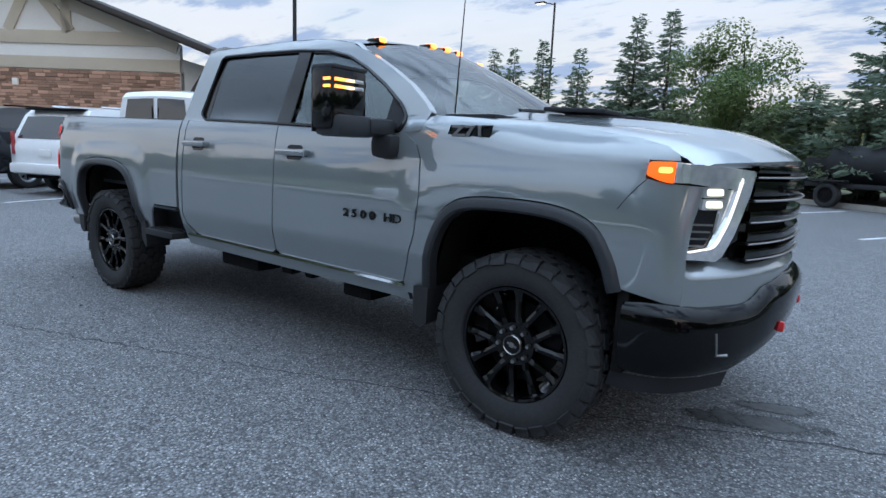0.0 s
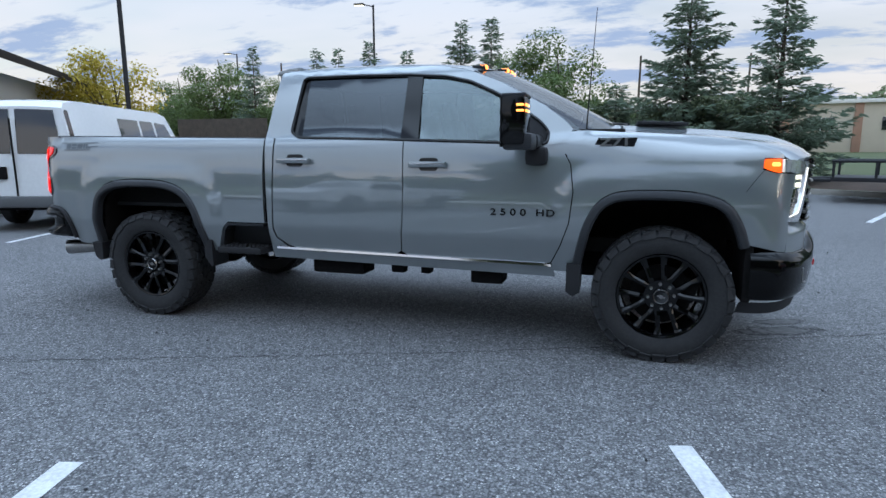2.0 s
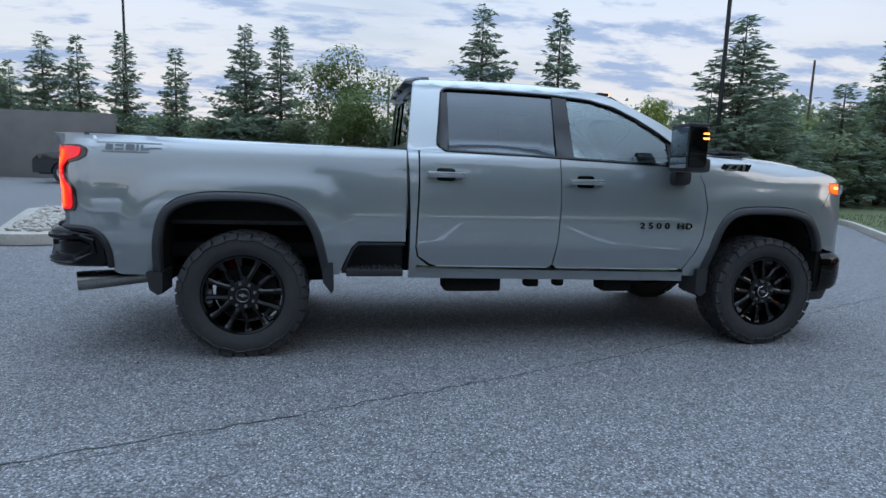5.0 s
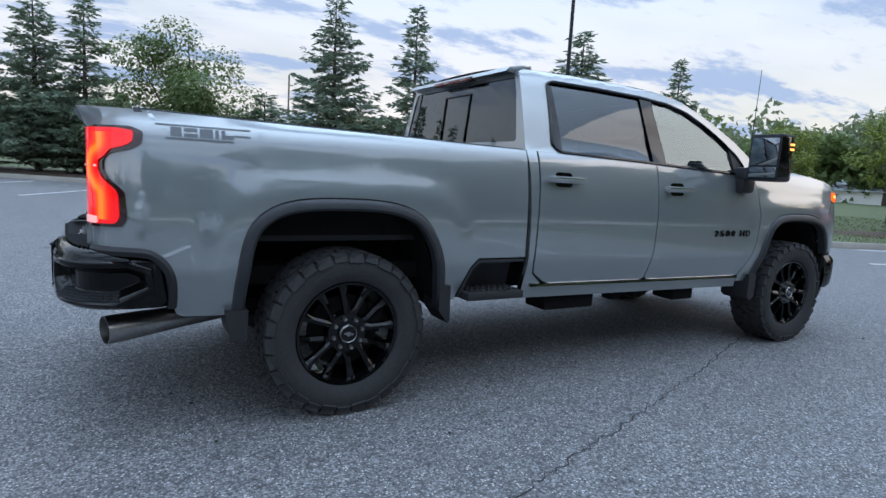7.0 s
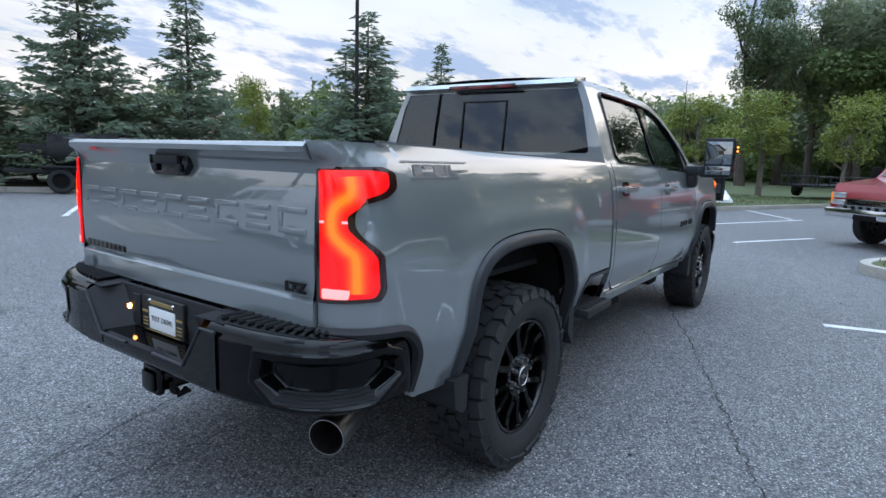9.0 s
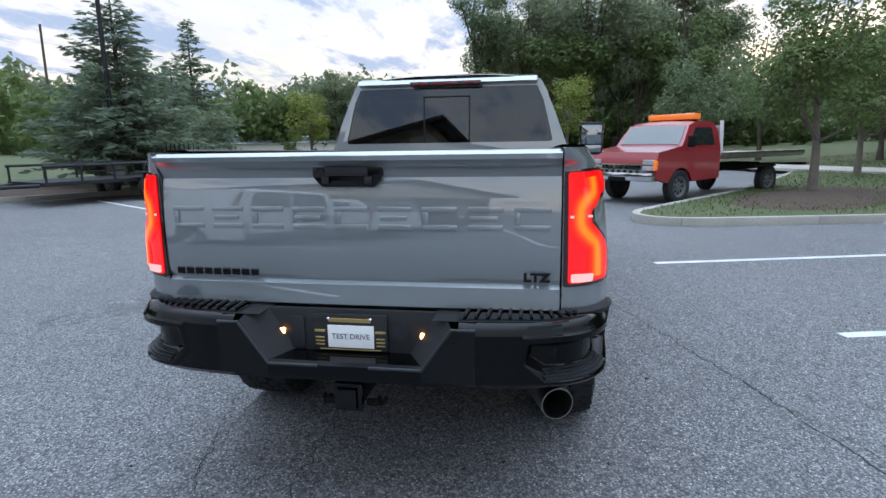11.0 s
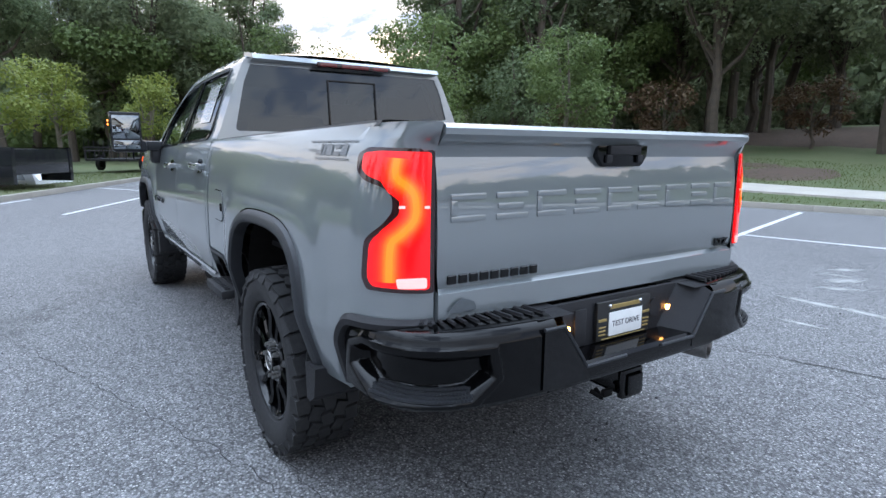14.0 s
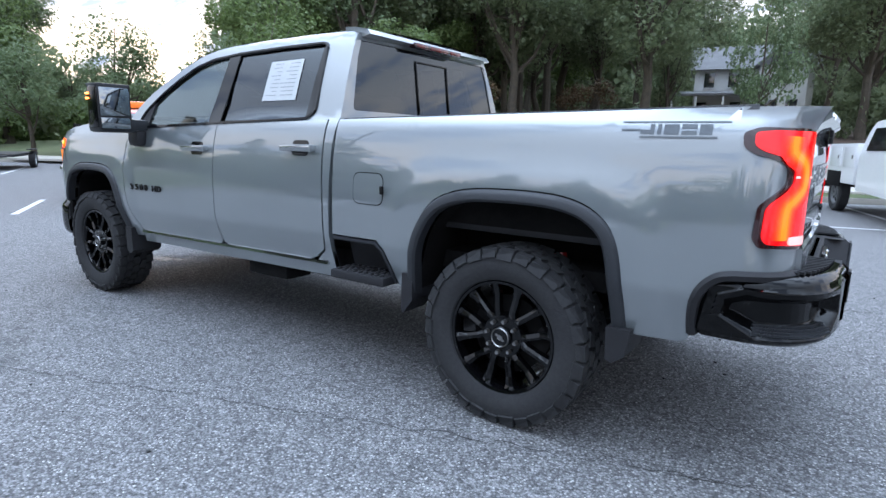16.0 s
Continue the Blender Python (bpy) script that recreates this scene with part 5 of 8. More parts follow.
box("side_box", (1.9, 0.74, 0.475), (0.4, 0.22, 0.10), M_DARK, truck, bevel=0.02)
for xc in AXLES:
    tube("axle", [(xc, -0.8, WHEEL_Z), (xc, 0.8, WHEEL_Z)], 0.06, M_DARK, truck)
    bm = bmesh.new()
    bmesh.ops.create_uvsphere(bm, u_segments=16, v_segments=10, radius=0.19, matrix=Matrix.Translation((xc, 0.05, WHEEL_Z + 0.02)))
    part("differential", bm, M_DARK, truck)
for s in (-1, 1):
    tube("leaf_spring", [(-0.75, s * 0.55, 0.60), (0, s * 0.55, 0.47), (0.70, s * 0.55, 0.62)], 0.035, M_DARK, truck)
    tube("shock_absorber", [(-0.18, s * 0.62, 0.40), (-0.10, s * 0.55, 0.80)], 0.035, M_REDHOOK, truck, "red shock absorber")

# cabin
dash = box("dashboard", (3.32, 0, 1.28), (0.42, 1.62, 0.36), M_SEATS, truck, bevel=0.06)
tube("steering_wheel", [(3.02 - 0.07 * math.sin(a), 0.42 + 0.19 * math.cos(a), 1.36 + 0.17 * math.sin(a)) for a in np.linspace(0, 2 * math.pi, 20)], 0.016, M_SEATS, truck)
for x in (2.55, 1.60):
    for y in (-0.42, 0.42):
        bm = bmesh.new()
        add_box(bm, (x, y, 1.05), (0.50, 0.52, 0.16), 0.05)
        add_box(bm, (x - 0.26, y, 1.36), (0.14, 0.50, 0.58), 0.05, Matrix.Rotation(radians(-10), 4, "Y"))
        add_box(bm, (x - 0.33, y, 1.72), (0.09, 0.26, 0.17), 0.035, Matrix.Rotation(radians(-10), 4, "Y"))
        part("cab_seat", bm, M_SEATS, truck, "black cab seat")
box("cabin_floor", (2.3, 0, 0.86), (2.3, 1.75, 0.06), M_DARK, truck)
box("headliner", (1.95, 0, 1.955), (1.45, 1.28, 0.015), M_SEATS, truck, bevel=0.004)
box("rear_view_mirror", (2.78, 0, 1.86), (0.03, 0.22, 0.06), M_PLASTIC, truck, bevel=0.02)
# papers on the left windows
g = cab_map(1)
# lies just outside the pane; the glass's dimming is in its colour
pap = panel("window_sticker", [(1.560, 1.590), (1.575, 1.845), (1.885, 1.842), (1.880, 1.590)], g, M_DIMMED_SHEET, truck, "white printed price sheet, greyed as if behind tinted glass", off=-0.007, rim=False, step=0.1)
bm = bmesh.new()
rnd = random.Random(3)
for k in range(9):
    z = 1.822 - k * 0.025
    for a0, a1 in ((1.60, 1.60 + rnd.uniform(0.07, 0.14)), (1.755, 1.755 + rnd.uniform(0.04, 0.11))):
        vs = [bm.verts.new(g(a, b, -0.0055)) for a, b in ((a0, z), (a1, z), (a1, z + 0.003), (a0, z + 0.003))]
        bm.faces.new(vs)
part("printed_text", bm, M_GREYINK, pap)
# fuel door on the left bed side
f = side_map(1)
fo = rounded([(0.735, 1.010), (0.955, 1.010), (0.955, 1.185), (0.735, 1.185)], 0.05, 5)
fi = rounded([(0.740, 1.015), (0.950, 1.015), (0.950, 1.180), (0.740, 1.180)], 0.047, 5)
fdoor = panel("fuel_door", fi, f, M_PAINT, truck, off=0.004, thick=0.006, step=0.1)
panel("fuel_door_gap", fo, f, M_DARK, fdoor, off=0.0012, rim=False, step=0.1)
box("fuel_door_dimple", (0.737, 1.000, 1.095), (0.024, 0.010, 0.044), M_DARK, fdoor, bevel=0.008)


# wheels
def wheel_parts(parent):
    """A black alloy wheel with an all-terrain tyre; the outer side faces -y."""
    R, w = WHEEL_R, 0.145
    tyre = part("tyre", lathe([(0.274, -0.105), (0.286, -0.128), (0.320, -0.143), (0.365, -0.146), (0.400, -0.138), (0.418, -0.118), (0.424, -0.06), (0.425, 0), (0.424, 0.06), (0.418, 0.118), (0.400, 0.138), (0.365, 0.146), (0.320, 0.143), (0.286, 0.128), (0.274, 0.105)], 64), M_RUBBER, parent, "knobbly black all-terrain tyre")
    bm = bmesh.new()
    n = 30
    for k in range(n):
        a = 2 * math.pi * k / n
        for row, (y, sy, sx, tw) in enumerate(((-0.112, 0.054, 0.074, 0.25), (-0.055, 0.048, 0.068, -0.5), (0.0, 0.048, 0.068, 0.5), (0.055, 0.048, 0.068, -0.5), (0.112, 0.054, 0.074, 0.25))):
            aa = a + (math.pi / n if row % 2 else 0)
            r = R - 0.009 - (0.006 if abs(y) > 0.1 else 0)
            m = Matrix.Rotation(-aa, 4, "Y") @ Matrix.Translation((r, y, 0)) @ Matrix.Rotation(tw * 0.6, 4, "X")
            add_box(bm, (0, 0, 0), (0.022, sy, sx), 0, m)
            bm.verts.ensure_lookup_table()
        for y in (-1, 1):
            m = Matrix.Rotation(-a, 4, "Y") @ Matrix.Translation((0.404, y * 0.137, 0)) @ Matrix.Rotation(y * radians(-24), 4, "Z")
            add_box(bm, (0, 0, 0), (0.030 if k % 2 else 0.046, 0.014, 0.068 if k % 2 else 0.076), 0, m)
    part("tread", bm, M_RUBBER, tyre, smooth=False)
    rim = part("rim", lathe([(0.262, -0.108), (0.268, -0.116), (0.262, -0.122), (0.250, -0.118), (0.243, -0.095), (0.235, -0.02), (0.230, 0.10), (0.262, 0.11)], 64), M_GLOSSBLACK, parent, "gloss black split-spoke alloy rim")
    rim.matrix_basis = Matrix.Diagonal((1.05, 1.0, 1.05, 1.0))
    bm = bmesh.new()
    for k in range(6):
        a = 2 * math.pi * k / 6
        out_v, side_v = Vector((math.cos(a), 0, math.sin(a))), Vector((-math.sin(a), 0, math.cos(a)))
        for d in (-1, 1):
            sec = []
            for r, off, w, dep in ((0.080, 0.036, 0.040, -0.096), (0.120, 0.040, 0.030, -0.106), (0.185, 0.050, 0.030, -0.100), (0.226, 0.060, 0.040, -0.106), (0.256, 0.068, 0.062, -0.119)):
                c = out_v * r + side_v * (d * off)
                sec.append([c + side_v * (w / 2) + Vector((0, dep + 0.045, 0)), c + side_v * (w / 2) + Vector((0, dep + 0.008, 0)), c + side_v * (d * 0.003) + Vector((0, dep, 0)), c - side_v * (w / 2) + Vector((0, dep + 0.008, 0)), c - side_v * (w / 2) + Vector((0, dep + 0.045, 0))])
            gv = [[bm.verts.new(v) for v in row] for row in sec]
            for u, v in zip(gv, gv[1:]):
                for i in range(5):
                    j = (i + 1) % 5
                    bm.faces.new((u[i], u[j], v[j], v[i]))
            bm.faces.new(gv[0][::-1]), bm.faces.new(gv[-1])
    bmesh.ops.recalc_face_normals(bm, faces=bm.faces[:])
    part("spokes", bm, M_GLOSSBLACK, rim, smooth=False)
    part("hub", lathe([(0.0, -0.122), (0.045, -0.122), (0.050, -0.116), (0.050, -0.100), (0.098, -0.098), (0.104, -0.085), (0.104, -0.02), (0.0, -0.02)], 40), M_GLOSSBLACK, rim)
    for k in range(8):
        bm = bmesh.new()
        a = 2 * math.pi * (k + 0.5) / 8
        bmesh.ops.create_cone(bm, cap_ends=True, segments=6, radius1=0.012, radius2=0.009, depth=0.03, matrix=Matrix.Translation((0.076 * math.cos(a), -0.108, 0.076 * math.sin(a))) @ Matrix.Rotation(math.pi / 2, 4, "X"))
        part("lug_nut", bm, M_SATIN, rim)
    part("cap_ring", lathe([(0.040, -0.1215), (0.043, -0.126), (0.046, -0.1215)], 32), M_SATIN, rim)
    prism("cap_mark", [(-0.026, -0.004), (-0.010, -0.004), (-0.008, -0.011), (0.010, -0.011), (0.008, -0.004), (0.024, -0.004), (0.026, 0.005), (0.010, 0.005), (0.010, 0.011), (-0.010, 0.011), (-0.010, 0.005), (-0.024, 0.005)], 0.003, Matrix.Translation((0, -0.122, 0)) @ Matrix.Rotation(math.pi / 2, 4, "X"), M_SATIN, rim)
    part("brake_disc", lathe([(0.06, -0.03), (0.185, -0.03), (0.185, -0.005), (0.06, -0.005)], 40), M_DARK, rim)
    box("brake_caliper", (0.15, -0.03, 0.08), (0.09, 0.05, 0.15), M_DARK, rim, bevel=0.015)


first = empty("wheel")
first.parent = truck
wheel_parts(first)
WY = HUB_Y - 0.122
first.matrix_basis = pose(0, -WY, WHEEL_Z, 0, 9, 0)
for x, s, turn in ((4.036, -1, 17), (0.0, 1, 33), (4.036, 1, 5)):
    c = copy_thing(first, pose(x, s * WY, WHEEL_Z, 0, turn, 0 if s < 0 else 180))


# ---- ground, kerbs, lawn ----
def ground_z(x, y):
    return 0.018 * min(max(y - 4.0, 0.0), 60.0)


def lawn_z(x, y):
    bank = 0.055 * min(max(-14.5 - y, 0.0), 24.0) + 0.035 * min(max(-16.0 - y + 0.3 * x, 0.0), 10.0) * min(max((x - 4.0) / 8.0, 0.0), 1.0)
    return ground_z(x, y) + 0.13 + bank + 0.08 * min(max(-30.0 - y, 0.0), 26.0)


def sheet(name, xs, ys, zf, mats):
    verts = [(x, y, zf(x, y)) for y in ys for x in xs]
    n = len(xs)
    faces = [(j * n + i, j * n + i + 1, (j + 1) * n + i + 1, (j + 1) * n + i) for j in range(len(ys) - 1) for i in range(n - 1)]
    return raw(name, verts, faces, mats, smooth=True)


def field(name, outline, zf, xs, ys, mats, parent=None, label=""):
    """A sheet of ground cut to an outline (x, y), lying at the heights zf."""
    bm = bmesh.new()
    vs = [bm.verts.new((a, b, 0)) for a, b in outline]
    for i in range(len(vs)):
        bm.edges.new((vs[i - 1], vs[i]))
    bmesh.ops.triangle_fill(bm, use_beauty=True, use_dissolve=False, edges=bm.edges[:], normal=(0, 0, 1))
    for ax, vals in ((0, xs), (1, ys)):
        for c in vals:
            co, no = [0, 0, 0], [0, 0, 0]
            co[ax], no[ax] = c, 1
            bmesh.ops.bisect_plane(bm, geom=bm.verts[:] + bm.edges[:] + bm.faces[:], dist=1e-5, plane_co=co, plane_no=no)
    for v in bm.verts:
        v.co.z = zf(v.co.x, v.co.y)
    return part(name, bm, mats, parent, label)


steps = [-1500, -600, -250, -120, -60, -40, -30, -20, -10, -5, 0, 4, 10, 15, 20, 30, 40, 64, 120, 250, 600, 1500]
tagged(sheet("ground", steps, steps, ground_z, M_ASPHALT), "worn grey asphalt of a parking lot", "ground", kind="structure")

KERB = [(-60, 50), (-30, 35), (-14, 26.2), (0, 18.3), (11.6, 11.75), (12.3, 11.15), (13.0, 10.75), (15.2, 9.75), (14.6, 8.6), (12.5, 5.5), (12.35, 4.9), (12.8, 4.45), (27, -2.2), (33, -5), (27, -13.3), (14, -6.4), (8.5, -2.55), (7.9, -2.45), (7.45, -2.8), (7.35, -3.4), (8.0, -6.6), (9.3, -11.7), (9.0, -12.0), (3.5, -13.6), (-2, -15.1), (-14, -19), (-60, -34)]
KERB = [KERB[0]] + rounded(KERB, [0] + [0.6] * (len(KERB) - 2) + [0], 4)[1:-1] + [KERB[-1]]
lawn = field("lawn", KERB + [(-60, -400), (400, -400), (400, 400), (-60, 400)], lawn_z, [-30, -15, -5, 0, 4, 6, 8, 10, 12, 15, 20, 30, 40, 70, 150], [-60, -44, -38, -32, -26, -23, -20, -18.5, -17, -15.7, -14.5, -10, -5, 0, 4, 10, 15, 20, 30, 45, 64], M_GRASS)
tagged(lawn, "rough mown grass round the parking lot", "lawn", kind="structure")


def kerb_run(line, width=0.16, top=0.145, length=2.4):
    """Kerb stones along a line, with open joints."""
    run = tagged(empty("kerb"), "weathered pale concrete kerb", "kerb", kind="structure")
    pts = [Vector(p) for p in line]
    seg, stones, cur, dist = [pts[0]], [], 0.0, 0.0
    for a, b in zip(pts, pts[1:]):
        d = (b - a).length
        t = 0.0
        while cur + (d - t) >= length:
            t += length - cur
            p = a.lerp(b, t / d)
            stones.append(seg + [p])
            seg, cur = [p], 0.0
        cur += d - t
        if (seg[-1] - b).length > 1e-3:
            seg.append(b)
    if len(seg) > 1:
        stones.append(seg)
    for st in stones:
        if max(abs(p.x) for p in st) > 36 or max(abs(p.y) for p in st) > 36:
            continue
        rows = []
        for i, p in enumerate(st):
            t = (st[min(i + 1, len(st) - 1)] - st[max(i - 1, 0)]).normalized()
            if i == 0:
                p = p + t * 0.004
            if i == len(st) - 1:
                p = p - t * 0.004
            nrm = Vector((-t.y, t.x))
            z = ground_z(p.x, p.y)
            rows.append([(p.x + nrm.x * o, p.y + nrm.y * o, z + h) for o, h in ((-width * 0.62, -0.03), (-width * 0.5, top - 0.03), (-width * 0.38, top), (width * 0.45, top + 0.004), (width * 0.5, top - 0.02), (width * 0.5, -0.03))])
        loft("kerb_stone", rows, M_CONCRETE, run, closed=True)
    # gutter strip at the foot
    rows = []
    for i, p in enumerate(pts):
        t = (pts[min(i + 1, len(pts) - 1)] - pts[max(i - 1, 0)]).normalized()
        nrm = Vector((-t.y, t.x))
        rows.append([(p.x + nrm.x * o, p.y + nrm.y * o, ground_z(p.x, p.y) + 0.006) for o in (-0.42, 0.0)])
    loft("gutter", rows, M_CONCRETE, run)


kerb_run(KERB[::-1])

# painted lines: start, end
LINES = [((4.07, -2.10), (6.25, -10.4)), ((1.45, -3.02), (4.0, -12.9)), ((-1.22, -3.95), (1.62, -12.9)), ((-3.9, -4.8), (-1.0, -14.6)), ((8.1, -6.65), (-2.5, -9.35)), ((-2.5, -9.35), (-14, -12.7)),
         ((8.15, 7.3), (10.3, 11.1)), ((11.1, 6.3), (13.2, 10.2)), ((5.3, 8.9), (7.6, 13.0)), ((2.5, 10.4), (4.9, 14.6)), ((-0.4, 12.0), (2.1, 16.2)), ((-3.2, 13.6), (-0.7, 17.8)), ((-6.0, 15.2), (-3.5, 19.4)),
         ((10.2, -0.40), (12.4, -1.65)), ((11.7, 1.75), (17.6, -1.15)), ((14.5, 3.3), (16.2, 2.45)), ((17.5, -0.9), (20.5, 0.75)), ((22, -4.0), (26.2, -6.2)),
         ((-5.2, 1.6), (-6.9, 6.6)), ((-8.0, 0.6), (-9.7, 5.6)), ((-10.9, -0.4), (-12.6, 4.6)), ((-13.8, -1.4), (-15.5, 3.6)), ((-6.5, -1.2), (-14.5, -0.2))]
for a, b in LINES:
    a, b = Vector(a), Vector(b)
    t = (b - a).normalized()
    nrm = Vector((-t.y, t.x)) * 0.055
    n = 12
    rnd = random.Random(int(a.x * 100))
    rows = []
    for i in range(n + 1):
        p = a.lerp(b, i / n)
        rows.append([(p.x + nrm.x * k * (1 + rnd.uniform(-0.06, 0.06)), p.y + nrm.y * k, ground_z(p.x, p.y) + 0.004) for k in (-1, 1)])
    tagged(loft("line_marking", rows, M_LINE, None), "worn white painted parking line on asphalt", "line marking", "parking lines", "structure")


def strip(name, pts, widths, mats, label, z=0.003, seed=1, wob=0.03, sub=8, cat="crack"):
    """An irregular flat mark on the asphalt along pts."""
    rnd = random.Random(seed)
    rows = []
    for (a, b), (wa, wb) in zip(zip(pts, pts[1:]), zip(widths, widths[1:])):
        a, b = Vector(a), Vector(b)
        t = (b - a).normalized()
        nrm = Vector((-t.y, t.x))
        for i in range(sub):
            k = i / sub
            p = a.lerp(b, k) + nrm * rnd.uniform(-wob, wob)
            w = (wa + (wb - wa) * k) * rnd.uniform(0.45, 1.3)
            rows.append([(p.x + nrm.x * w / 2, p.y + nrm.y * w / 2, ground_z(p.x, p.y) + z), (p.x - nrm.x * w / 2, p.y - nrm.y * w / 2, ground_z(p.x, p.y) + z)])
    return tagged(loft(name, rows, mats, None), label, cat, kind="structure")


strip("crack", [(-6, -4.2), (-0.95, -2.42), (0.40, -1.98), (1.30, -1.68), (2.35, -1.30), (3.80, -0.75), (5.15, -0.13), (9, 1.5)], [0.005, 0.010, 0.009, 0.011, 0.010, 0.012, 0.010, 0.006], M_CRACK, "long dark crack across the asphalt", seed=2, wob=0.02, sub=26)
strip("crack", [(-6, -0.9), (-1.70, 0.64), (-0.90, 0.93), (0.16, 1.26), (1.40, 1.72), (3.0, 2.3), (6, 3.6)], [0.003, 0.005, 0.005, 0.005, 0.004, 0.004, 0.003], M_CRACK, "dark crack in the asphalt", seed=5, wob=0.025, sub=20)
strip("crack", [(-2.2, 0.34), (-0.97, 0.387), (-0.47, 0.41), (0.3, 0.5)], [0.003, 0.006, 0.006, 0.003], M_CRACK, "short dark crack in the asphalt", seed=6, sub=14)
strip("crack", [(-2.0, 0.62), (-0.89, 0.95), (0.2, 1.02)], [0.003, 0.005, 0.003], M_CRACK, "short dark crack in the asphalt", seed=7, sub=14)
strip("crack", [(0.4, -2.0), (-0.44, -2.36), (-0.88, -2.40), (-1.9, -2.7)], [0.003, 0.004, 0.004, 0.002], M_CRACK, "short dark crack in the asphalt", seed=8, sub=12)


def stain(name, cx, cy, rx, ry, turn, mats, label, cat, z=0.003, n=24, rings=7):
    """A flat mark whose strength fades from 1 in the middle to 0 at its rim."""
    verts, power, faces = [(cx, cy, ground_z(cx, cy) + z)], [1.0], []
    for k in range(1, rings + 1):
        for i in range(n):
            a = 2 * math.pi * i / n
            x, y = rx * k / rings * math.cos(a), ry * k / rings * math.sin(a)
            X, Y = cx + x * math.cos(turn) - y * math.sin(turn), cy + x * math.sin(turn) + y * math.cos(turn)
            verts.append((X, Y, ground_z(X, Y) + z))
            power.append(1 - (k / rings) ** 2)
    for i in range(n):
        faces.append((0, 1 + i, 1 + (i + 1) % n))
        for k in range(rings - 1):
            b = 1 + k * n
            faces.append((b + i, b + n + i, b + n + (i + 1) % n, b + (i + 1) % n))
    ob = raw(name, verts, faces, mats)
    ob.data.attributes.new("strength", "FLOAT", "POINT").data.foreach_set("value", power)
    return tagged(ob, label, cat, kind="structure")


stain("dust_mark", 2.2, 2.75, 3.0, 0.55, radians(-33), M_DUST, "faint pale scuff on the asphalt", "scuff", 0.002)
stain("dust_mark", -1.2, 4.6, 2.2, 0.40, radians(-50), M_DUST, "faint pale scuff on the asphalt", "scuff", 0.0022)
for cx, cy, rx, ry, turn in ((0.40, -6.20, 0.30, 0.13, 60), (0.32, -5.76, 0.26, 0.11, 20), (0.13, -5.50, 0.36, 0.16, 70), (-0.01, -5.02, 0.30, 0.12, 40), (-0.15, -4.16, 0.44, 0.11, 2), (-0.56, -4.17, 0.36, 0.11, -8), (-0.40, -3.34, 0.26, 0.06, 5)):
    stain("chalk_smear", cx, cy, rx, ry, radians(turn), M_CHALK, "pale chalky smear on the asphalt", "smear", 0.0025 + 0.0002 * abs(cx))
stain("dust_mark", -3.2, -2.6, 2.4, 0.5, radians(18), M_DUST, "faint pale scuff on the asphalt", "scuff", 0.0024)
stain("wet_mark", 4.95, -0.03, 0.62, 0.20, radians(21), M_OIL, "dark damp spot on the asphalt", "stain")
stain("wet_mark", 5.05, 0.24, 0.42, 0.13, radians(24), M_OIL, "dark damp spot on the asphalt", "stain", 0.0034)
rnd = random.Random(14)
bm = bmesh.new()
for k in range(160):
    x, y = rnd.uniform(-4, 8), rnd.uniform(-6, 6)
    r = rnd.uniform(0.003, 0.008)
    add_box(bm, (x, y, ground_z(x, y) + r * 0.4), (r * 2, r * 1.4, r), 0, Matrix.Rotation(rnd.uniform(0, 3), 4, "Z"))
tagged(part("grit", bm, M_CRACK, None, smooth=False), "scattered dark grit and leaf bits on asphalt", "grit", kind="stuff")

# footpath beyond the lawn
strip_pts = [(-40, -20.5), (-10, -17.2), (0, -16.55), (4.5, -16.55), (8, -16.4), (11.2, -16.15), (14, -15.75), (16.4, -14.9), (18.8, -13.4), (24, -10.9), (34, -7.3), (46, -4)]
rows = []
for i, p in enumerate(strip_pts):
    t = (Vector(strip_pts[min(i + 1, len(strip_pts) - 1)]) - Vector(strip_pts[max(i - 1, 0)])).normalized()
    nrm = Vector((-t.y, t.x))
    rows.append([(p[0] + nrm.x * o, p[1] + nrm.y * o, lawn_z(p[0] + nrm.x * o, p[1] + nrm.y * o) + h) for o, h in ((-0.9, 0.0), (-0.88, 0.05), (0.88, 0.05), (0.9, 0.0))])
bm = bmesh.new()
gg = []
for a, b in zip(rows, rows[1:]):
    for i in range(6):
        gg.append([tuple(Vector(p).lerp(Vector(q), i / 6)) for p, q in zip(a, b)])
gg.append(rows[-1])
gg = [[(x, y, lawn_z(x, y) + (0.06 if 0 < i < 3 else -0.04)) for i, (x, y, z) in enumerate(r)] for r in gg]
bm.free()
tagged(loft("footpath", gg, M_CONCRETE, None), "pale concrete footpath across the grass", "footpath", kind="structure")


def blob(name, cx, cy, rx, ry, turn, mats, label, cat, dz=0.02, n=28, seed=0, dome=0.06):
    """A low uneven bed of mulch or stones."""
    rnd = random.Random(seed)
    bm = bmesh.new()
    rings = []
    rr = [rnd.uniform(0.86, 1.1) for _ in range(n)]
    for k, f in enumerate((1.0, 0.8, 0.5, 0.2)):
        ring = []
        for i in range(n):
            a = 2 * math.pi * i / n
            r = f * (rr[i] + rr[i - 1] + rr[(i + 1) % n]) / 3
            x, y = rx * r * math.cos(a), ry * r * math.sin(a)
            X, Y = cx + x * math.cos(turn) - y * math.sin(turn), cy + x * math.sin(turn) + y * math.cos(turn)
            ring.append(bm.verts.new((X, Y, lawn_z(X, Y) + (dz + dome * (1 - f)) * (0 if k == 0 else 1))))
        rings.append(ring)
    for a, b in zip(rings, rings[1:]):
        for i in range(n):
            bm.faces.new((a[i - 1], a[i], b[i], b[i - 1]))
    bm.faces.new(rings[-1])
    return tagged(part(name, bm, mats), label, cat, kind="structure")


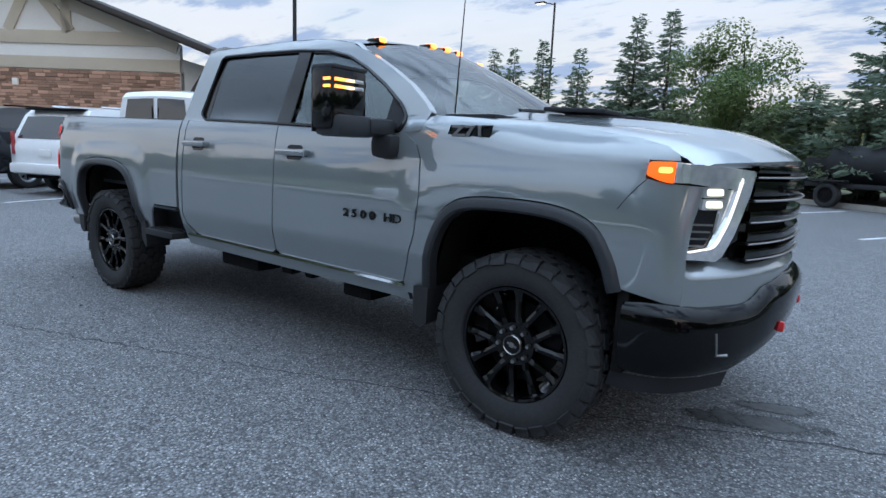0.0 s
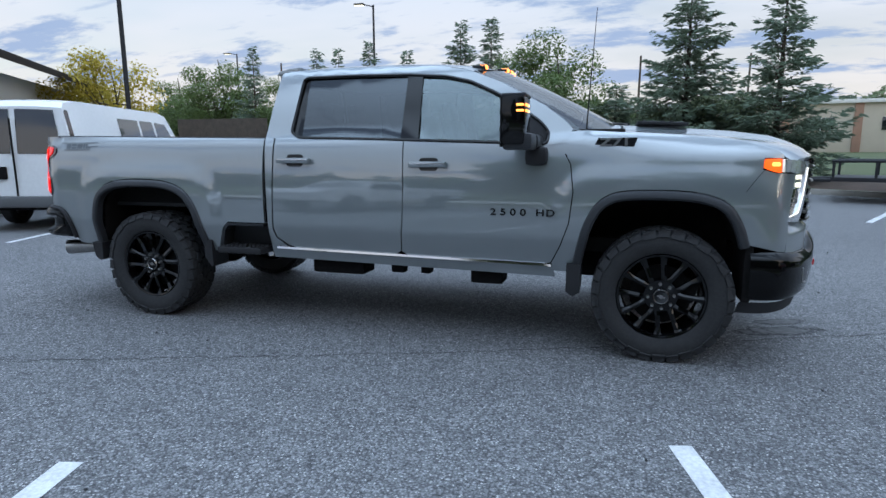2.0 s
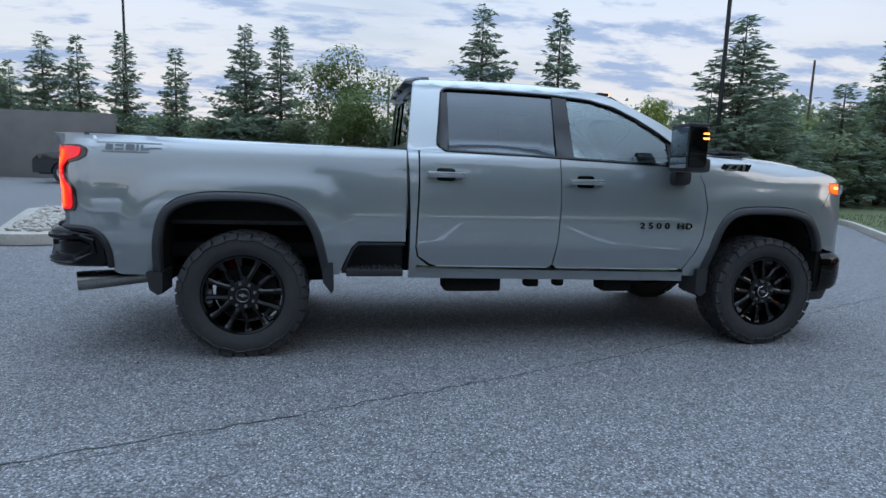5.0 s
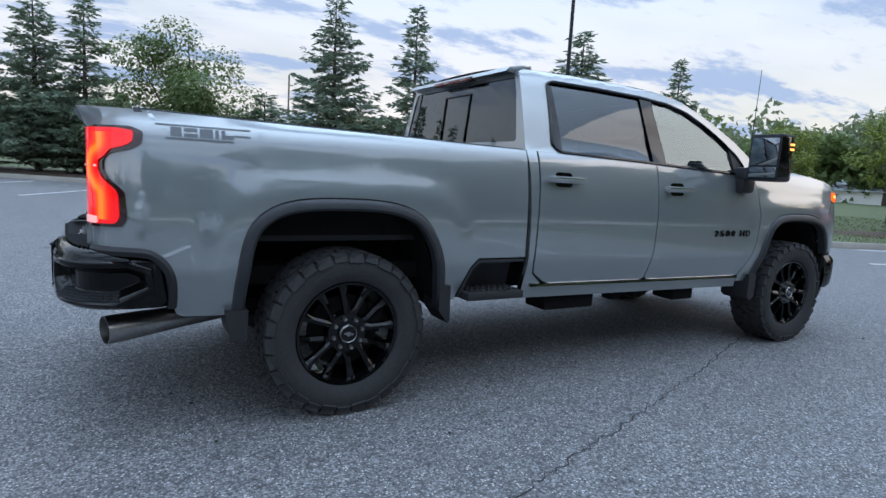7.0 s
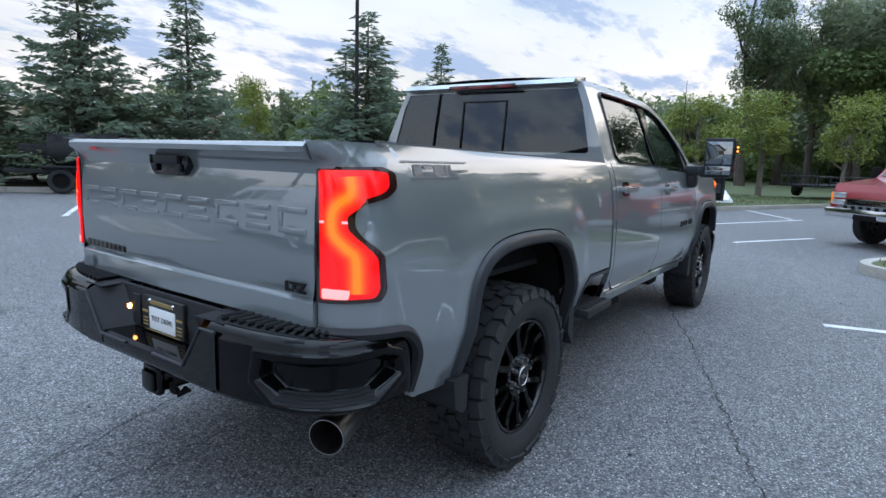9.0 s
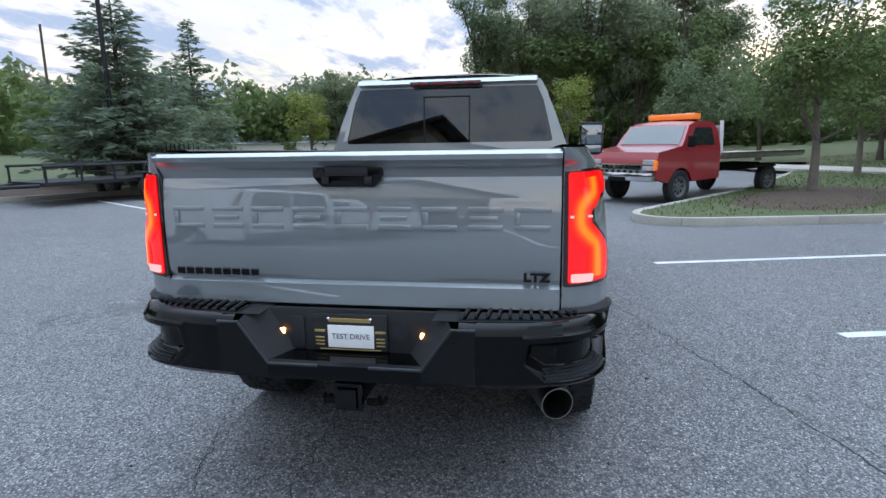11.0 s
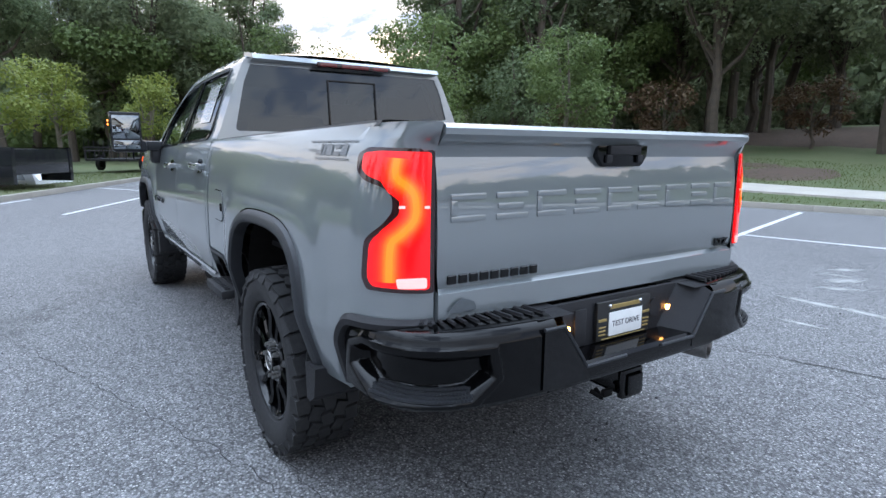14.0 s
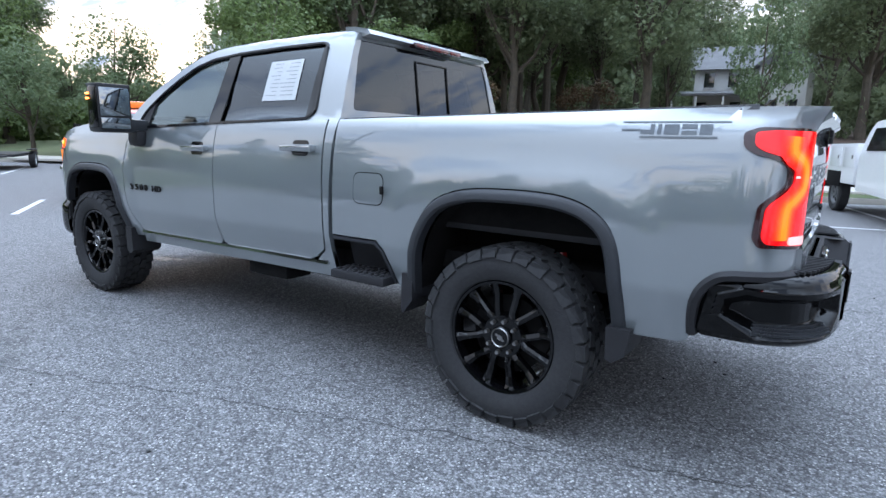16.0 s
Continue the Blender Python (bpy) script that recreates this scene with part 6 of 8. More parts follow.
blob("mulch_bed", 11.6, -7.2, 3.6, 1.5, radians(-38), M_MULCH, "brown mulch bed under the trees", "mulch bed", seed=3)
blob("mulch_bed", 13.2, -13.0, 2.4, 1.3, radians(-20), M_MULCH, "brown mulch bed under the trees", "mulch bed", seed=4)
blob("mulch_bed", 19.6, 4.6, 2.6, 1.2, radians(-25), M_MULCH, "brown mulch bed on the grass", "mulch bed", seed=6)
blob("mulch_bed", 14.5, -20.6, 6.0, 1.6, radians(28), M_MULCH, "bare brown slope under the trees", "bare soil", seed=7)
blob("mulch_bed", 8.2, -21.0, 1.8, 2.4, 0.2, M_MULCH, "brown mulch bed round a thin tree on the slope", "mulch bed", seed=8)
blob("leaf_litter", 8.0, -41.0, 24.0, 8.5, 0.0, M_MULCH, "brown leaf litter on the slope under the wood", "leaf litter", dz=0.10, seed=9, n=60)
rows = []
for i in range(26):
    t = i / 25
    x, y = 12.2 - 40 * 0.87 * t, 12.9 + 40 * 0.5 * t
    rows.append([(x + 0.49 * o, y + 0.87 * o, lawn_z(x + 0.49 * o, y + 0.87 * o) + h) for o, h in ((-1.0, 0.002), (-0.4, 0.05), (1.5, 0.06), (3.2, 0.002))])
tagged(loft("mulch_bed", rows, M_MULCH, None), "brown mulch strip under the row of conifers", "mulch bed", kind="structure")

# stony island beside the van
isl = tagged(empty("stone_island"), "kerbed traffic island filled with pale stones", "traffic island", kind="structure")
HX, HY = Vector((-0.33, 0.944)), Vector((0.944, 0.33))
ic = Vector((-4.55, 6.9))
out = rounded([tuple(ic + HX * a + HY * b) for a, b in ((-2.5, -0.75), (-2.5, 0.75), (3.2, 0.9), (3.2, -0.9))], 0.6, 6)
prism("island_kerb", out, 0.17, Matrix.Translation((0, 0, 0.02)), M_CONCRETE, isl, bevel=0.03)
rnd = random.Random(8)
bm = bmesh.new()
for k in range(420):
    a, b = rnd.uniform(-2.2, 2.9), rnd.uniform(-0.58, 0.58)
    p = ic + HX * a + HY * b
    r = rnd.uniform(0.03, 0.075)
    bmesh.ops.create_icosphere(bm, subdivisions=1, radius=r, matrix=Matrix.Translation((p.x, p.y, 0.20 + rnd.uniform(0, 0.03))) @ Matrix.Diagonal((1, rnd.uniform(0.6, 1), rnd.uniform(0.5, 0.8), 1)))
st = part("island_stones", bm, M_CONCRETE, isl)
st["kind"] = "stuff"


# ---- vehicles ----
M_CARGLASS = surf("car_glass", (0.012, 0.014, 0.017), (0.02, 0.022, 0.026), rough=0.05, coat=1.0, spec=0.7, big=1, fine=4)
M_ALLOY = surf("alloy", (0.45, 0.46, 0.47), (0.3, 0.31, 0.32), rough=0.35, metal=0.8)
M_GREYPLASTIC = surf("grey_plastic", (0.11, 0.115, 0.12), rough=0.5)
M_REDLENS = surf("red_lens_off", (0.35, 0.02, 0.03), rough=0.15, coat=1.0)
M_ORANGE = surf("beacon_orange", (0.85, 0.20, 0.03), (0.75, 0.16, 0.02), rough=0.25, coat=0.8, emit=(1.0, 0.25, 0.04), emit_strength=0.15)


def simple_wheel(parent, x, y, r, out, rim_mat):
    w = empty("wheel", pose(x, y, r, 0, 0, 0 if out < 0 else 180))
    w.parent = parent
    part("tyre", lathe([(r * 0.62, -0.09), (r * 0.72, -0.11), (r * 0.93, -0.105), (r, -0.08), (r, 0.08), (r * 0.93, 0.105), (r * 0.62, 0.10)], 32), M_RUBBER, w)
    part("rim", lathe([(0.0, -0.075), (r * 0.16, -0.078), (r * 0.2, -0.06), (r * 0.5, -0.05), (r * 0.56, -0.085), (r * 0.63, -0.095), (r * 0.63, 0.09)], 32), rim_mat, w)
    for k in range(8):
        a = 2 * math.pi * k / 8
        box("rim_slot", (r * 0.38 * math.cos(a), -0.052, r * 0.38 * math.sin(a)), (r * 0.18, 0.012, r * 0.10), M_DARK, w, bevel=0.0, m=Matrix.Rotation(-a, 4, "Y"))


def car(name, label, cat, m, paint, W, top, belt_z, roof_z, inset, wheels, R, windows=(), panes=(), rim_mat=None, low=0.32):
    """A road vehicle: top is its outline (x, z) from the rear's foot over the roof to the front's foot, x forwards."""
    ob = tagged(empty(name, m), label, cat)

    def hw(z):
        y = W / 2 - 0.03 * smooth(0.7, 0.25, z)
        return y - inset * max(0.0, (z - belt_z) / (roof_z - belt_z)) ** 1.1

    bottom = []
    for wx in sorted(wheels, reverse=True):
        for k in range(9):
            a = math.pi * k / 8
            bottom.append((wx + (R + 0.06) * math.cos(a), max(low, R * 0.98 + (R + 0.06) * math.sin(a))))
    outline = list(top) + bottom
    for s in (-1, 1):
        fm = lambda a, z, off, s=s: (a, s * (hw(z) + off), z)
        panel("body_side", outline, fm, paint, ob, thick=0.12, step=0.22)
        for wn, (poly, mt) in enumerate(windows):
            panel("side_window" if mt is M_CARGLASS else "side_trim", rounded(poly, 0.03, 2), fm, mt, ob, off=0.006, thick=0.012, step=0.3)
        for wx in wheels:
            simple_wheel(ob, wx, s * (W / 2 - 0.115), R, s, rim_mat or M_ALLOY)
    rows = []
    for (xa, za), (xb, zb) in zip(top, top[1:]):
        for k in range(3):
            x, z = xa + (xb - xa) * k / 3, za + (zb - za) * k / 3
            rows.append([(x, hw(z) * u, z + 0.035 * (1 - u * u) * smooth(belt_z - 0.2, roof_z, z)) for u in np.linspace(-1, 1, 9)])
    x, z = top[-1]
    rows.append([(x, hw(z) * u, z) for u in np.linspace(-1, 1, 9)])
    loft("body_skin", rows, paint, ob)
    for i, f0, f1, u0, u1, mt, nm in panes:
        (xa, za), (xb, zb) = top[i], top[i + 1]
        nx, nz = -(zb - za), (xb - xa)
        ln = math.hypot(nx, nz)
        nx, nz = nx / ln, nz / ln
        rr = []
        for k in range(7):
            f = f0 + (f1 - f0) * k / 6
            x, z = xa + (xb - xa) * f, za + (zb - za) * f
            rr.append([(x + nx * 0.012, hw(z) * u, z + nz * 0.012 + 0.035 * (1 - u * u) * smooth(belt_z - 0.2, roof_z, z)) for u in np.linspace(u0, u1, 9)])
        loft(nm, rr, mt, ob)
    box("floor_pan", ((top[0][0] + top[-1][0]) / 2, 0, low + 0.12), (abs(top[-1][0] - top[0][0]) - 0.2, W - 0.5, 0.16), M_DARK, ob)
    return ob


def place(x, y, hx, hy, z=None):
    return pose(x, y, ground_z(x, y) if z is None else z, 0, 0, math.degrees(math.atan2(hy, hx)))


G = M_CARGLASS
# white van: rear middle stands at its origin
vr = Vector((-5.35, 3.0)) + Vector((-0.944, -0.33)) * 1.0
van = car("cargo_van", "white full-size cargo van with tinted windows", "van", place(vr.x, vr.y, -0.33, 0.944), M_WHITE, 2.0,
          [(0.0, 0.45), (0.02, 1.15), (0.10, 2.13), (0.20, 2.23), (0.6, 2.28), (3.9, 2.28), (4.25, 2.21), (4.80, 1.45), (5.45, 1.22), (5.62, 1.0), (5.65, 0.45)], 1.25, 2.28, 0.19, (1.25, 4.70), 0.37,
          [([(1.9, 1.45), (1.9, 2.05), (2.75, 2.05), (2.75, 1.45)], G), ([(2.85, 1.45), (2.85, 2.05), (3.45, 2.05), (3.50, 1.45)], G), ([(3.60, 1.38), (3.56, 2.05), (4.10, 2.02), (4.58, 1.38)], G), ([(0.1, 1.30), (0.13, 2.10), (0.24, 2.10), (0.22, 1.30)], M_TAILDARK), ([(0.09, 1.28), (0.12, 1.52), (0.24, 1.52), (0.22, 1.28)], M_REDLENS)],
          [(1, 0.20, 0.95, -0.82, -0.06, G, "rear_door_window"), (1, 0.20, 0.95, 0.06, 0.82, G, "rear_door_window"), (7, 0.08, 0.95, -0.88, 0.88, G, "windscreen"), (7, 0, 0.02, -0.9, 0.9, M_DARK, "wiper_line")])
box("rear_bumper", (-0.05, 0, 0.52), (0.14, 1.9, 0.20), M_GREYPLASTIC, van, bevel=0.04)
box("number_plate", (-0.012, 0.45, 1.02), (0.03, 0.62, 0.22), M_DARK, van, "dark plate recess")
box("door_seam", (-0.004, 0, 1.25), (0.03, 0.02, 1.4), M_DARK, van, bevel=0.002)
for s in (-1, 1):
    box("door_mirror", (4.35, s * 1.12, 1.42), (0.10, 0.16, 0.26), M_GREYPLASTIC, van, bevel=0.04)
    box("door_handle", (3.65, s * 1.005, 1.22), (0.05, 0.03, 0.16), M_GREYPLASTIC, van)
    box("door_handle", (3.05, s * 1.005, 1.22), (0.05, 0.03, 0.16), M_GREYPLASTIC, van)

SUV_TOP = [(0.0, 0.45), (-0.02, 1.05), (0.28, 1.72), (0.42, 1.86), (0.9, 1.93), (2.8, 1.93), (3.25, 1.84), (3.95, 1.30), (5.0, 1.16), (5.25, 0.95), (5.28, 0.42)]
SUV_WIN = [([(0.40, 1.22), (0.55, 1.72), (1.15, 1.78), (1.15, 1.22)], G), ([(1.25, 1.22), (1.25, 1.80), (2.20, 1.80), (2.22, 1.22)], G), ([(2.32, 1.22), (2.32, 1.80), (3.05, 1.76), (3.62, 1.24)], G)]
SUV_PANES = [(1, 0.25, 0.95, -0.86, 0.86, G, "rear_window"), (6, 0.06, 0.94, -0.88, 0.88, G, "windscreen")]
suvs = []
for k, (paint, lab) in enumerate(((M_WHITE, "large white sport utility vehicle with roof rails"), (M_DARKCAR, "large dark sport utility vehicle"))):
    c = vr + Vector((-0.944, -0.33)) * (2.95 * (k + 1)) + Vector((-0.33, 0.944)) * 0.05
    suv = car("suv", lab, "car", place(c.x, c.y, -0.33, 0.944), paint, 2.04, SUV_TOP, 1.15, 1.93, 0.17, (1.05, 4.10), 0.40, SUV_WIN, SUV_PANES)
    for s in (-1, 1):
        box("tail_lamp", (-0.01, s * 0.93, 1.12), (0.05, 0.09, 0.50), M_REDLENS, suv, bevel=0.02)
        tube("roof_rail", [(0.8, s * 0.72, 1.97), (1.6, s * 0.72, 1.99), (2.8, s * 0.72, 1.97)], 0.018, M_CHROME if k == 0 else M_DARK, suv)
    box("spoiler", (0.32, 0, 1.87), (0.26, 1.5, 0.05), M_DARK if k == 0 else paint, suv, bevel=0.02)
    box("rear_bumper", (-0.05, 0, 0.58), (0.14, 1.95, 0.22), paint, suv, bevel=0.05)
    box("number_plate", (-0.045, 0, 0.92), (0.02, 0.34, 0.16), M_PAPER, suv)
# dark vehicle far behind the bed
far = car("suv", "dark sport utility vehicle with roof racks", "car", place(-6.2, 21.0, -1, 0.1), M_DARKCAR, 2.0, SUV_TOP, 1.15, 1.93, 0.17, (1.05, 4.10), 0.42, SUV_WIN, SUV_PANES)
for s in (-1, 1):
    tube("roof_rail", [(0.8, s * 0.72, 1.97), (1.8, s * 0.72, 2.05), (2.8, s * 0.72, 1.97)], 0.03, M_DARK, far)

# red recovery truck, its beacon bar over (12.5, -3.98)
th_ = Vector((-0.68, 0.733))
rear = Vector((12.5, -3.98)) - th_ * 3.1
tow = car("recovery_truck", "red recovery truck with an orange beacon bar and flat bed", "truck", place(rear.x, rear.y, th_.x, th_.y), M_REDCAR, 1.98,
          [(2.55, 0.55), (2.55, 1.15), (2.58, 1.72), (2.70, 1.90), (2.9, 1.93), (3.45, 1.92), (3.70, 1.84), (4.08, 1.36), (4.95, 1.22), (5.02, 1.05), (5.05, 0.62)], 1.28, 1.93, 0.15, (4.1,), 0.40,
          [([(2.80, 1.36), (2.82, 1.78), (3.48, 1.78), (3.86, 1.36)], G)], [(6, 0.08, 0.95, -0.9, 0.9, G, "windscreen"), (9, 0.25, 0.95, -0.62, 0.62, M_CHROME, "grille"), (9, 0.30, 0.55, -0.58, 0.58, M_DARK, "grille_gap"), (9, 0.66, 0.88, -0.58, 0.58, M_DARK, "grille_gap")], M_GREYPLASTIC, low=0.5)
for s in (-1, 1):
    box("headlamp", (5.035, s * 0.78, 1.00), (0.04, 0.30, 0.11), M_LENS, tow, bevel=0.01)
    box("headlamp", (5.045, s * 0.78, 0.86), (0.04, 0.30, 0.10), M_LENS, tow, bevel=0.01)
    box("corner_lamp", (5.00, s * 0.955, 0.93), (0.10, 0.07, 0.24), M_ORANGE, tow, bevel=0.015)
    box("door_mirror", (3.95, s * 1.12, 1.45), (0.08, 0.18, 0.26), M_DARK, tow, bevel=0.03)
    box("rear_fender", (0.55, s * 0.95, 0.78), (1.0, 0.28, 0.08), M_DARK, tow, bevel=0.03)
    simple_wheel(tow, 0.15, s * 0.88, 0.40, s, M_GREYPLASTIC)
    box("bed_side_rail", (0.55, s * 1.05, 1.10), (4.0, 0.08, 0.14), M_SATIN, tow, bevel=0.02)
bp = box("front_bumper", (5.10, 0, 0.66), (0.16, 1.98, 0.20), M_CHROME, tow, bevel=0.05)
box("bumper_slot", (5.185, 0, 0.60), (0.02, 0.50, 0.10), M_DARK, bp)
box("valance", (5.06, 0, 0.78), (0.10, 1.5, 0.07), M_GREYPLASTIC, tow)
for k in range(7):
    box("valance_slot", (5.115, -0.54 + k * 0.18, 0.78), (0.01, 0.09, 0.05), M_DARK, tow, bevel=0.004)
box("flat_bed", (0.55, 0, 1.06), (4.0, 2.1, 0.12), M_SATIN, tow, bevel=0.02)
box("headboard", (2.42, 0, 1.45), (0.06, 1.9, 0.75), M_SATIN, tow, bevel=0.02)
for s in (-1, 1):
    tube("headboard_post", [(2.42, s * 0.92, 1.1), (2.46, s * 0.92, 1.95)], 0.045, M_PAPER, tow)
bb = box("beacon_bar", (3.1, 0, 2.06), (0.28, 1.35, 0.15), M_ORANGE, tow, "orange beacon light bar", 0.04)
box("beacon_mount", (3.1, 0, 1.965), (0.22, 1.2, 0.05), M_DARK, tow)
box("chassis", (2.0, 0, 0.75), (4.6, 0.9, 0.18), M_DARK, tow)

# white service pickup by the far kerb
wr = Vector((-1.66, -14.0))
wt = car("service_truck", "white service pickup with tool lockers", "truck", place(wr.x, wr.y, -0.28, 0.96), M_WHITE, 2.0,
         [(2.55, 0.55), (2.55, 1.2), (2.62, 1.75), (2.75, 1.92), (3.0, 1.95), (3.8, 1.94), (4.05, 1.86), (4.5, 1.38), (5.6, 1.25), (5.75, 1.05), (5.78, 0.6)], 1.3, 1.95, 0.16, (4.75,), 0.42,
         [([(2.85, 1.36), (2.88, 1.80), (3.85, 1.80), (4.28, 1.36)], G)], [(6, 0.08, 0.95, -0.9, 0.9, G, "windscreen"), (1, 0.2, 0.9, -0.8, 0.8, G, "rear_window")], M_GREYPLASTIC, low=0.5)
for s in (-1, 1):
    lk = box("tool_locker", (1.25, s * 0.86, 1.08), (2.45, 0.34, 0.85), M_WHITE, wt, "white side tool locker", 0.03)
    box("locker_arch", (1.20, s * 1.03, 0.74), (0.95, 0.02, 0.34), M_DARK, lk)
    for x in (0.35, 1.2, 2.1):
        box("locker_door", (x, s * 1.035, 1.22), (0.70, 0.02, 0.42), M_WHITE, lk, bevel=0.008)
        box("locker_latch", (x + 0.2, s * 1.05, 1.22), (0.05, 0.02, 0.08), M_SATIN, lk, bevel=0.004)
    simple_wheel(wt, 1.20, s * 0.88, 0.42, s, M_GREYPLASTIC)
box("load_bed", (1.25, 0, 0.75), (2.45, 1.5, 0.25), M_WHITE, wt)
box("rear_bumper", (-0.05, 0, 0.55), (0.18, 1.9, 0.14), M_DARK, wt)

# loose pickup beds and covers on the grass
lz = lambda x, y: lawn_z(x, y)
bx, by = 20.25, 4.1
bed = tagged(empty("pickup_bed", place(bx, by, -0.61, -0.79, lz(bx, by)) @ Matrix.Scale(1.2, 4)), "loose black pickup bed standing on the grass", "pickup bed")
for s in (-1, 1):
    prof_ = [(0, 0.30), (0.0, 1.0), (2.1, 1.03), (2.1, 0.15), (1.25, 0.15)] + [(0.85 + 0.42 * math.cos(a), 0.15 + 0.42 * math.sin(a)) for a in np.linspace(0, math.pi, 9)] + [(0.40, 0.20)]
    panel("bed_wall", prof_, lambda a, z, off, s=s: (a, s * (0.98 + 0.03 * math.sin(min(max(z, 0), 1.05) * 3) + off), z), M_DARKCAR, bed, thick=0.10, step=0.2)
    box("tail_lamp", (-0.012, s * 0.93, 0.78), (0.05, 0.10, 0.32), M_REDLENS, bed, bevel=0.02)
box("tail_panel", (0.02, 0, 0.68), (0.06, 1.8, 0.62), M_DARKCAR, bed, bevel=0.02)
box("bed_floor", (1.05, 0, 0.45), (2.05, 1.8, 0.06), M_DARKCAR, bed)
box("front_panel", (2.06, 0, 0.68), (0.05, 1.8, 0.62), M_DARKCAR, bed, bevel=0.02)


def topper(x, y, hx, hy, paint, glass, label):
    ob = tagged(empty("truck_cap", place(x, y, hx, hy, lz(x, y))), label, "truck cap")
    rows = []
    for t, z, ins, sl in ((0, 0.02, 0, 0), (0, 0.12, 0.0, 0.02), (1, 0.52, 0.16, 0.30), (1, 0.60, 0.22, 0.36), (1, 0.62, 0.35, 0.5)):
        rows.append([(0 + sl, -0.85 + ins, z), (2.0 - ins * 0.7, -0.85 + ins, z), (2.0 - ins * 0.7, 0.85 - ins, z), (0 + sl, 0.85 - ins, z)])
    loft("cap_shell", rows, paint, ob, closed=True)
    for s in (-1, 1):
        loft("cap_window", [[(0.35 + 0.25 * k, s * (0.855 - 0.15 * k + 0.004), 0.16 + 0.34 * k), (1.75 - 0.06 * k, s * (0.855 - 0.15 * k + 0.004), 0.16 + 0.34 * k)] for k in (0, 0.5, 1)], glass, ob)
    loft("cap_window", [[(0.03 + 0.28 * k - 0.012, -0.70 + 0.1 * k, 0.15 + 0.35 * k), (0.03 + 0.28 * k - 0.012, 0.70 - 0.1 * k, 0.15 + 0.35 * k)] for k in (0, 0.5, 1)], glass, ob)


topper(17.2, 7.6, 0.35, -0.94, M_DARKCAR, G, "dark pickup cap with white edges lying on the grass")
topper(21.2, 1.9, 0.61, 0.79, M_WHITE, M_LENS, "white pickup cap with pale windows on the grass")

# black smoker trailer and flat utility trailers
sx, sy = 5.2, 15.9
smk = tagged(empty("smoker_trailer", place(sx, sy, 0.87, -0.49)), "black barrel smoker on a two-wheeled trailer", "trailer")
bm = bmesh.new()
bmesh.ops.create_cone(bm, cap_ends=True, segments=28, radius1=0.52, radius2=0.52, depth=1.9, matrix=Matrix.Translation((0.2, 0, 1.15)) @ Matrix.Rotation(math.pi / 2, 4, "Y"))
part("barrel", bm, M_PLASTIC, smk)
box("firebox", (-1.05, 0, 0.95), (0.7, 0.9, 0.75), M_PLASTIC, smk, bevel=0.03)
box("deck", (0, 0, 0.60), (3.4, 1.5, 0.12), M_PLASTIC, smk, bevel=0.02)
for x in (-0.2, 0.5):
    tube("chimney", [(x, 0, 1.6), (x, 0, 2.0)], 0.05, M_CHROME, smk)
for s in (-1, 1):
    simple_wheel(smk, -0.4, s * 0.85, 0.33, s, M_DARK)
    box("mudguard", (-0.4, s * 0.88, 0.72), (0.95, 0.25, 0.05), M_PLASTIC, smk, bevel=0.02)
tube("drawbar", [(1.7, 0, 0.55), (2.6, 0, 0.50)], 0.05, M_PLASTIC, smk)
tube("jack_post", [(2.5, 0, 0.02), (2.5, 0, 0.95)], 0.035, M_SATIN, smk)


def flat_trailer(x, y, hx, hy, label, z=None, rails=True):
    ob = tagged(empty("utility_trailer", place(x, y, hx, hy, z)), label, "trailer")
    box("deck", (0, 0, 0.55), (4.2, 1.9, 0.10), M_PLASTIC, ob, bevel=0.01)
    for s in (-1, 1):
        simple_wheel(ob, -0.5, s * 1.05, 0.33, s, M_ALLOY)
        box("mudguard", (-0.5, s * 1.05, 0.73), (0.95, 0.24, 0.05), M_PLASTIC, ob, bevel=0.02)
        if rails:
            tube("top_rail", [(-2.1, s * 0.93, 0.98), (2.1, s * 0.93, 0.98)], 0.035, M_PLASTIC, ob)
            for k in range(6):
                tube("stake", [(-2.05 + 0.82 * k, s * 0.93, 0.58), (-2.05 + 0.82 * k, s * 0.93, 0.98)], 0.03, M_PLASTIC, ob)
    if rails:
        gt = box("ramp_frame", (-2.2, 0, 1.15), (0.05, 1.9, 0.06), M_PLASTIC, ob)
        for k in range(9):
            tube("ramp_bar", [(-2.2, -0.9 + 0.225 * k, 0.55), (-2.2, -0.9 + 0.225 * k, 1.5)], 0.018, M_PLASTIC, ob, n=5)
    tube("drawbar", [(2.1, 0.7, 0.52), (3.3, 0, 0.50)], 0.045, M_PLASTIC, ob)
    tube("drawbar", [(2.1, -0.7, 0.52), (3.3, 0, 0.50)], 0.045, M_PLASTIC, ob)
    jk = tube("jack_post", [(3.1, 0.06, 0.06), (3.1, 0.06, 0.95)], 0.035, M_SATIN, ob)
    box("jack_foot", (3.1, 0.06, 0.03), (0.2, 0.2, 0.06), M_SATIN, ob, bevel=0.005)
    return ob


flat_trailer(10.9, 11.1, -0.93, 0.36, "black utility trailer with mesh ramp and rails")
flat_trailer(26.0, -5.2, -0.87, 0.49, "low black car trailer standing on the lot", rails=False)
flat_trailer(31.5, -1.2, 0.87, -0.49, "black utility trailer on the grass", z=0.2)

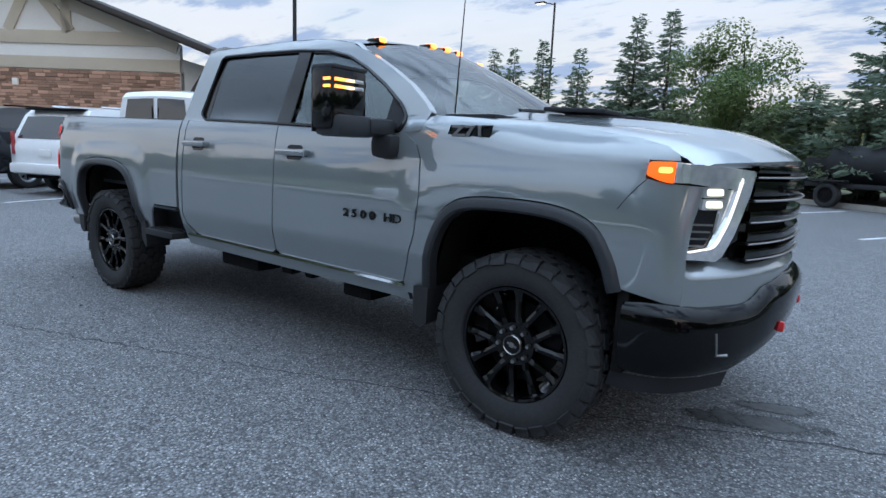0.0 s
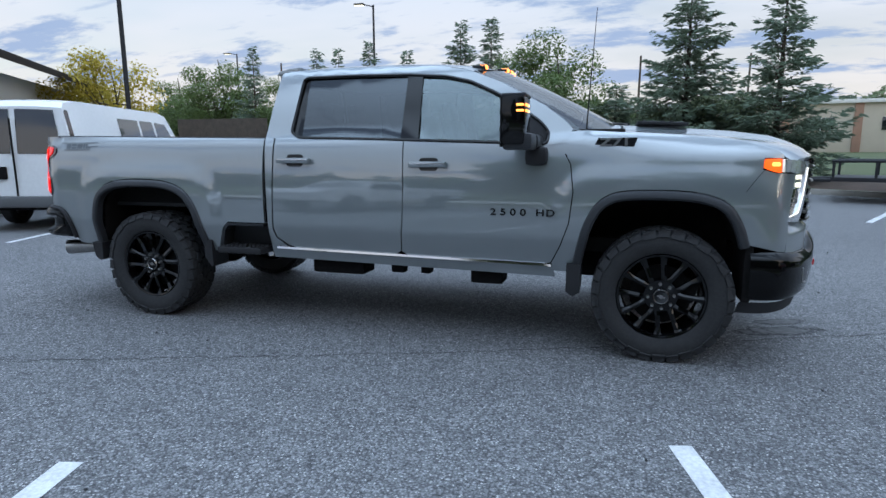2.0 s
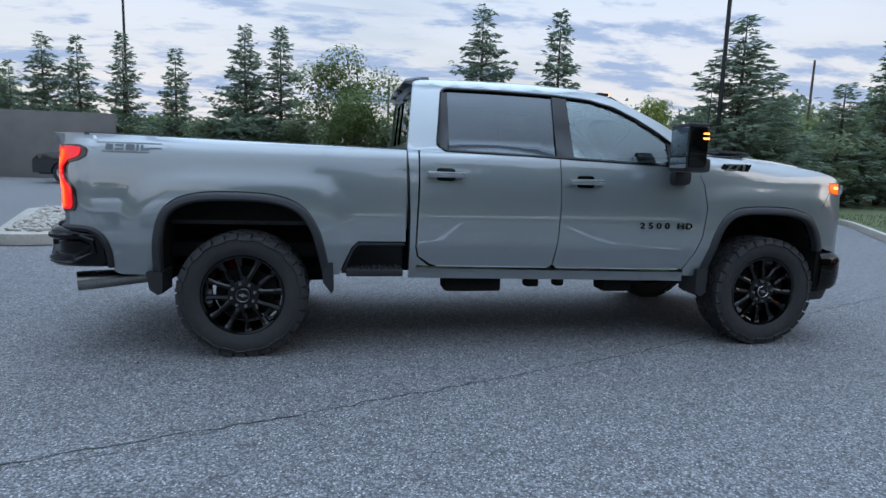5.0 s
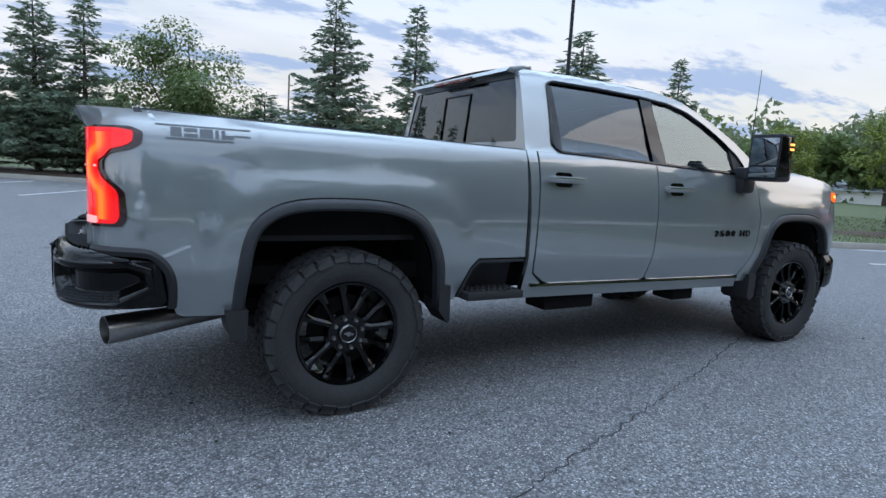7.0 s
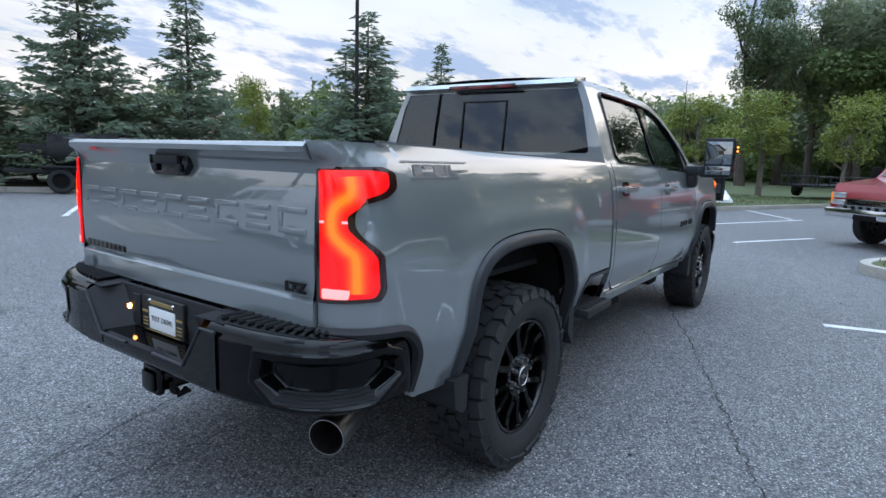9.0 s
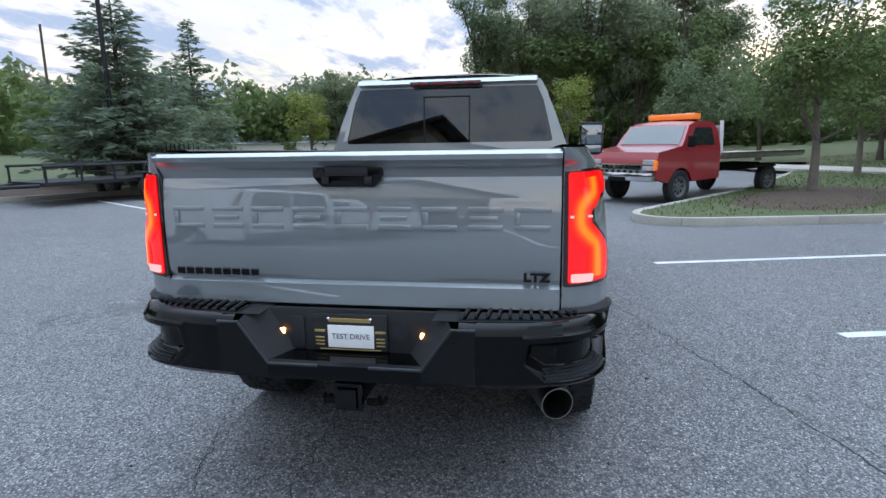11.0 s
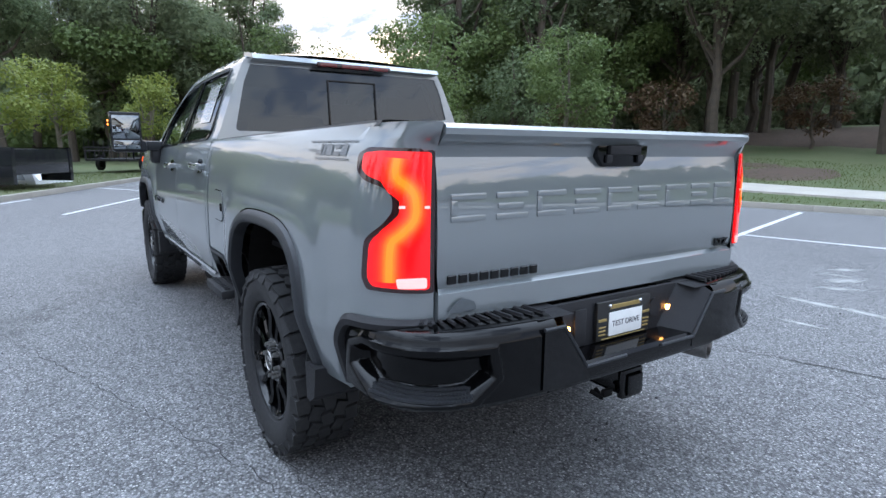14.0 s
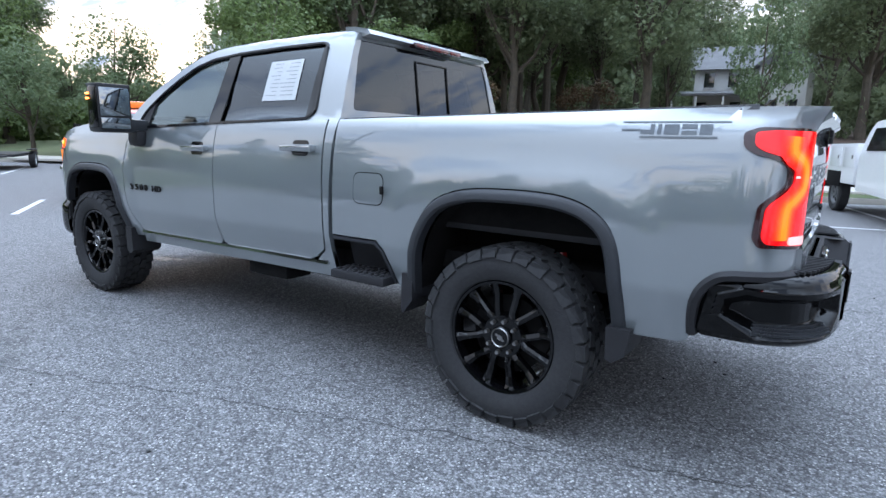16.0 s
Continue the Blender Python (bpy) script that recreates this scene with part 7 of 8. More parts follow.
# lamp posts
def lamp_post(x, y, h, lean, lit, label):
    ob = tagged(empty("lamp_post", pose(x, y, ground_z(x, y) + (0.12 if y > 10 else 0))), label, "lamp post")
    part("footing", lathe([(0.0, 0.0), (0.30, 0.0), (0.30, 0.78), (0.27, 0.82), (0.0, 0.82)], 28, "Z"), M_CONCRETE, ob, "round pale concrete footing")
    tube("pole", [(0, 0, 0.8), (lean, 0, h)], [0.075, 0.06], M_PLASTIC, ob, n=10)
    arm = tube("arm", [(lean, 0, h - 0.1), (lean - 0.45, -0.2, h)], 0.03, M_PLASTIC, ob)
    hd = box("lamp_head", (lean - 0.75, -0.33, h), (0.62, 0.34, 0.10), M_PLASTIC, ob, bevel=0.03)
    if lit:
        box("lamp_panel", (lean - 0.75, -0.33, h - 0.055), (0.55, 0.28, 0.03), M_HEAD, hd, "glowing lamp panel")


lamp_post(12.9, 12.5, 9.2, 0.0, False, "dark lamp post on a round concrete footing")
lamp_post(-10.6, 28.5, 9.4, 0.0, True, "dark lamp post with a lit head")
lamp_post(-11.2, 10.2, 8.8, 0.0, False, "dark lamp post behind the parked vehicles")
lamp_post(-30, 42, 9.4, 0.0, True, "dark lamp post with a lit head")
for x, y, h in ((15.05, -14.05, 0.56), (14.28, -14.85, 0.8), (-6.3, -15.6, 0.7)):
    mk = prism("marker_post", [(-0.06, 0), (0.06, 0), (0.05, h), (-0.05, h)], 0.08, Matrix.Translation((x, y, lawn_z(x, y))) @ Matrix.Rotation(math.pi / 2, 4, "X"), M_PAPER)
    tagged(mk, "white plastic marker post in the grass", "marker post")
for x, y, h in ((-38, 62, 12.5), (18, 72, 12.5), (46, 46, 13), (5.5, 60, 11)):
    tagged(tube("utility_pole", [(x, y, 0), (x + 0.1, y, h)], [0.15, 0.10], M_BARK, None), "thin wooden utility pole", "utility pole")

# ---- buildings ----
M_STUCCO = surf("stucco_white", (0.80, 0.785, 0.74), (0.74, 0.725, 0.69), rough=0.9, big=0.8, fine=20, bump=0.3, bump_scale=60)
M_BEIGE = surf("beige_board", (0.56, 0.49, 0.385), (0.51, 0.445, 0.35), rough=0.8, big=1, fine=25, bump=0.2, bump_scale=40)
M_STONE = surf("ledge_stone", (0.46, 0.27, 0.185), (0.36, 0.215, 0.15), rough=0.9, big=1.3, fine=14, bump=0.7, bump_scale=30, vary=0.45)
M_MORTAR = surf("mortar", (0.16, 0.115, 0.09), rough=0.95)
M_ROOF = surf("roof_dark", (0.05, 0.042, 0.036), (0.035, 0.03, 0.027), rough=0.8, bump=0.4, bump_scale=30)
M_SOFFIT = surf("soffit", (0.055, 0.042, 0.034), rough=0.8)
wa = Vector((-22.3, 12.3))
wd, wb = Vector((-0.838, -0.546)), Vector((-0.546, 0.838))
bm_m = Matrix(((wd.x, wb.x, 0, wa.x), (wd.y, wb.y, 0, wa.y), (0, 0, 1, 0), (0, 0, 0, 1)))
dealer = tagged(empty("showroom_building", bm_m), "gabled showroom with red ledge stone, beige boards and white stucco", "building")
LW, APX, EAVE = 20.0, 10.0, 5.85
PITCH = 0.36
box("stone_backing", (LW / 2, 0.20, 2.3), (LW, 0.3, 4.6), M_MORTAR, dealer, bevel=0.01)
box("side_wall", (0.15, 8, 2.6), (0.3, 16, 5.2), M_STUCCO, dealer, bevel=0.01)
prism("gable_wall", [(0, 4.5), (LW, 4.5), (LW, EAVE), (APX, EAVE + PITCH * APX), (0, EAVE)], 0.25, Matrix.Translation((0, 0.28, 0)) @ Matrix.Rotation(math.pi / 2, 4, "X"), M_STUCCO, dealer)
box("board", (LW / 2, 0.0, 4.82), (LW, 0.10, 0.58), M_BEIGE, dealer, bevel=0.01)
box("board", (LW / 2, -0.01, 6.02), (LW - 0.4, 0.10, 0.62), M_BEIGE, dealer, bevel=0.01)
for x0, z0, x1, z1, w in ((0.1, EAVE + 0.02, APX, EAVE + PITCH * APX, 0.55), (LW - 0.1, EAVE + 0.02, APX, EAVE + PITCH * APX, 0.55), (5.4, 6.3, 7.2, 8.4, 0.5), (5.6, 6.2, 5.6, 7.9, 0.5), (8.6, 6.3, 7.4, 8.4, 0.5)):
    d = Vector((x1 - x0, 0, z1 - z0))
    box("board", ((x0 + x1) / 2, -0.02, (z0 + z1) / 2 - (w * 0.4 if abs(d.z) < d.length * 0.5 else 0)), (d.length, 0.09, w), M_BEIGE, dealer, bevel=0.01, m=Matrix.Rotation(-math.atan2(d.z, d.x), 4, "Y"))
for sgn, xa in ((1, -2.0), (-1, LW + 2.0)):
    x1, z1 = APX, EAVE + PITCH * APX + 0.2
    za = EAVE + 0.2 - PITCH * 2.0
    d = Vector((x1 - xa, 0, z1 - za))
    box("roof_slope", ((xa + x1) / 2, 7.0, (za + z1) / 2 + 0.1), (d.length, 17, 0.24), M_ROOF, dealer, bevel=0.02, m=Matrix.Rotation(-math.atan2(d.z, d.x), 4, "Y"))
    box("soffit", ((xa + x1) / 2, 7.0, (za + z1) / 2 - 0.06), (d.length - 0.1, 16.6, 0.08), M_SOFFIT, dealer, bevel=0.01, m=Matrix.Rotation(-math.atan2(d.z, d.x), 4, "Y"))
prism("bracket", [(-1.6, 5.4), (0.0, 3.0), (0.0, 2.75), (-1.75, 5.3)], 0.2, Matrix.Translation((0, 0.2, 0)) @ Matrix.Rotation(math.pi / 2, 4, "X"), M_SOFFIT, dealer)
box("wall_lamp", (8.4, -0.06, 3.85), (0.28, 0.12, 0.34), M_DRL, dealer, "small lit wall lamp", 0.03)
rnd = random.Random(21)
stone_me = []
for k in range(5):
    bm = bmesh.new()
    add_box(bm, (0, 0, 0), (1, 0.09, 1), 0.02, seg=1)
    for v in bm.verts:
        v.co.y += rnd.uniform(-0.02, 0.02)
        v.co.z *= rnd.uniform(0.93, 1.0)
    me = bpy.data.meshes.new("ledge_stone")
    bm.to_mesh(me)
    bm.free()
    me.materials.append(M_STONE)
    stone_me.append(me)
z = 4.5
while z > 2.6:
    h = rnd.choice((0.10, 0.14, 0.18))
    x = 0.0
    while x < 10.5:
        w = rnd.uniform(0.22, 0.75)
        if x + w > 10.5:
            break
        st = new("ledge_stone", stone_me[rnd.randrange(5)])
        st.parent = dealer
        st.matrix_basis = Matrix.Translation((x + w / 2, 0.03, z - h / 2)) @ Matrix.Diagonal((w - 0.012, 1, h - 0.012, 1))
        x += w
    z -= h

# fences and low buildings to the north and east
fen_ = tagged(empty("board_fence", place(-21.0, 23.6, 1, 0.08)), "dark weathered board fence", "fence")
bm = bmesh.new()
for k in range(46):
    b_ = box("fence_board", (k * 0.125, 0, 1.45), (0.115, 0.03, 2.9), M_BARK, fen_, bevel=0.004)
wl = tagged(box("yard_wall", (-12.7, 24.9, 1.75), (5.6, 0.25, 3.4), surf("grey_block", (0.17, 0.16, 0.15), (0.13, 0.125, 0.12), rough=0.9, bump=0.3, bump_scale=30), None, bevel=0.02), "plain grey block wall of a yard", "wall")
bldg = tagged(empty("far_warehouse", pose(20, 67, 0.9, 0, 0, -5)), "low beige flat-roofed warehouse with pilasters", "building")
box("warehouse_wall", (0, 0, 2.4), (38, 14, 5.0), M_BEIGE, bldg, bevel=0.03)
box("warehouse_roof", (0, 0, 5.0), (38.6, 14.6, 0.35), M_STUCCO, bldg, bevel=0.03)
for k in range(7):
    box("pilaster", (-18 + k * 6.0, -7.06, 2.35), (0.7, 0.16, 4.9), M_STONE, bldg, bevel=0.02)
for k in range(6):
    wn = box("warehouse_window", (-15 + k * 6.0, -7.03, 2.9), (2.2, 0.1, 1.2), M_CARGLASS, bldg, bevel=0.02)
    box("mullion", (-15 + k * 6.0, -7.09, 2.9), (0.08, 0.04, 1.2), M_STUCCO, wn, bevel=0.005)
shed = tagged(empty("long_shed", pose(66, 27, 0, 0, 0, 100)), "long low shed with a pale metal roof", "building")
box("shed_wall", (0, 0, 0.6), (30, 10, 2.4), M_STUCCO, shed, bevel=0.02)
prism("shed_roof", [(-5.4, 1.7), (5.4, 1.7), (0, 2.9)], 31, Matrix.Translation((-15.5, 0, 0)) @ Matrix.Rotation(math.pi / 2, 4, "Z") @ Matrix.Rotation(math.pi / 2, 4, "X"), surf("pale_roof", (0.55, 0.58, 0.62), (0.48, 0.5, 0.54), rough=0.5, metal=0.2), shed)
# white house behind the trees
hz = lawn_z(6.9, -52.0) - 0.2
house = tagged(empty("white_house", pose(6.9, -56.0, hz, 0, 0, 10) @ Matrix.Diagonal((0.95, 0.95, 0.95, 1))), "old white weatherboard house with a porch", "house")
M_SIDING = surf("siding", (0.58, 0.58, 0.57), (0.50, 0.50, 0.49), rough=0.7, big=1, fine=15)
M_HROOF = surf("house_roof", (0.16, 0.16, 0.165), (0.11, 0.11, 0.115), rough=0.8, bump=0.4, bump_scale=25)
box("house_wall", (0, 0, 2.6), (9.5, 6.5, 5.2), M_SIDING, house, bevel=0.02)
prism("roof", [(-3.9, 5.1), (3.9, 5.1), (0, 7.6)], 10.4, Matrix.Translation((-5.2, 0, 0)) @ Matrix.Rotation(math.pi / 2, 4, "Z") @ Matrix.Rotation(math.pi / 2, 4, "X"), M_HROOF, house)
box("wing_wall", (-2.2, 4.0, 2.6), (3.6, 3.6, 5.2), M_SIDING, house, bevel=0.02)
prism("wing_roof", [(-2.2, 5.1), (2.2, 5.1), (0, 7.0)], 4.6, Matrix.Translation((-2.2, 6.0, 0)) @ Matrix.Rotation(math.pi / 2, 4, "X"), M_HROOF, house)
box("porch_roof", (3.2, 4.6, 2.95), (7.0, 3.0, 0.22), M_HROOF, house, bevel=0.03, m=Matrix.Rotation(radians(-8), 4, "X"))
box("porch_floor", (3.2, 4.6, 0.15), (7.0, 2.9, 0.35), M_CONCRETE, house, bevel=0.02)
for x in (0.0, 2.2, 4.4, 6.4):
    box("porch_post", (x, 5.9, 1.5), (0.18, 0.18, 2.6), M_SIDING, house, bevel=0.02)
for x, y, z_ in ((-3.0, 5.83, 1.6), (-1.5, 5.83, 1.6), (-2.2, 5.83, 4.2), (1.5, 3.28, 4.2), (3.5, 3.28, 4.2), (1.2, 3.28, 1.6), (4.0, 3.28, 1.6)):
    wn = box("house_window", (x, y, z_), (0.85, 0.06, 1.3), M_CARGLASS, house, bevel=0.01)
    box("window_frame", (x, y + 0.02, z_ - 0.7), (1.05, 0.10, 0.10), M_SIDING, wn)


# ---- trees ----
def quads(name, centres, right, up, mats, parent=None):
    """Leaves: one small kite for each centre, spanned by right and up."""
    n = len(centres)
    v = np.empty((n, 4, 3))
    v[:, 0], v[:, 1], v[:, 2], v[:, 3] = centres - up, centres + right * 0.9 - up * 0.1, centres + up, centres - right * 0.9 + up * 0.15
    me = bpy.data.meshes.new(name)
    me.vertices.add(4 * n)
    me.vertices.foreach_set("co", v.ravel())
    me.loops.add(4 * n)
    me.loops.foreach_set("vertex_index", np.arange(4 * n, dtype=np.int32))
    me.polygons.add(n)
    me.polygons.foreach_set("loop_start", np.arange(0, 4 * n, 4, dtype=np.int32))
    me.update(calc_edges=True)
    me.materials.append(mats)
    ob = new(name, me)
    ob.parent = parent
    return ob


def tris(name, centres, right, up, mats, parent=None):
    """Far leaves: one small triangle each."""
    n = len(centres)
    v = np.empty((n, 3, 3))
    v[:, 0], v[:, 1], v[:, 2] = centres - up * 0.6 - right, centres - up * 0.6 + right, centres + up
    me = bpy.data.meshes.new(name)
    me.vertices.add(3 * n)
    me.vertices.foreach_set("co", v.ravel())
    me.loops.add(3 * n)
    me.loops.foreach_set("vertex_index", np.arange(3 * n, dtype=np.int32))
    me.polygons.add(n)
    me.polygons.foreach_set("loop_start", np.arange(0, 3 * n, 3, dtype=np.int32))
    me.update(calc_edges=True)
    me.materials.append(mats)
    ob = new(name, me)
    ob.parent = parent
    return ob


def unit(a):
    return a / np.maximum(np.linalg.norm(a, axis=-1, keepdims=True), 1e-6)


def conifer(name, H, base_r, seed, mat, label, dense=1.0):
    """A young cedar: tapered trunk, drooping boughs in tiers, sprays of needles, an airy top."""
    rg = np.random.default_rng(seed)
    ob = tagged(empty(name), label, "tree")
    bm = bmesh.new()
    add_tube(bm, [(0, 0, -0.1), (0.03, 0.02, H * 0.4), (0, 0, H * 0.97)], [0.02 * H, 0.012 * H, 0.006], 7)
    C, R, U = [], [], []
    z = 0.25
    while z < H * 0.985:
        f = z / H
        L0 = base_r * (1 - f) ** 0.85 * (0.70 + 0.30 * min(1, f / 0.15 + 0.5))
        k = max(3, int(round((8 - 4 * f) * dense)))
        a0 = rg.uniform(0, 6.28)
        for i in range(k):
            a = a0 + 6.283 * i / k + rg.uniform(-0.5, 0.5)
            zz = z + rg.uniform(-0.22, 0.22) * (1 - 0.6 * f)
            L = L0 * rg.uniform(0.40, 1.12) + 0.10 + (0.25 * base_r * (1 - f) if f < 0.4 else 0)
            d = np.array((math.cos(a), math.sin(a), 0))
            rise, droop = L * rg.uniform(0.20, 0.80), L * rg.uniform(0.05, 0.45)
            if L > 0.5:
                pts = [np.array((0, 0, zz)) + d * L * t + np.array((0, 0, rise * t - droop * t * t)) for t in (0, 0.5, 1.0)]
                add_tube(bm, [tuple(p) for p in pts], [0.010 + 0.010 * L, 0.008, 0.002], 3, cap=False)
            m = max(8, int(L * 30 * dense))
            t = rg.uniform(0.08, 1.03, m) ** 0.8
            sd = np.outer(rg.choice((-1, 1), m), (-d[1], d[0], 0))
            spread = ((0.06 + 0.62 * L * (1 - t) * t) * rg.uniform(0.1, 1.0, m))[:, None]
            ax = unit(d * rg.uniform(0.3, 1.0, (m, 1)) + sd * rg.uniform(0.2, 1.1, (m, 1)) + np.column_stack((0 * t, 0 * t, rg.uniform(-0.45, 0.25, m))))
            ln = rg.uniform(0.08, 0.18, (m, 1))
            base = np.column_stack((d[0] * L * t, d[1] * L * t, zz + rise * t - droop * t * t))
            C.append(base + sd * spread + ax * ln * 0.5 + rg.normal(0, 0.03, (m, 3)) - np.column_stack((0 * t, 0 * t, spread[:, 0] * 0.25)))
            U.append(ax * ln)
            R.append(unit(np.cross(ax, rg.normal(0, 1, (m, 3)))) * rg.uniform(0.026, 0.052, (m, 1)))
        z += rg.uniform(0.10, 0.22) * (0.8 + 0.6 * f)
    C, R, U = np.concatenate(C), np.concatenate(R), np.concatenate(U)
    part("trunk", bm, M_BARK, ob)
    quads("crown", C, R, U, mat, ob)
    return ob


def leafy(name, H, stem, rx, rz, seed, mat, label, n=7000, size=0.075, bark=None, lumps=16, gaps=0.0, limbs=9):
    """A broad-leaved tree: trunk, limbs, and leaves gathered in lumps with gaps between."""
    rg = np.random.default_rng(seed)
    ob = tagged(empty(name), label, "tree")
    bm = bmesh.new()
    cz = stem + (H - stem) / 2
    add_tube(bm, [(0, 0, -0.1), (rg.normal(0, 0.02) * H, 0, stem * 0.6), (0, 0, stem), (0.03 * H, 0.02 * H, cz), (0, 0, H * 0.9)], [0.024 * H + 0.02, 0.018 * H + 0.015, 0.016 * H + 0.01, 0.009 * H, 0.003 * H], 8)
    lc = []
    for i in range(lumps):
        u = unit(rg.normal(0, 1, 3))
        r = rg.uniform(0.35, 0.95) ** 0.7
        lc.append((u[0] * rx * r, u[1] * rx * r, cz + u[2] * rz * r * (0.95 if u[2] > 0 else 0.8)))
    lc = np.array(lc)
    lr = rg.uniform(0.26, 0.46, lumps) * min(rx, rz)
    for i in range(min(limbs, lumps)):
        b = np.array((0, 0, stem + (cz - stem) * rg.uniform(0, 0.9)))
        e = lc[i]
        mid = (b + e) / 2 + np.array((0, 0, -0.04 * H))
        add_tube(bm, [tuple(b), tuple(mid), tuple(e)], [0.008 * H + 0.008, 0.006 * H, 0.002 * H], 5, cap=False)
    part("trunk", bm, bark or M_BARK, ob)
    w = rg.integers(0, lumps, n)
    d = unit(rg.normal(0, 1, (n, 3)))
    r = rg.uniform(0.25, 1.0, (n, 1)) ** 0.5
    C = lc[w] + d * r * lr[w][:, None] * np.array((1.15, 1.15, 0.85)) + rg.normal(0, size * 0.6, (n, 3))
    if gaps:
        keep = rg.uniform(0, 1, n) > gaps * (0.5 + 0.5 * np.sin(C[:, 0] * 2.1 + seed) * np.sin(C[:, 2] * 1.7))
        C, d = C[keep], d[keep]
    m = len(C)
    nrm = unit(d + rg.normal(0, 0.7, (m, 3)) + np.array((0, 0, 1.0)))
    t = unit(np.cross(nrm, rg.normal(0, 1, (m, 3))))
    b = np.cross(nrm, t)
    s = rg.uniform(0.6, 1.3, (m, 1)) * size
    (quads if size < 0.13 else tris)("crown", C, t * s * 0.62, b * s, mat, ob)
    return ob


L_CEDAR = leaf("cedar_needles", (0.125, 0.170, 0.120), (0.205, 0.255, 0.175), 0.45)
L_GREEN = leaf("green_leaves", (0.092, 0.140, 0.048), (0.170, 0.225, 0.080), 0.42)
L_FRESH = leaf("yellow_green_leaves", (0.150, 0.200, 0.042), (0.24, 0.265, 0.06))
L_YELLOW = leaf("yellow_leaves", (0.36, 0.30, 0.040), (0.50, 0.39, 0.055), 0.45)
L_WOOD = leaf("woodland_leaves", (0.135, 0.170, 0.098), (0.240, 0.280, 0.158), 0.6)
L_PINE = leaf("pine_needles", (0.105, 0.150, 0.080), (0.180, 0.230, 0.118), 0.45)
L_RUST = leaf("rusty_leaves", (0.085, 0.052, 0.030), (0.13, 0.085, 0.045), 0.3)


def lawn_pose(x, y, turn=0.0, s=1.0, sz=None):
    return pose(x, y, lawn_z(x, y) - 0.02, 0, 0, turn) @ Matrix.Diagonal((s, s, sz or s, 1))


def put(ob, spots, group):
    """The tree itself at the first spot, copies at the others: x, y, turn, size, height size."""
    ob["group"] = group
    for i, (x, y, turn, s, sz) in enumerate(spots):
        m = lawn_pose(x, y, turn, s, sz)
        if i == 0:
            base_m = m
        else:
            c = copy_thing(ob, m.normalized())
            c.matrix_basis = m
    ob.matrix_basis = base_m


cedar = "young blue-green cedar with drooping boughs in a mulch strip"
put(conifer("cedar_tree", 7.0, 1.75, 1, L_CEDAR, cedar), [(8.4, 15.6, 0, 1.0, 0.98), (-2.1, 22.4, 80, 1.05, 1.0), (-10.0, 26.4, 190, 1.0, 1.0), (23.9, 16.7, 40, 1.1, 1.05), (-22.4, 33.3, 10, 1.15, 1.2)], "cedars along the kerb")
put(conifer("cedar_tree", 7.4, 2.2, 2, L_CEDAR, cedar, 1.15), [(5.9, 17.2, 30, 1.0, 1.0), (-3.7, 22.9, 120, 0.95, 0.98), (13.9, 12.9, 200, 1.15, 0.90), (-14.8, 29.0, 75, 0.95, 1.0)], "cedars along the kerb")
put(conifer("cedar_tree", 6.2, 1.5, 3, L_CEDAR, cedar), [(-12.6, 27.7, 0, 1.1, 1.12), (-7.2, 24.9, 100, 1.0, 1.0), (-17.0, 30.2, 10, 0.9, 0.95), (16.2, 14.2, 150, 1.2, 0.8), (3.6, 18.0, 77, 1.2, 0.55), (20.5, 15.5, 20, 1.3, 0.8), (26.5, 18.5, 99, 1.2, 0.7)], "cedars along the kerb")
put(leafy("shrub_tree", 3.0, 0.25, 1.7, 1.4, 61, L_WOOD, "dense dark green shrub in the mulch strip", 4500, 0.08, lumps=12), [(7.2, 16.4, 0, 1.0, 0.9), (4.6, 17.6, 120, 1.0, 0.8), (-0.6, 21.2, 10, 1.2, 0.9), (-5.4, 23.6, 80, 1.1, 0.9), (-8.6, 25.6, 10, 1.1, 0.8), (14.9, 13.8, 33, 1.1, 0.9), (2.4, 19.0, 95, 1.2, 0.85), (18.0, 14.6, 10, 1.3, 0.9), (22.0, 15.8, 10, 1.4, 0.9)], "shrubs in the strip")
put(leafy("street_tree", 5.7, 0.8, 2.2, 2.3, 7, L_GREEN, "loose dark green tree with a ragged crown", 15000, 0.068, lumps=20, gaps=0.12), [(1.2, 19.6, 0, 1.0, 0.98)], "")
put(leafy("street_tree", 9.0, 1.2, 3.0, 3.8, 8, L_GREEN, "broad green tree behind the yard wall", 9000, 0.11, lumps=24), [(-27.8, 36.4, 0, 1.0, 1.0), (-19.2, 31.6, 70, 0.62, 0.75), (-35, 40, 50, 1.0, 0.9)], "trees behind the yard")
put(leafy("yellow_tree", 6.9, 1.2, 3.2, 2.7, 9, L_YELLOW, "tree with yellow autumn leaves", 8000, 0.10, lumps=22, gaps=0.3), [(-25.3, 23.2, 0, 1.0, 1.0), (-31.5, 27.0, 60, 0.9, 0.85)], "yellow trees")
oval = "young oval green tree on a thin trunk in mulch"
put(leafy("lawn_tree", 5.3, 1.15, 1.75, 1.95, 11, L_GREEN, oval, 8500, 0.065, M_PALEBARK, 26), [(12.8, -7.5, 0, 1.0, 1.0), (12.9, -13.9, 140, 1.02, 1.08), (19.2, -11.6, 60, 0.92, 0.95)], "young lawn trees")
fresh = "young tree with yellowing green leaves"
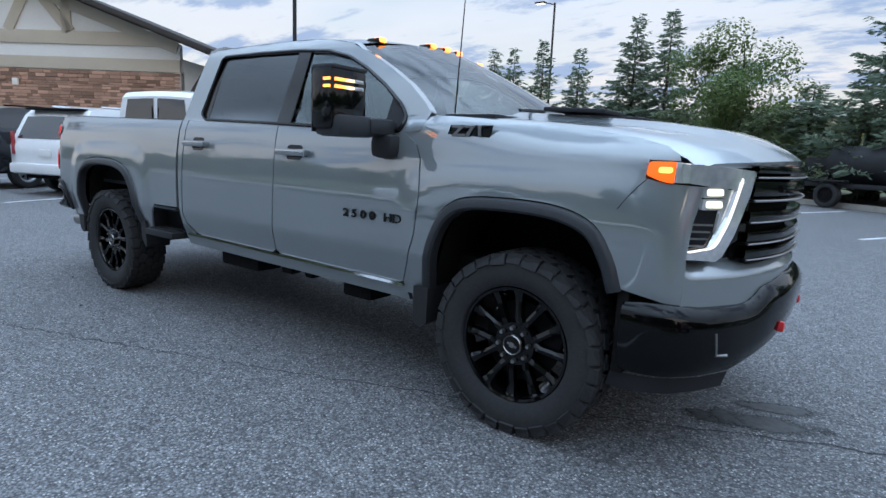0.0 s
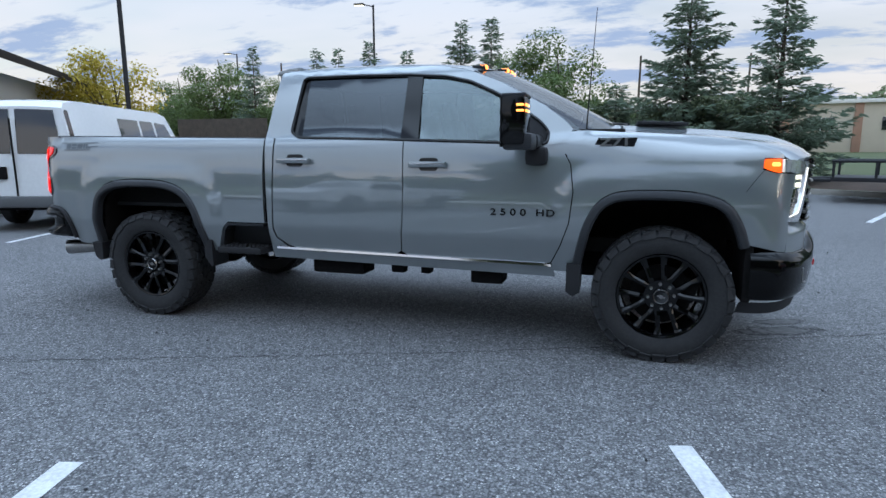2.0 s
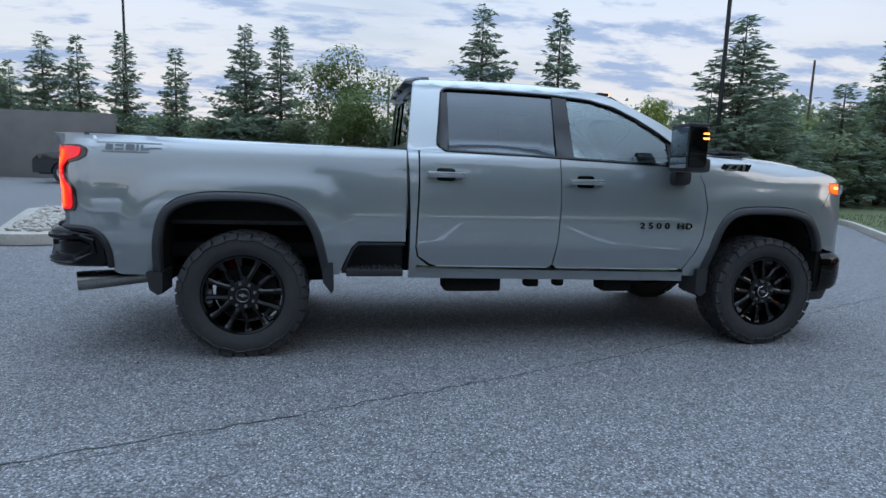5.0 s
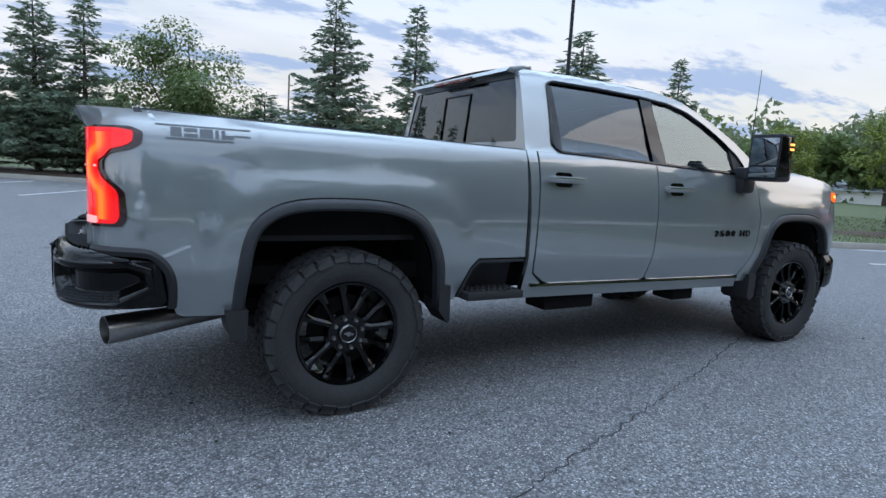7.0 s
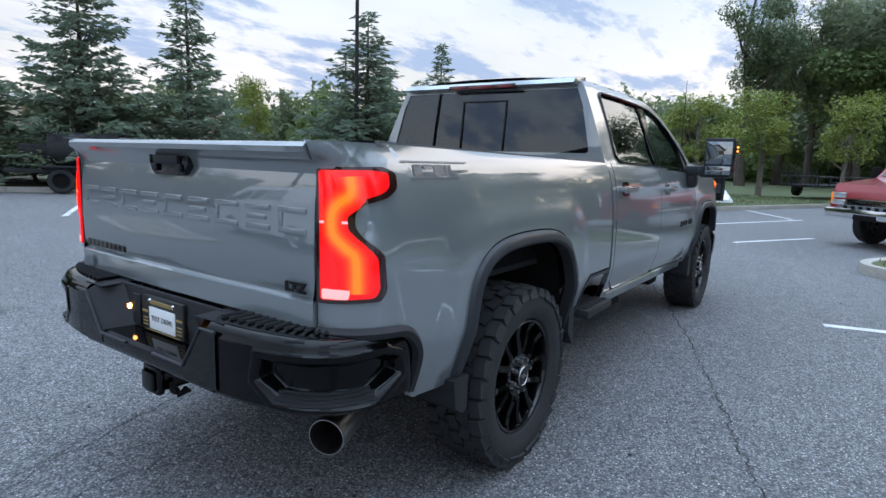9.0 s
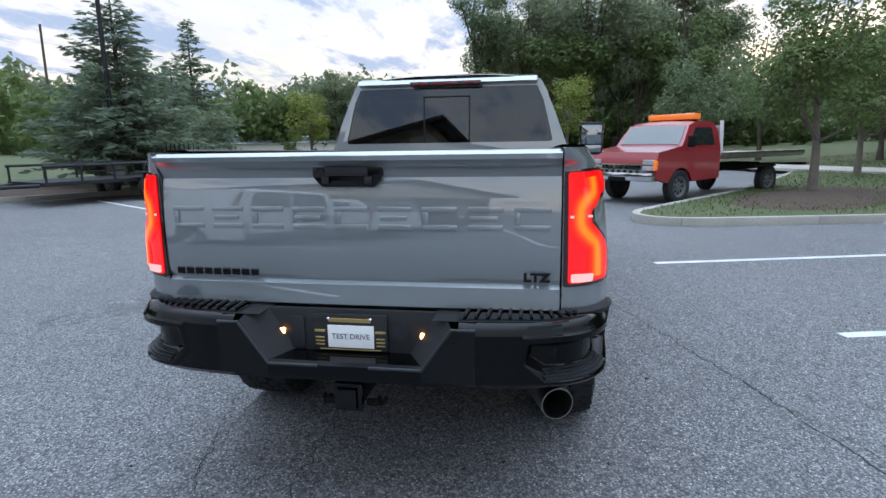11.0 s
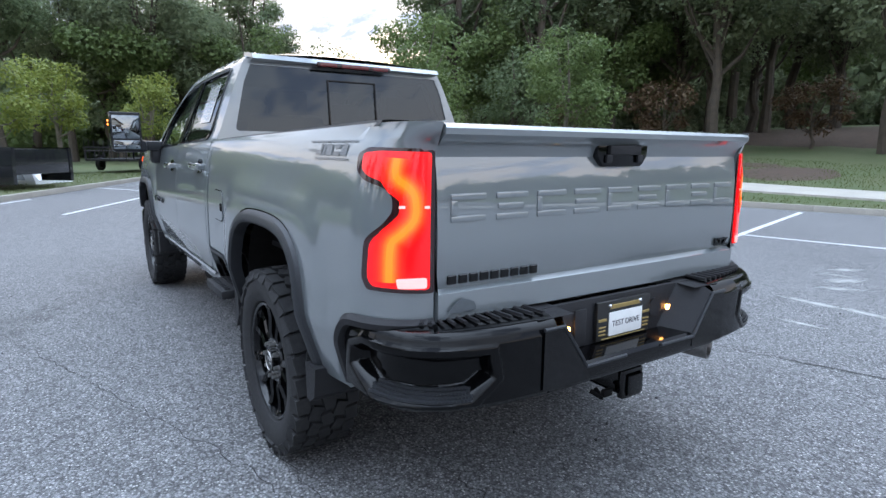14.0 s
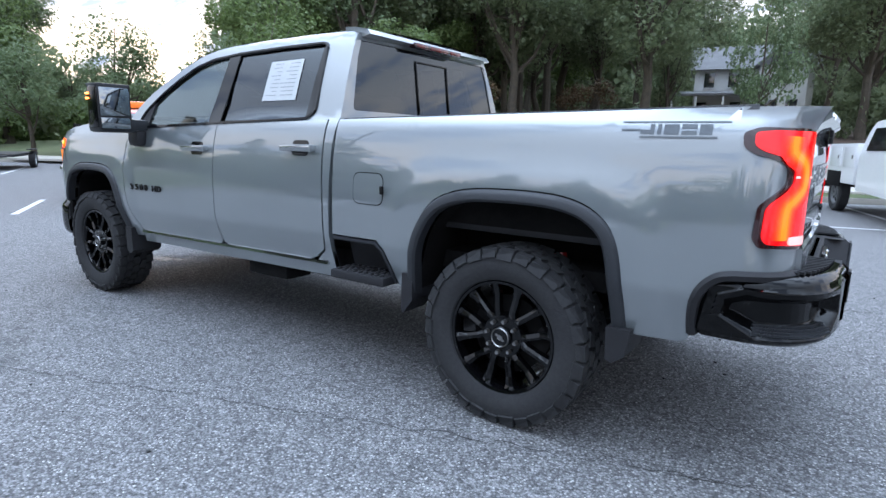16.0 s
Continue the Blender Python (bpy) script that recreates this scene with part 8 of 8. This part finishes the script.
put(leafy("lawn_tree", 4.3, 1.1, 1.35, 1.5, 12, L_FRESH, fresh, 4500, 0.07, M_PALEBARK, 18, 0.4), [(22.6, 6.0, 0, 1.0, 1.0), (27.4, 3.9, 100, 1.2, 1.15), (27.6, -1.9, 200, 1.0, 1.12), (25.0, 11.0, 33, 0.95, 0.95), (17.8, 24.8, 70, 0.8, 1.25), (31.0, 1.6, 10, 1.35, 1.3), (34.5, 8.0, 60, 1.2, 1.1), (-6.5, -34.5, 60, 1.1, 1.0)], "young lawn trees")

# tall woodland round the east and south
tall = "tall dark woodland tree with a full crown"
kinds = [leafy("woodland_tree", 17.0, 3.5, 4.6, 6.8, 21, L_WOOD, tall, 17000, 0.17, None, 30, 0.35, 12),
         leafy("woodland_tree", 15.0, 2.5, 4.2, 6.2, 22, L_WOOD, tall, 16000, 0.165, None, 28, 0.45, 12),
         leafy("woodland_tree", 13.0, 2.0, 3.6, 5.4, 23, L_GREEN, tall, 15000, 0.155, None, 26, 0.30, 10),
         leafy("woodland_tree", 18.0, 6.0, 3.4, 6.0, 24, L_PINE, "tall dark pine with a high ragged crown", 14000, 0.14, None, 26, 0.5, 12),
         leafy("woodland_tree", 16.0, 4.5, 4.8, 5.6, 25, L_WOOD, tall, 17000, 0.16, None, 32, 0.4, 14)]
rnd = random.Random(31)
spots = {k: [] for k in range(5)}


def wood(th0, th1, r0, r1, n, s0, s1, cx=0.0, cy=0.0):
    for i in range(n):
        th = radians(th0 + (th1 - th0) * (i + rnd.uniform(0.1, 0.9)) / n)
        r = rnd.uniform(r0, r1)
        s = rnd.uniform(s0, s1)
        x, y = cx + r * math.cos(th), cy + r * math.sin(th)
        if (x - 6.9) ** 2 + (y + 56.0) ** 2 < 70 or (-3 < x < 14 and -52 < y):
            continue
        spots[rnd.choices(range(5), (3, 3, 2, 2, 3))[0]].append((x, y, rnd.uniform(0, 360), s * rnd.uniform(0.9, 1.1), s))


wood(6, -17, 46, 58, 11, 0.85, 1.1)
wood(22, 5, 58, 70, 9, 0.42, 0.55)
wood(-19, -33, 56, 66, 6, 0.38, 0.48)
wood(-34, -62, 31, 40, 9, 0.75, 1.0)
wood(-37, -66, 42, 54, 10, 1.0, 1.2)
wood(-62, -78, 42, 52, 5, 0.9, 1.1)
wood(-78, -98, 44, 58, 8, 0.95, 1.2)
wood(-102, -150, 60, 74, 12, 0.34, 0.46)
wood(-40, -98, 60, 76, 19, 1.1, 1.35)
spots[0] += [(8.7, -31.0, 40, 0.95, 0.95)]
spots[4] += [(15.4, -27.5, 10, 0.9, 0.9), (-1.5, -36.5, 120, 0.75, 0.75), (16.8, -45.0, 77, 0.62, 0.72)]
spots[1] += [(10.6, -43.0, 20, 0.5, 0.62), (-1.5, -52.0, 20, 0.8, 0.9), (0.5, -46.0, 140, 0.7, 0.8)]
for k, ob in enumerate(kinds):
    put(ob, spots[k], "woodland trees")
put(leafy("rusty_shrub", 3.6, 0.6, 2.0, 1.5, 41, L_RUST, "rusty brown shrub at the wood's edge", 2500, 0.10, lumps=14, gaps=0.3), [(12.5, -32.0, 0, 1.1, 1.0), (20.5, -22.5, 70, 0.9, 0.9), (17.0, -25.5, 70, 1.0, 1.1)], "")
put(leafy("pine_shrub", 6.5, 0.6, 2.3, 3.0, 42, L_PINE, "bushy green pine at the wood's edge", 5000, 0.10, lumps=22, gaps=0.3), [(25.5, -15.5, 0, 1.0, 1.0), (30.0, -12.0, 70, 1.0, 1.1), (34.5, -9.5, 10, 1.0, 0.95), (2.6, -28.0, 70, 0.72, 1.25), (11.5, -44.5, 20, 0.7, 0.85), (22.0, -19.0, 170, 1.0, 1.0)], "bushy pines")


def far_wood(name, th0, th1, r0, r1, n, h0, h1, seed, mat, z0=0.0, size=0.75, per=420):
    """A distant belt of trees: trunks hidden, crowns in ragged lumps."""
    rg = np.random.default_rng(seed)
    C, N = [], []
    for i in range(n):
        th = math.radians(th0 + (th1 - th0) * (i + rg.uniform(0, 1)) / n)
        r = rg.uniform(r0, r1)
        h = rg.uniform(h0, h1)
        w = rg.uniform(0.24, 0.36) * h
        c = np.array((r * math.cos(th), r * math.sin(th), z0))
        lump = unit(rg.normal(0, 1, (9, 3))) * np.array((w * 0.6, w * 0.6, h * 0.38)) + np.array((0, 0, h * 0.46))
        k = rg.integers(0, 9, per)
        d = unit(rg.normal(0, 1, (per, 3)))
        C.append(c + lump[k] + d * (rg.uniform(0.5, 1.0, (per, 1)) * np.array((w * 0.55, w * 0.55, h * 0.20))))
        N.append(d)
    C, d = np.concatenate(C), np.concatenate(N)
    m = len(C)
    nrm = unit(d + rg.normal(0, 0.5, (m, 3)))
    t = unit(np.cross(nrm, rg.normal(0, 1, (m, 3))))
    s = rg.uniform(0.6, 1.3, (m, 1)) * size * 0.62
    ob = tris(name, C, t * s, np.cross(nrm, t) * s, mat)
    return tagged(ob, "distant wooded ridge of mixed green trees", "woods", kind="stuff")


far_wood("far_woods", 12, 62, 85, 120, 130, 10, 14.5, 51, L_WOOD, -1.0)
far_wood("far_woods", 5, 50, 62, 82, 60, 7.5, 11, 54, L_GREEN, -1.0, 0.6)
far_wood("far_woods", 60, 150, 100, 150, 170, 8, 11, 52, L_WOOD, 0.5, 0.9)
far_wood("far_woods", 84, 118, 58, 80, 90, 4.0, 6.0, 55, L_GREEN, 0.6, 0.5)
far_wood("far_woods", -98, -34, 90, 130, 110, 15, 22, 53, L_WOOD, 2.8, 1.1)
far_wood("far_woods", -165, -98, 90, 130, 110, 6, 9, 63, L_WOOD, 1.5, 0.9)
far_wood("far_woods", -34, 14, 90, 130, 80, 8, 11, 56, L_WOOD, 1.0, 0.9)
far_wood("far_woods", -18, 6, 62, 74, 40, 9, 13, 57, L_WOOD, 0.5, 0.6)
far_wood("far_woods", -150, -30, 62, 80, 170, 4.5, 8.0, 58, L_WOOD, 2.8, 0.45)
far_wood("far_woods", -62, -36, 44, 60, 50, 3.5, 6.0, 59, L_WOOD, 1.2, 0.35)
far_wood("far_woods", -36, 8, 52, 70, 70, 3.0, 5.5, 60, L_GREEN, 0.3, 0.35)

far_wood("undergrowth", -62, -34, 33, 46, 60, 1.6, 3.4, 61, L_WOOD, 1.1, 0.24, 420)
far_wood("undergrowth", -112, -90, 36, 50, 36, 1.6, 3.6, 62, L_WOOD, 2.0, 0.24, 420)

# grass blades on the nearer edges
rg = np.random.default_rng(77)
C = []
for x0, x1, y0, y1, n in ((7.4, 26, -15, -2.4, 16000), (-16, 14, -26, -13.0, 22000), (12.3, 30, -4.0, 11, 14000), (10, 30, -22, -14, 7000)):
    C.append(np.column_stack((rg.uniform(x0, x1, n), rg.uniform(y0, y1, n))))
C = np.concatenate(C)


def on_lawn(x, y):
    """Even-odd test against the lawn's outline."""
    ring = KERB + [(-60, -400), (400, -400), (400, 400), (-60, 400)]
    c = np.zeros(len(x), bool)
    for (ax, ay), (bx_, by_) in zip(ring, ring[1:] + ring[:1]):
        if ay != by_:
            c ^= ((ay > y) != (by_ > y)) & (x < (bx_ - ax) * (y - ay) / (by_ - ay) + ax)
    return c


keep = on_lawn(C[:, 0], C[:, 1])
for dx, dy in ((0.12, 0), (-0.12, 0), (0, 0.12), (0, -0.12)):
    keep &= on_lawn(C[:, 0] + dx, C[:, 1] + dy)
keep &= np.abs(C[:, 1] - np.interp(C[:, 0], [p[0] for p in strip_pts], [p[1] for p in strip_pts])) > 1.05
C = np.array([(x, y, lawn_z(x, y) + 0.035) for x, y in C[keep]])
n = len(C)
up = np.column_stack((rg.normal(0, 0.018, n), rg.normal(0, 0.018, n), rg.uniform(0.020, 0.045, n)))
a = rg.uniform(0, 6.28, n)
grass = quads("grass", C, np.column_stack((np.cos(a), np.sin(a), 0 * a)) * 0.011, up, leaf("grass_blades", (0.070, 0.105, 0.030), (0.120, 0.138, 0.048), 0.35))
tagged(grass, "short green grass blades on the lawn", "grass", kind="stuff")
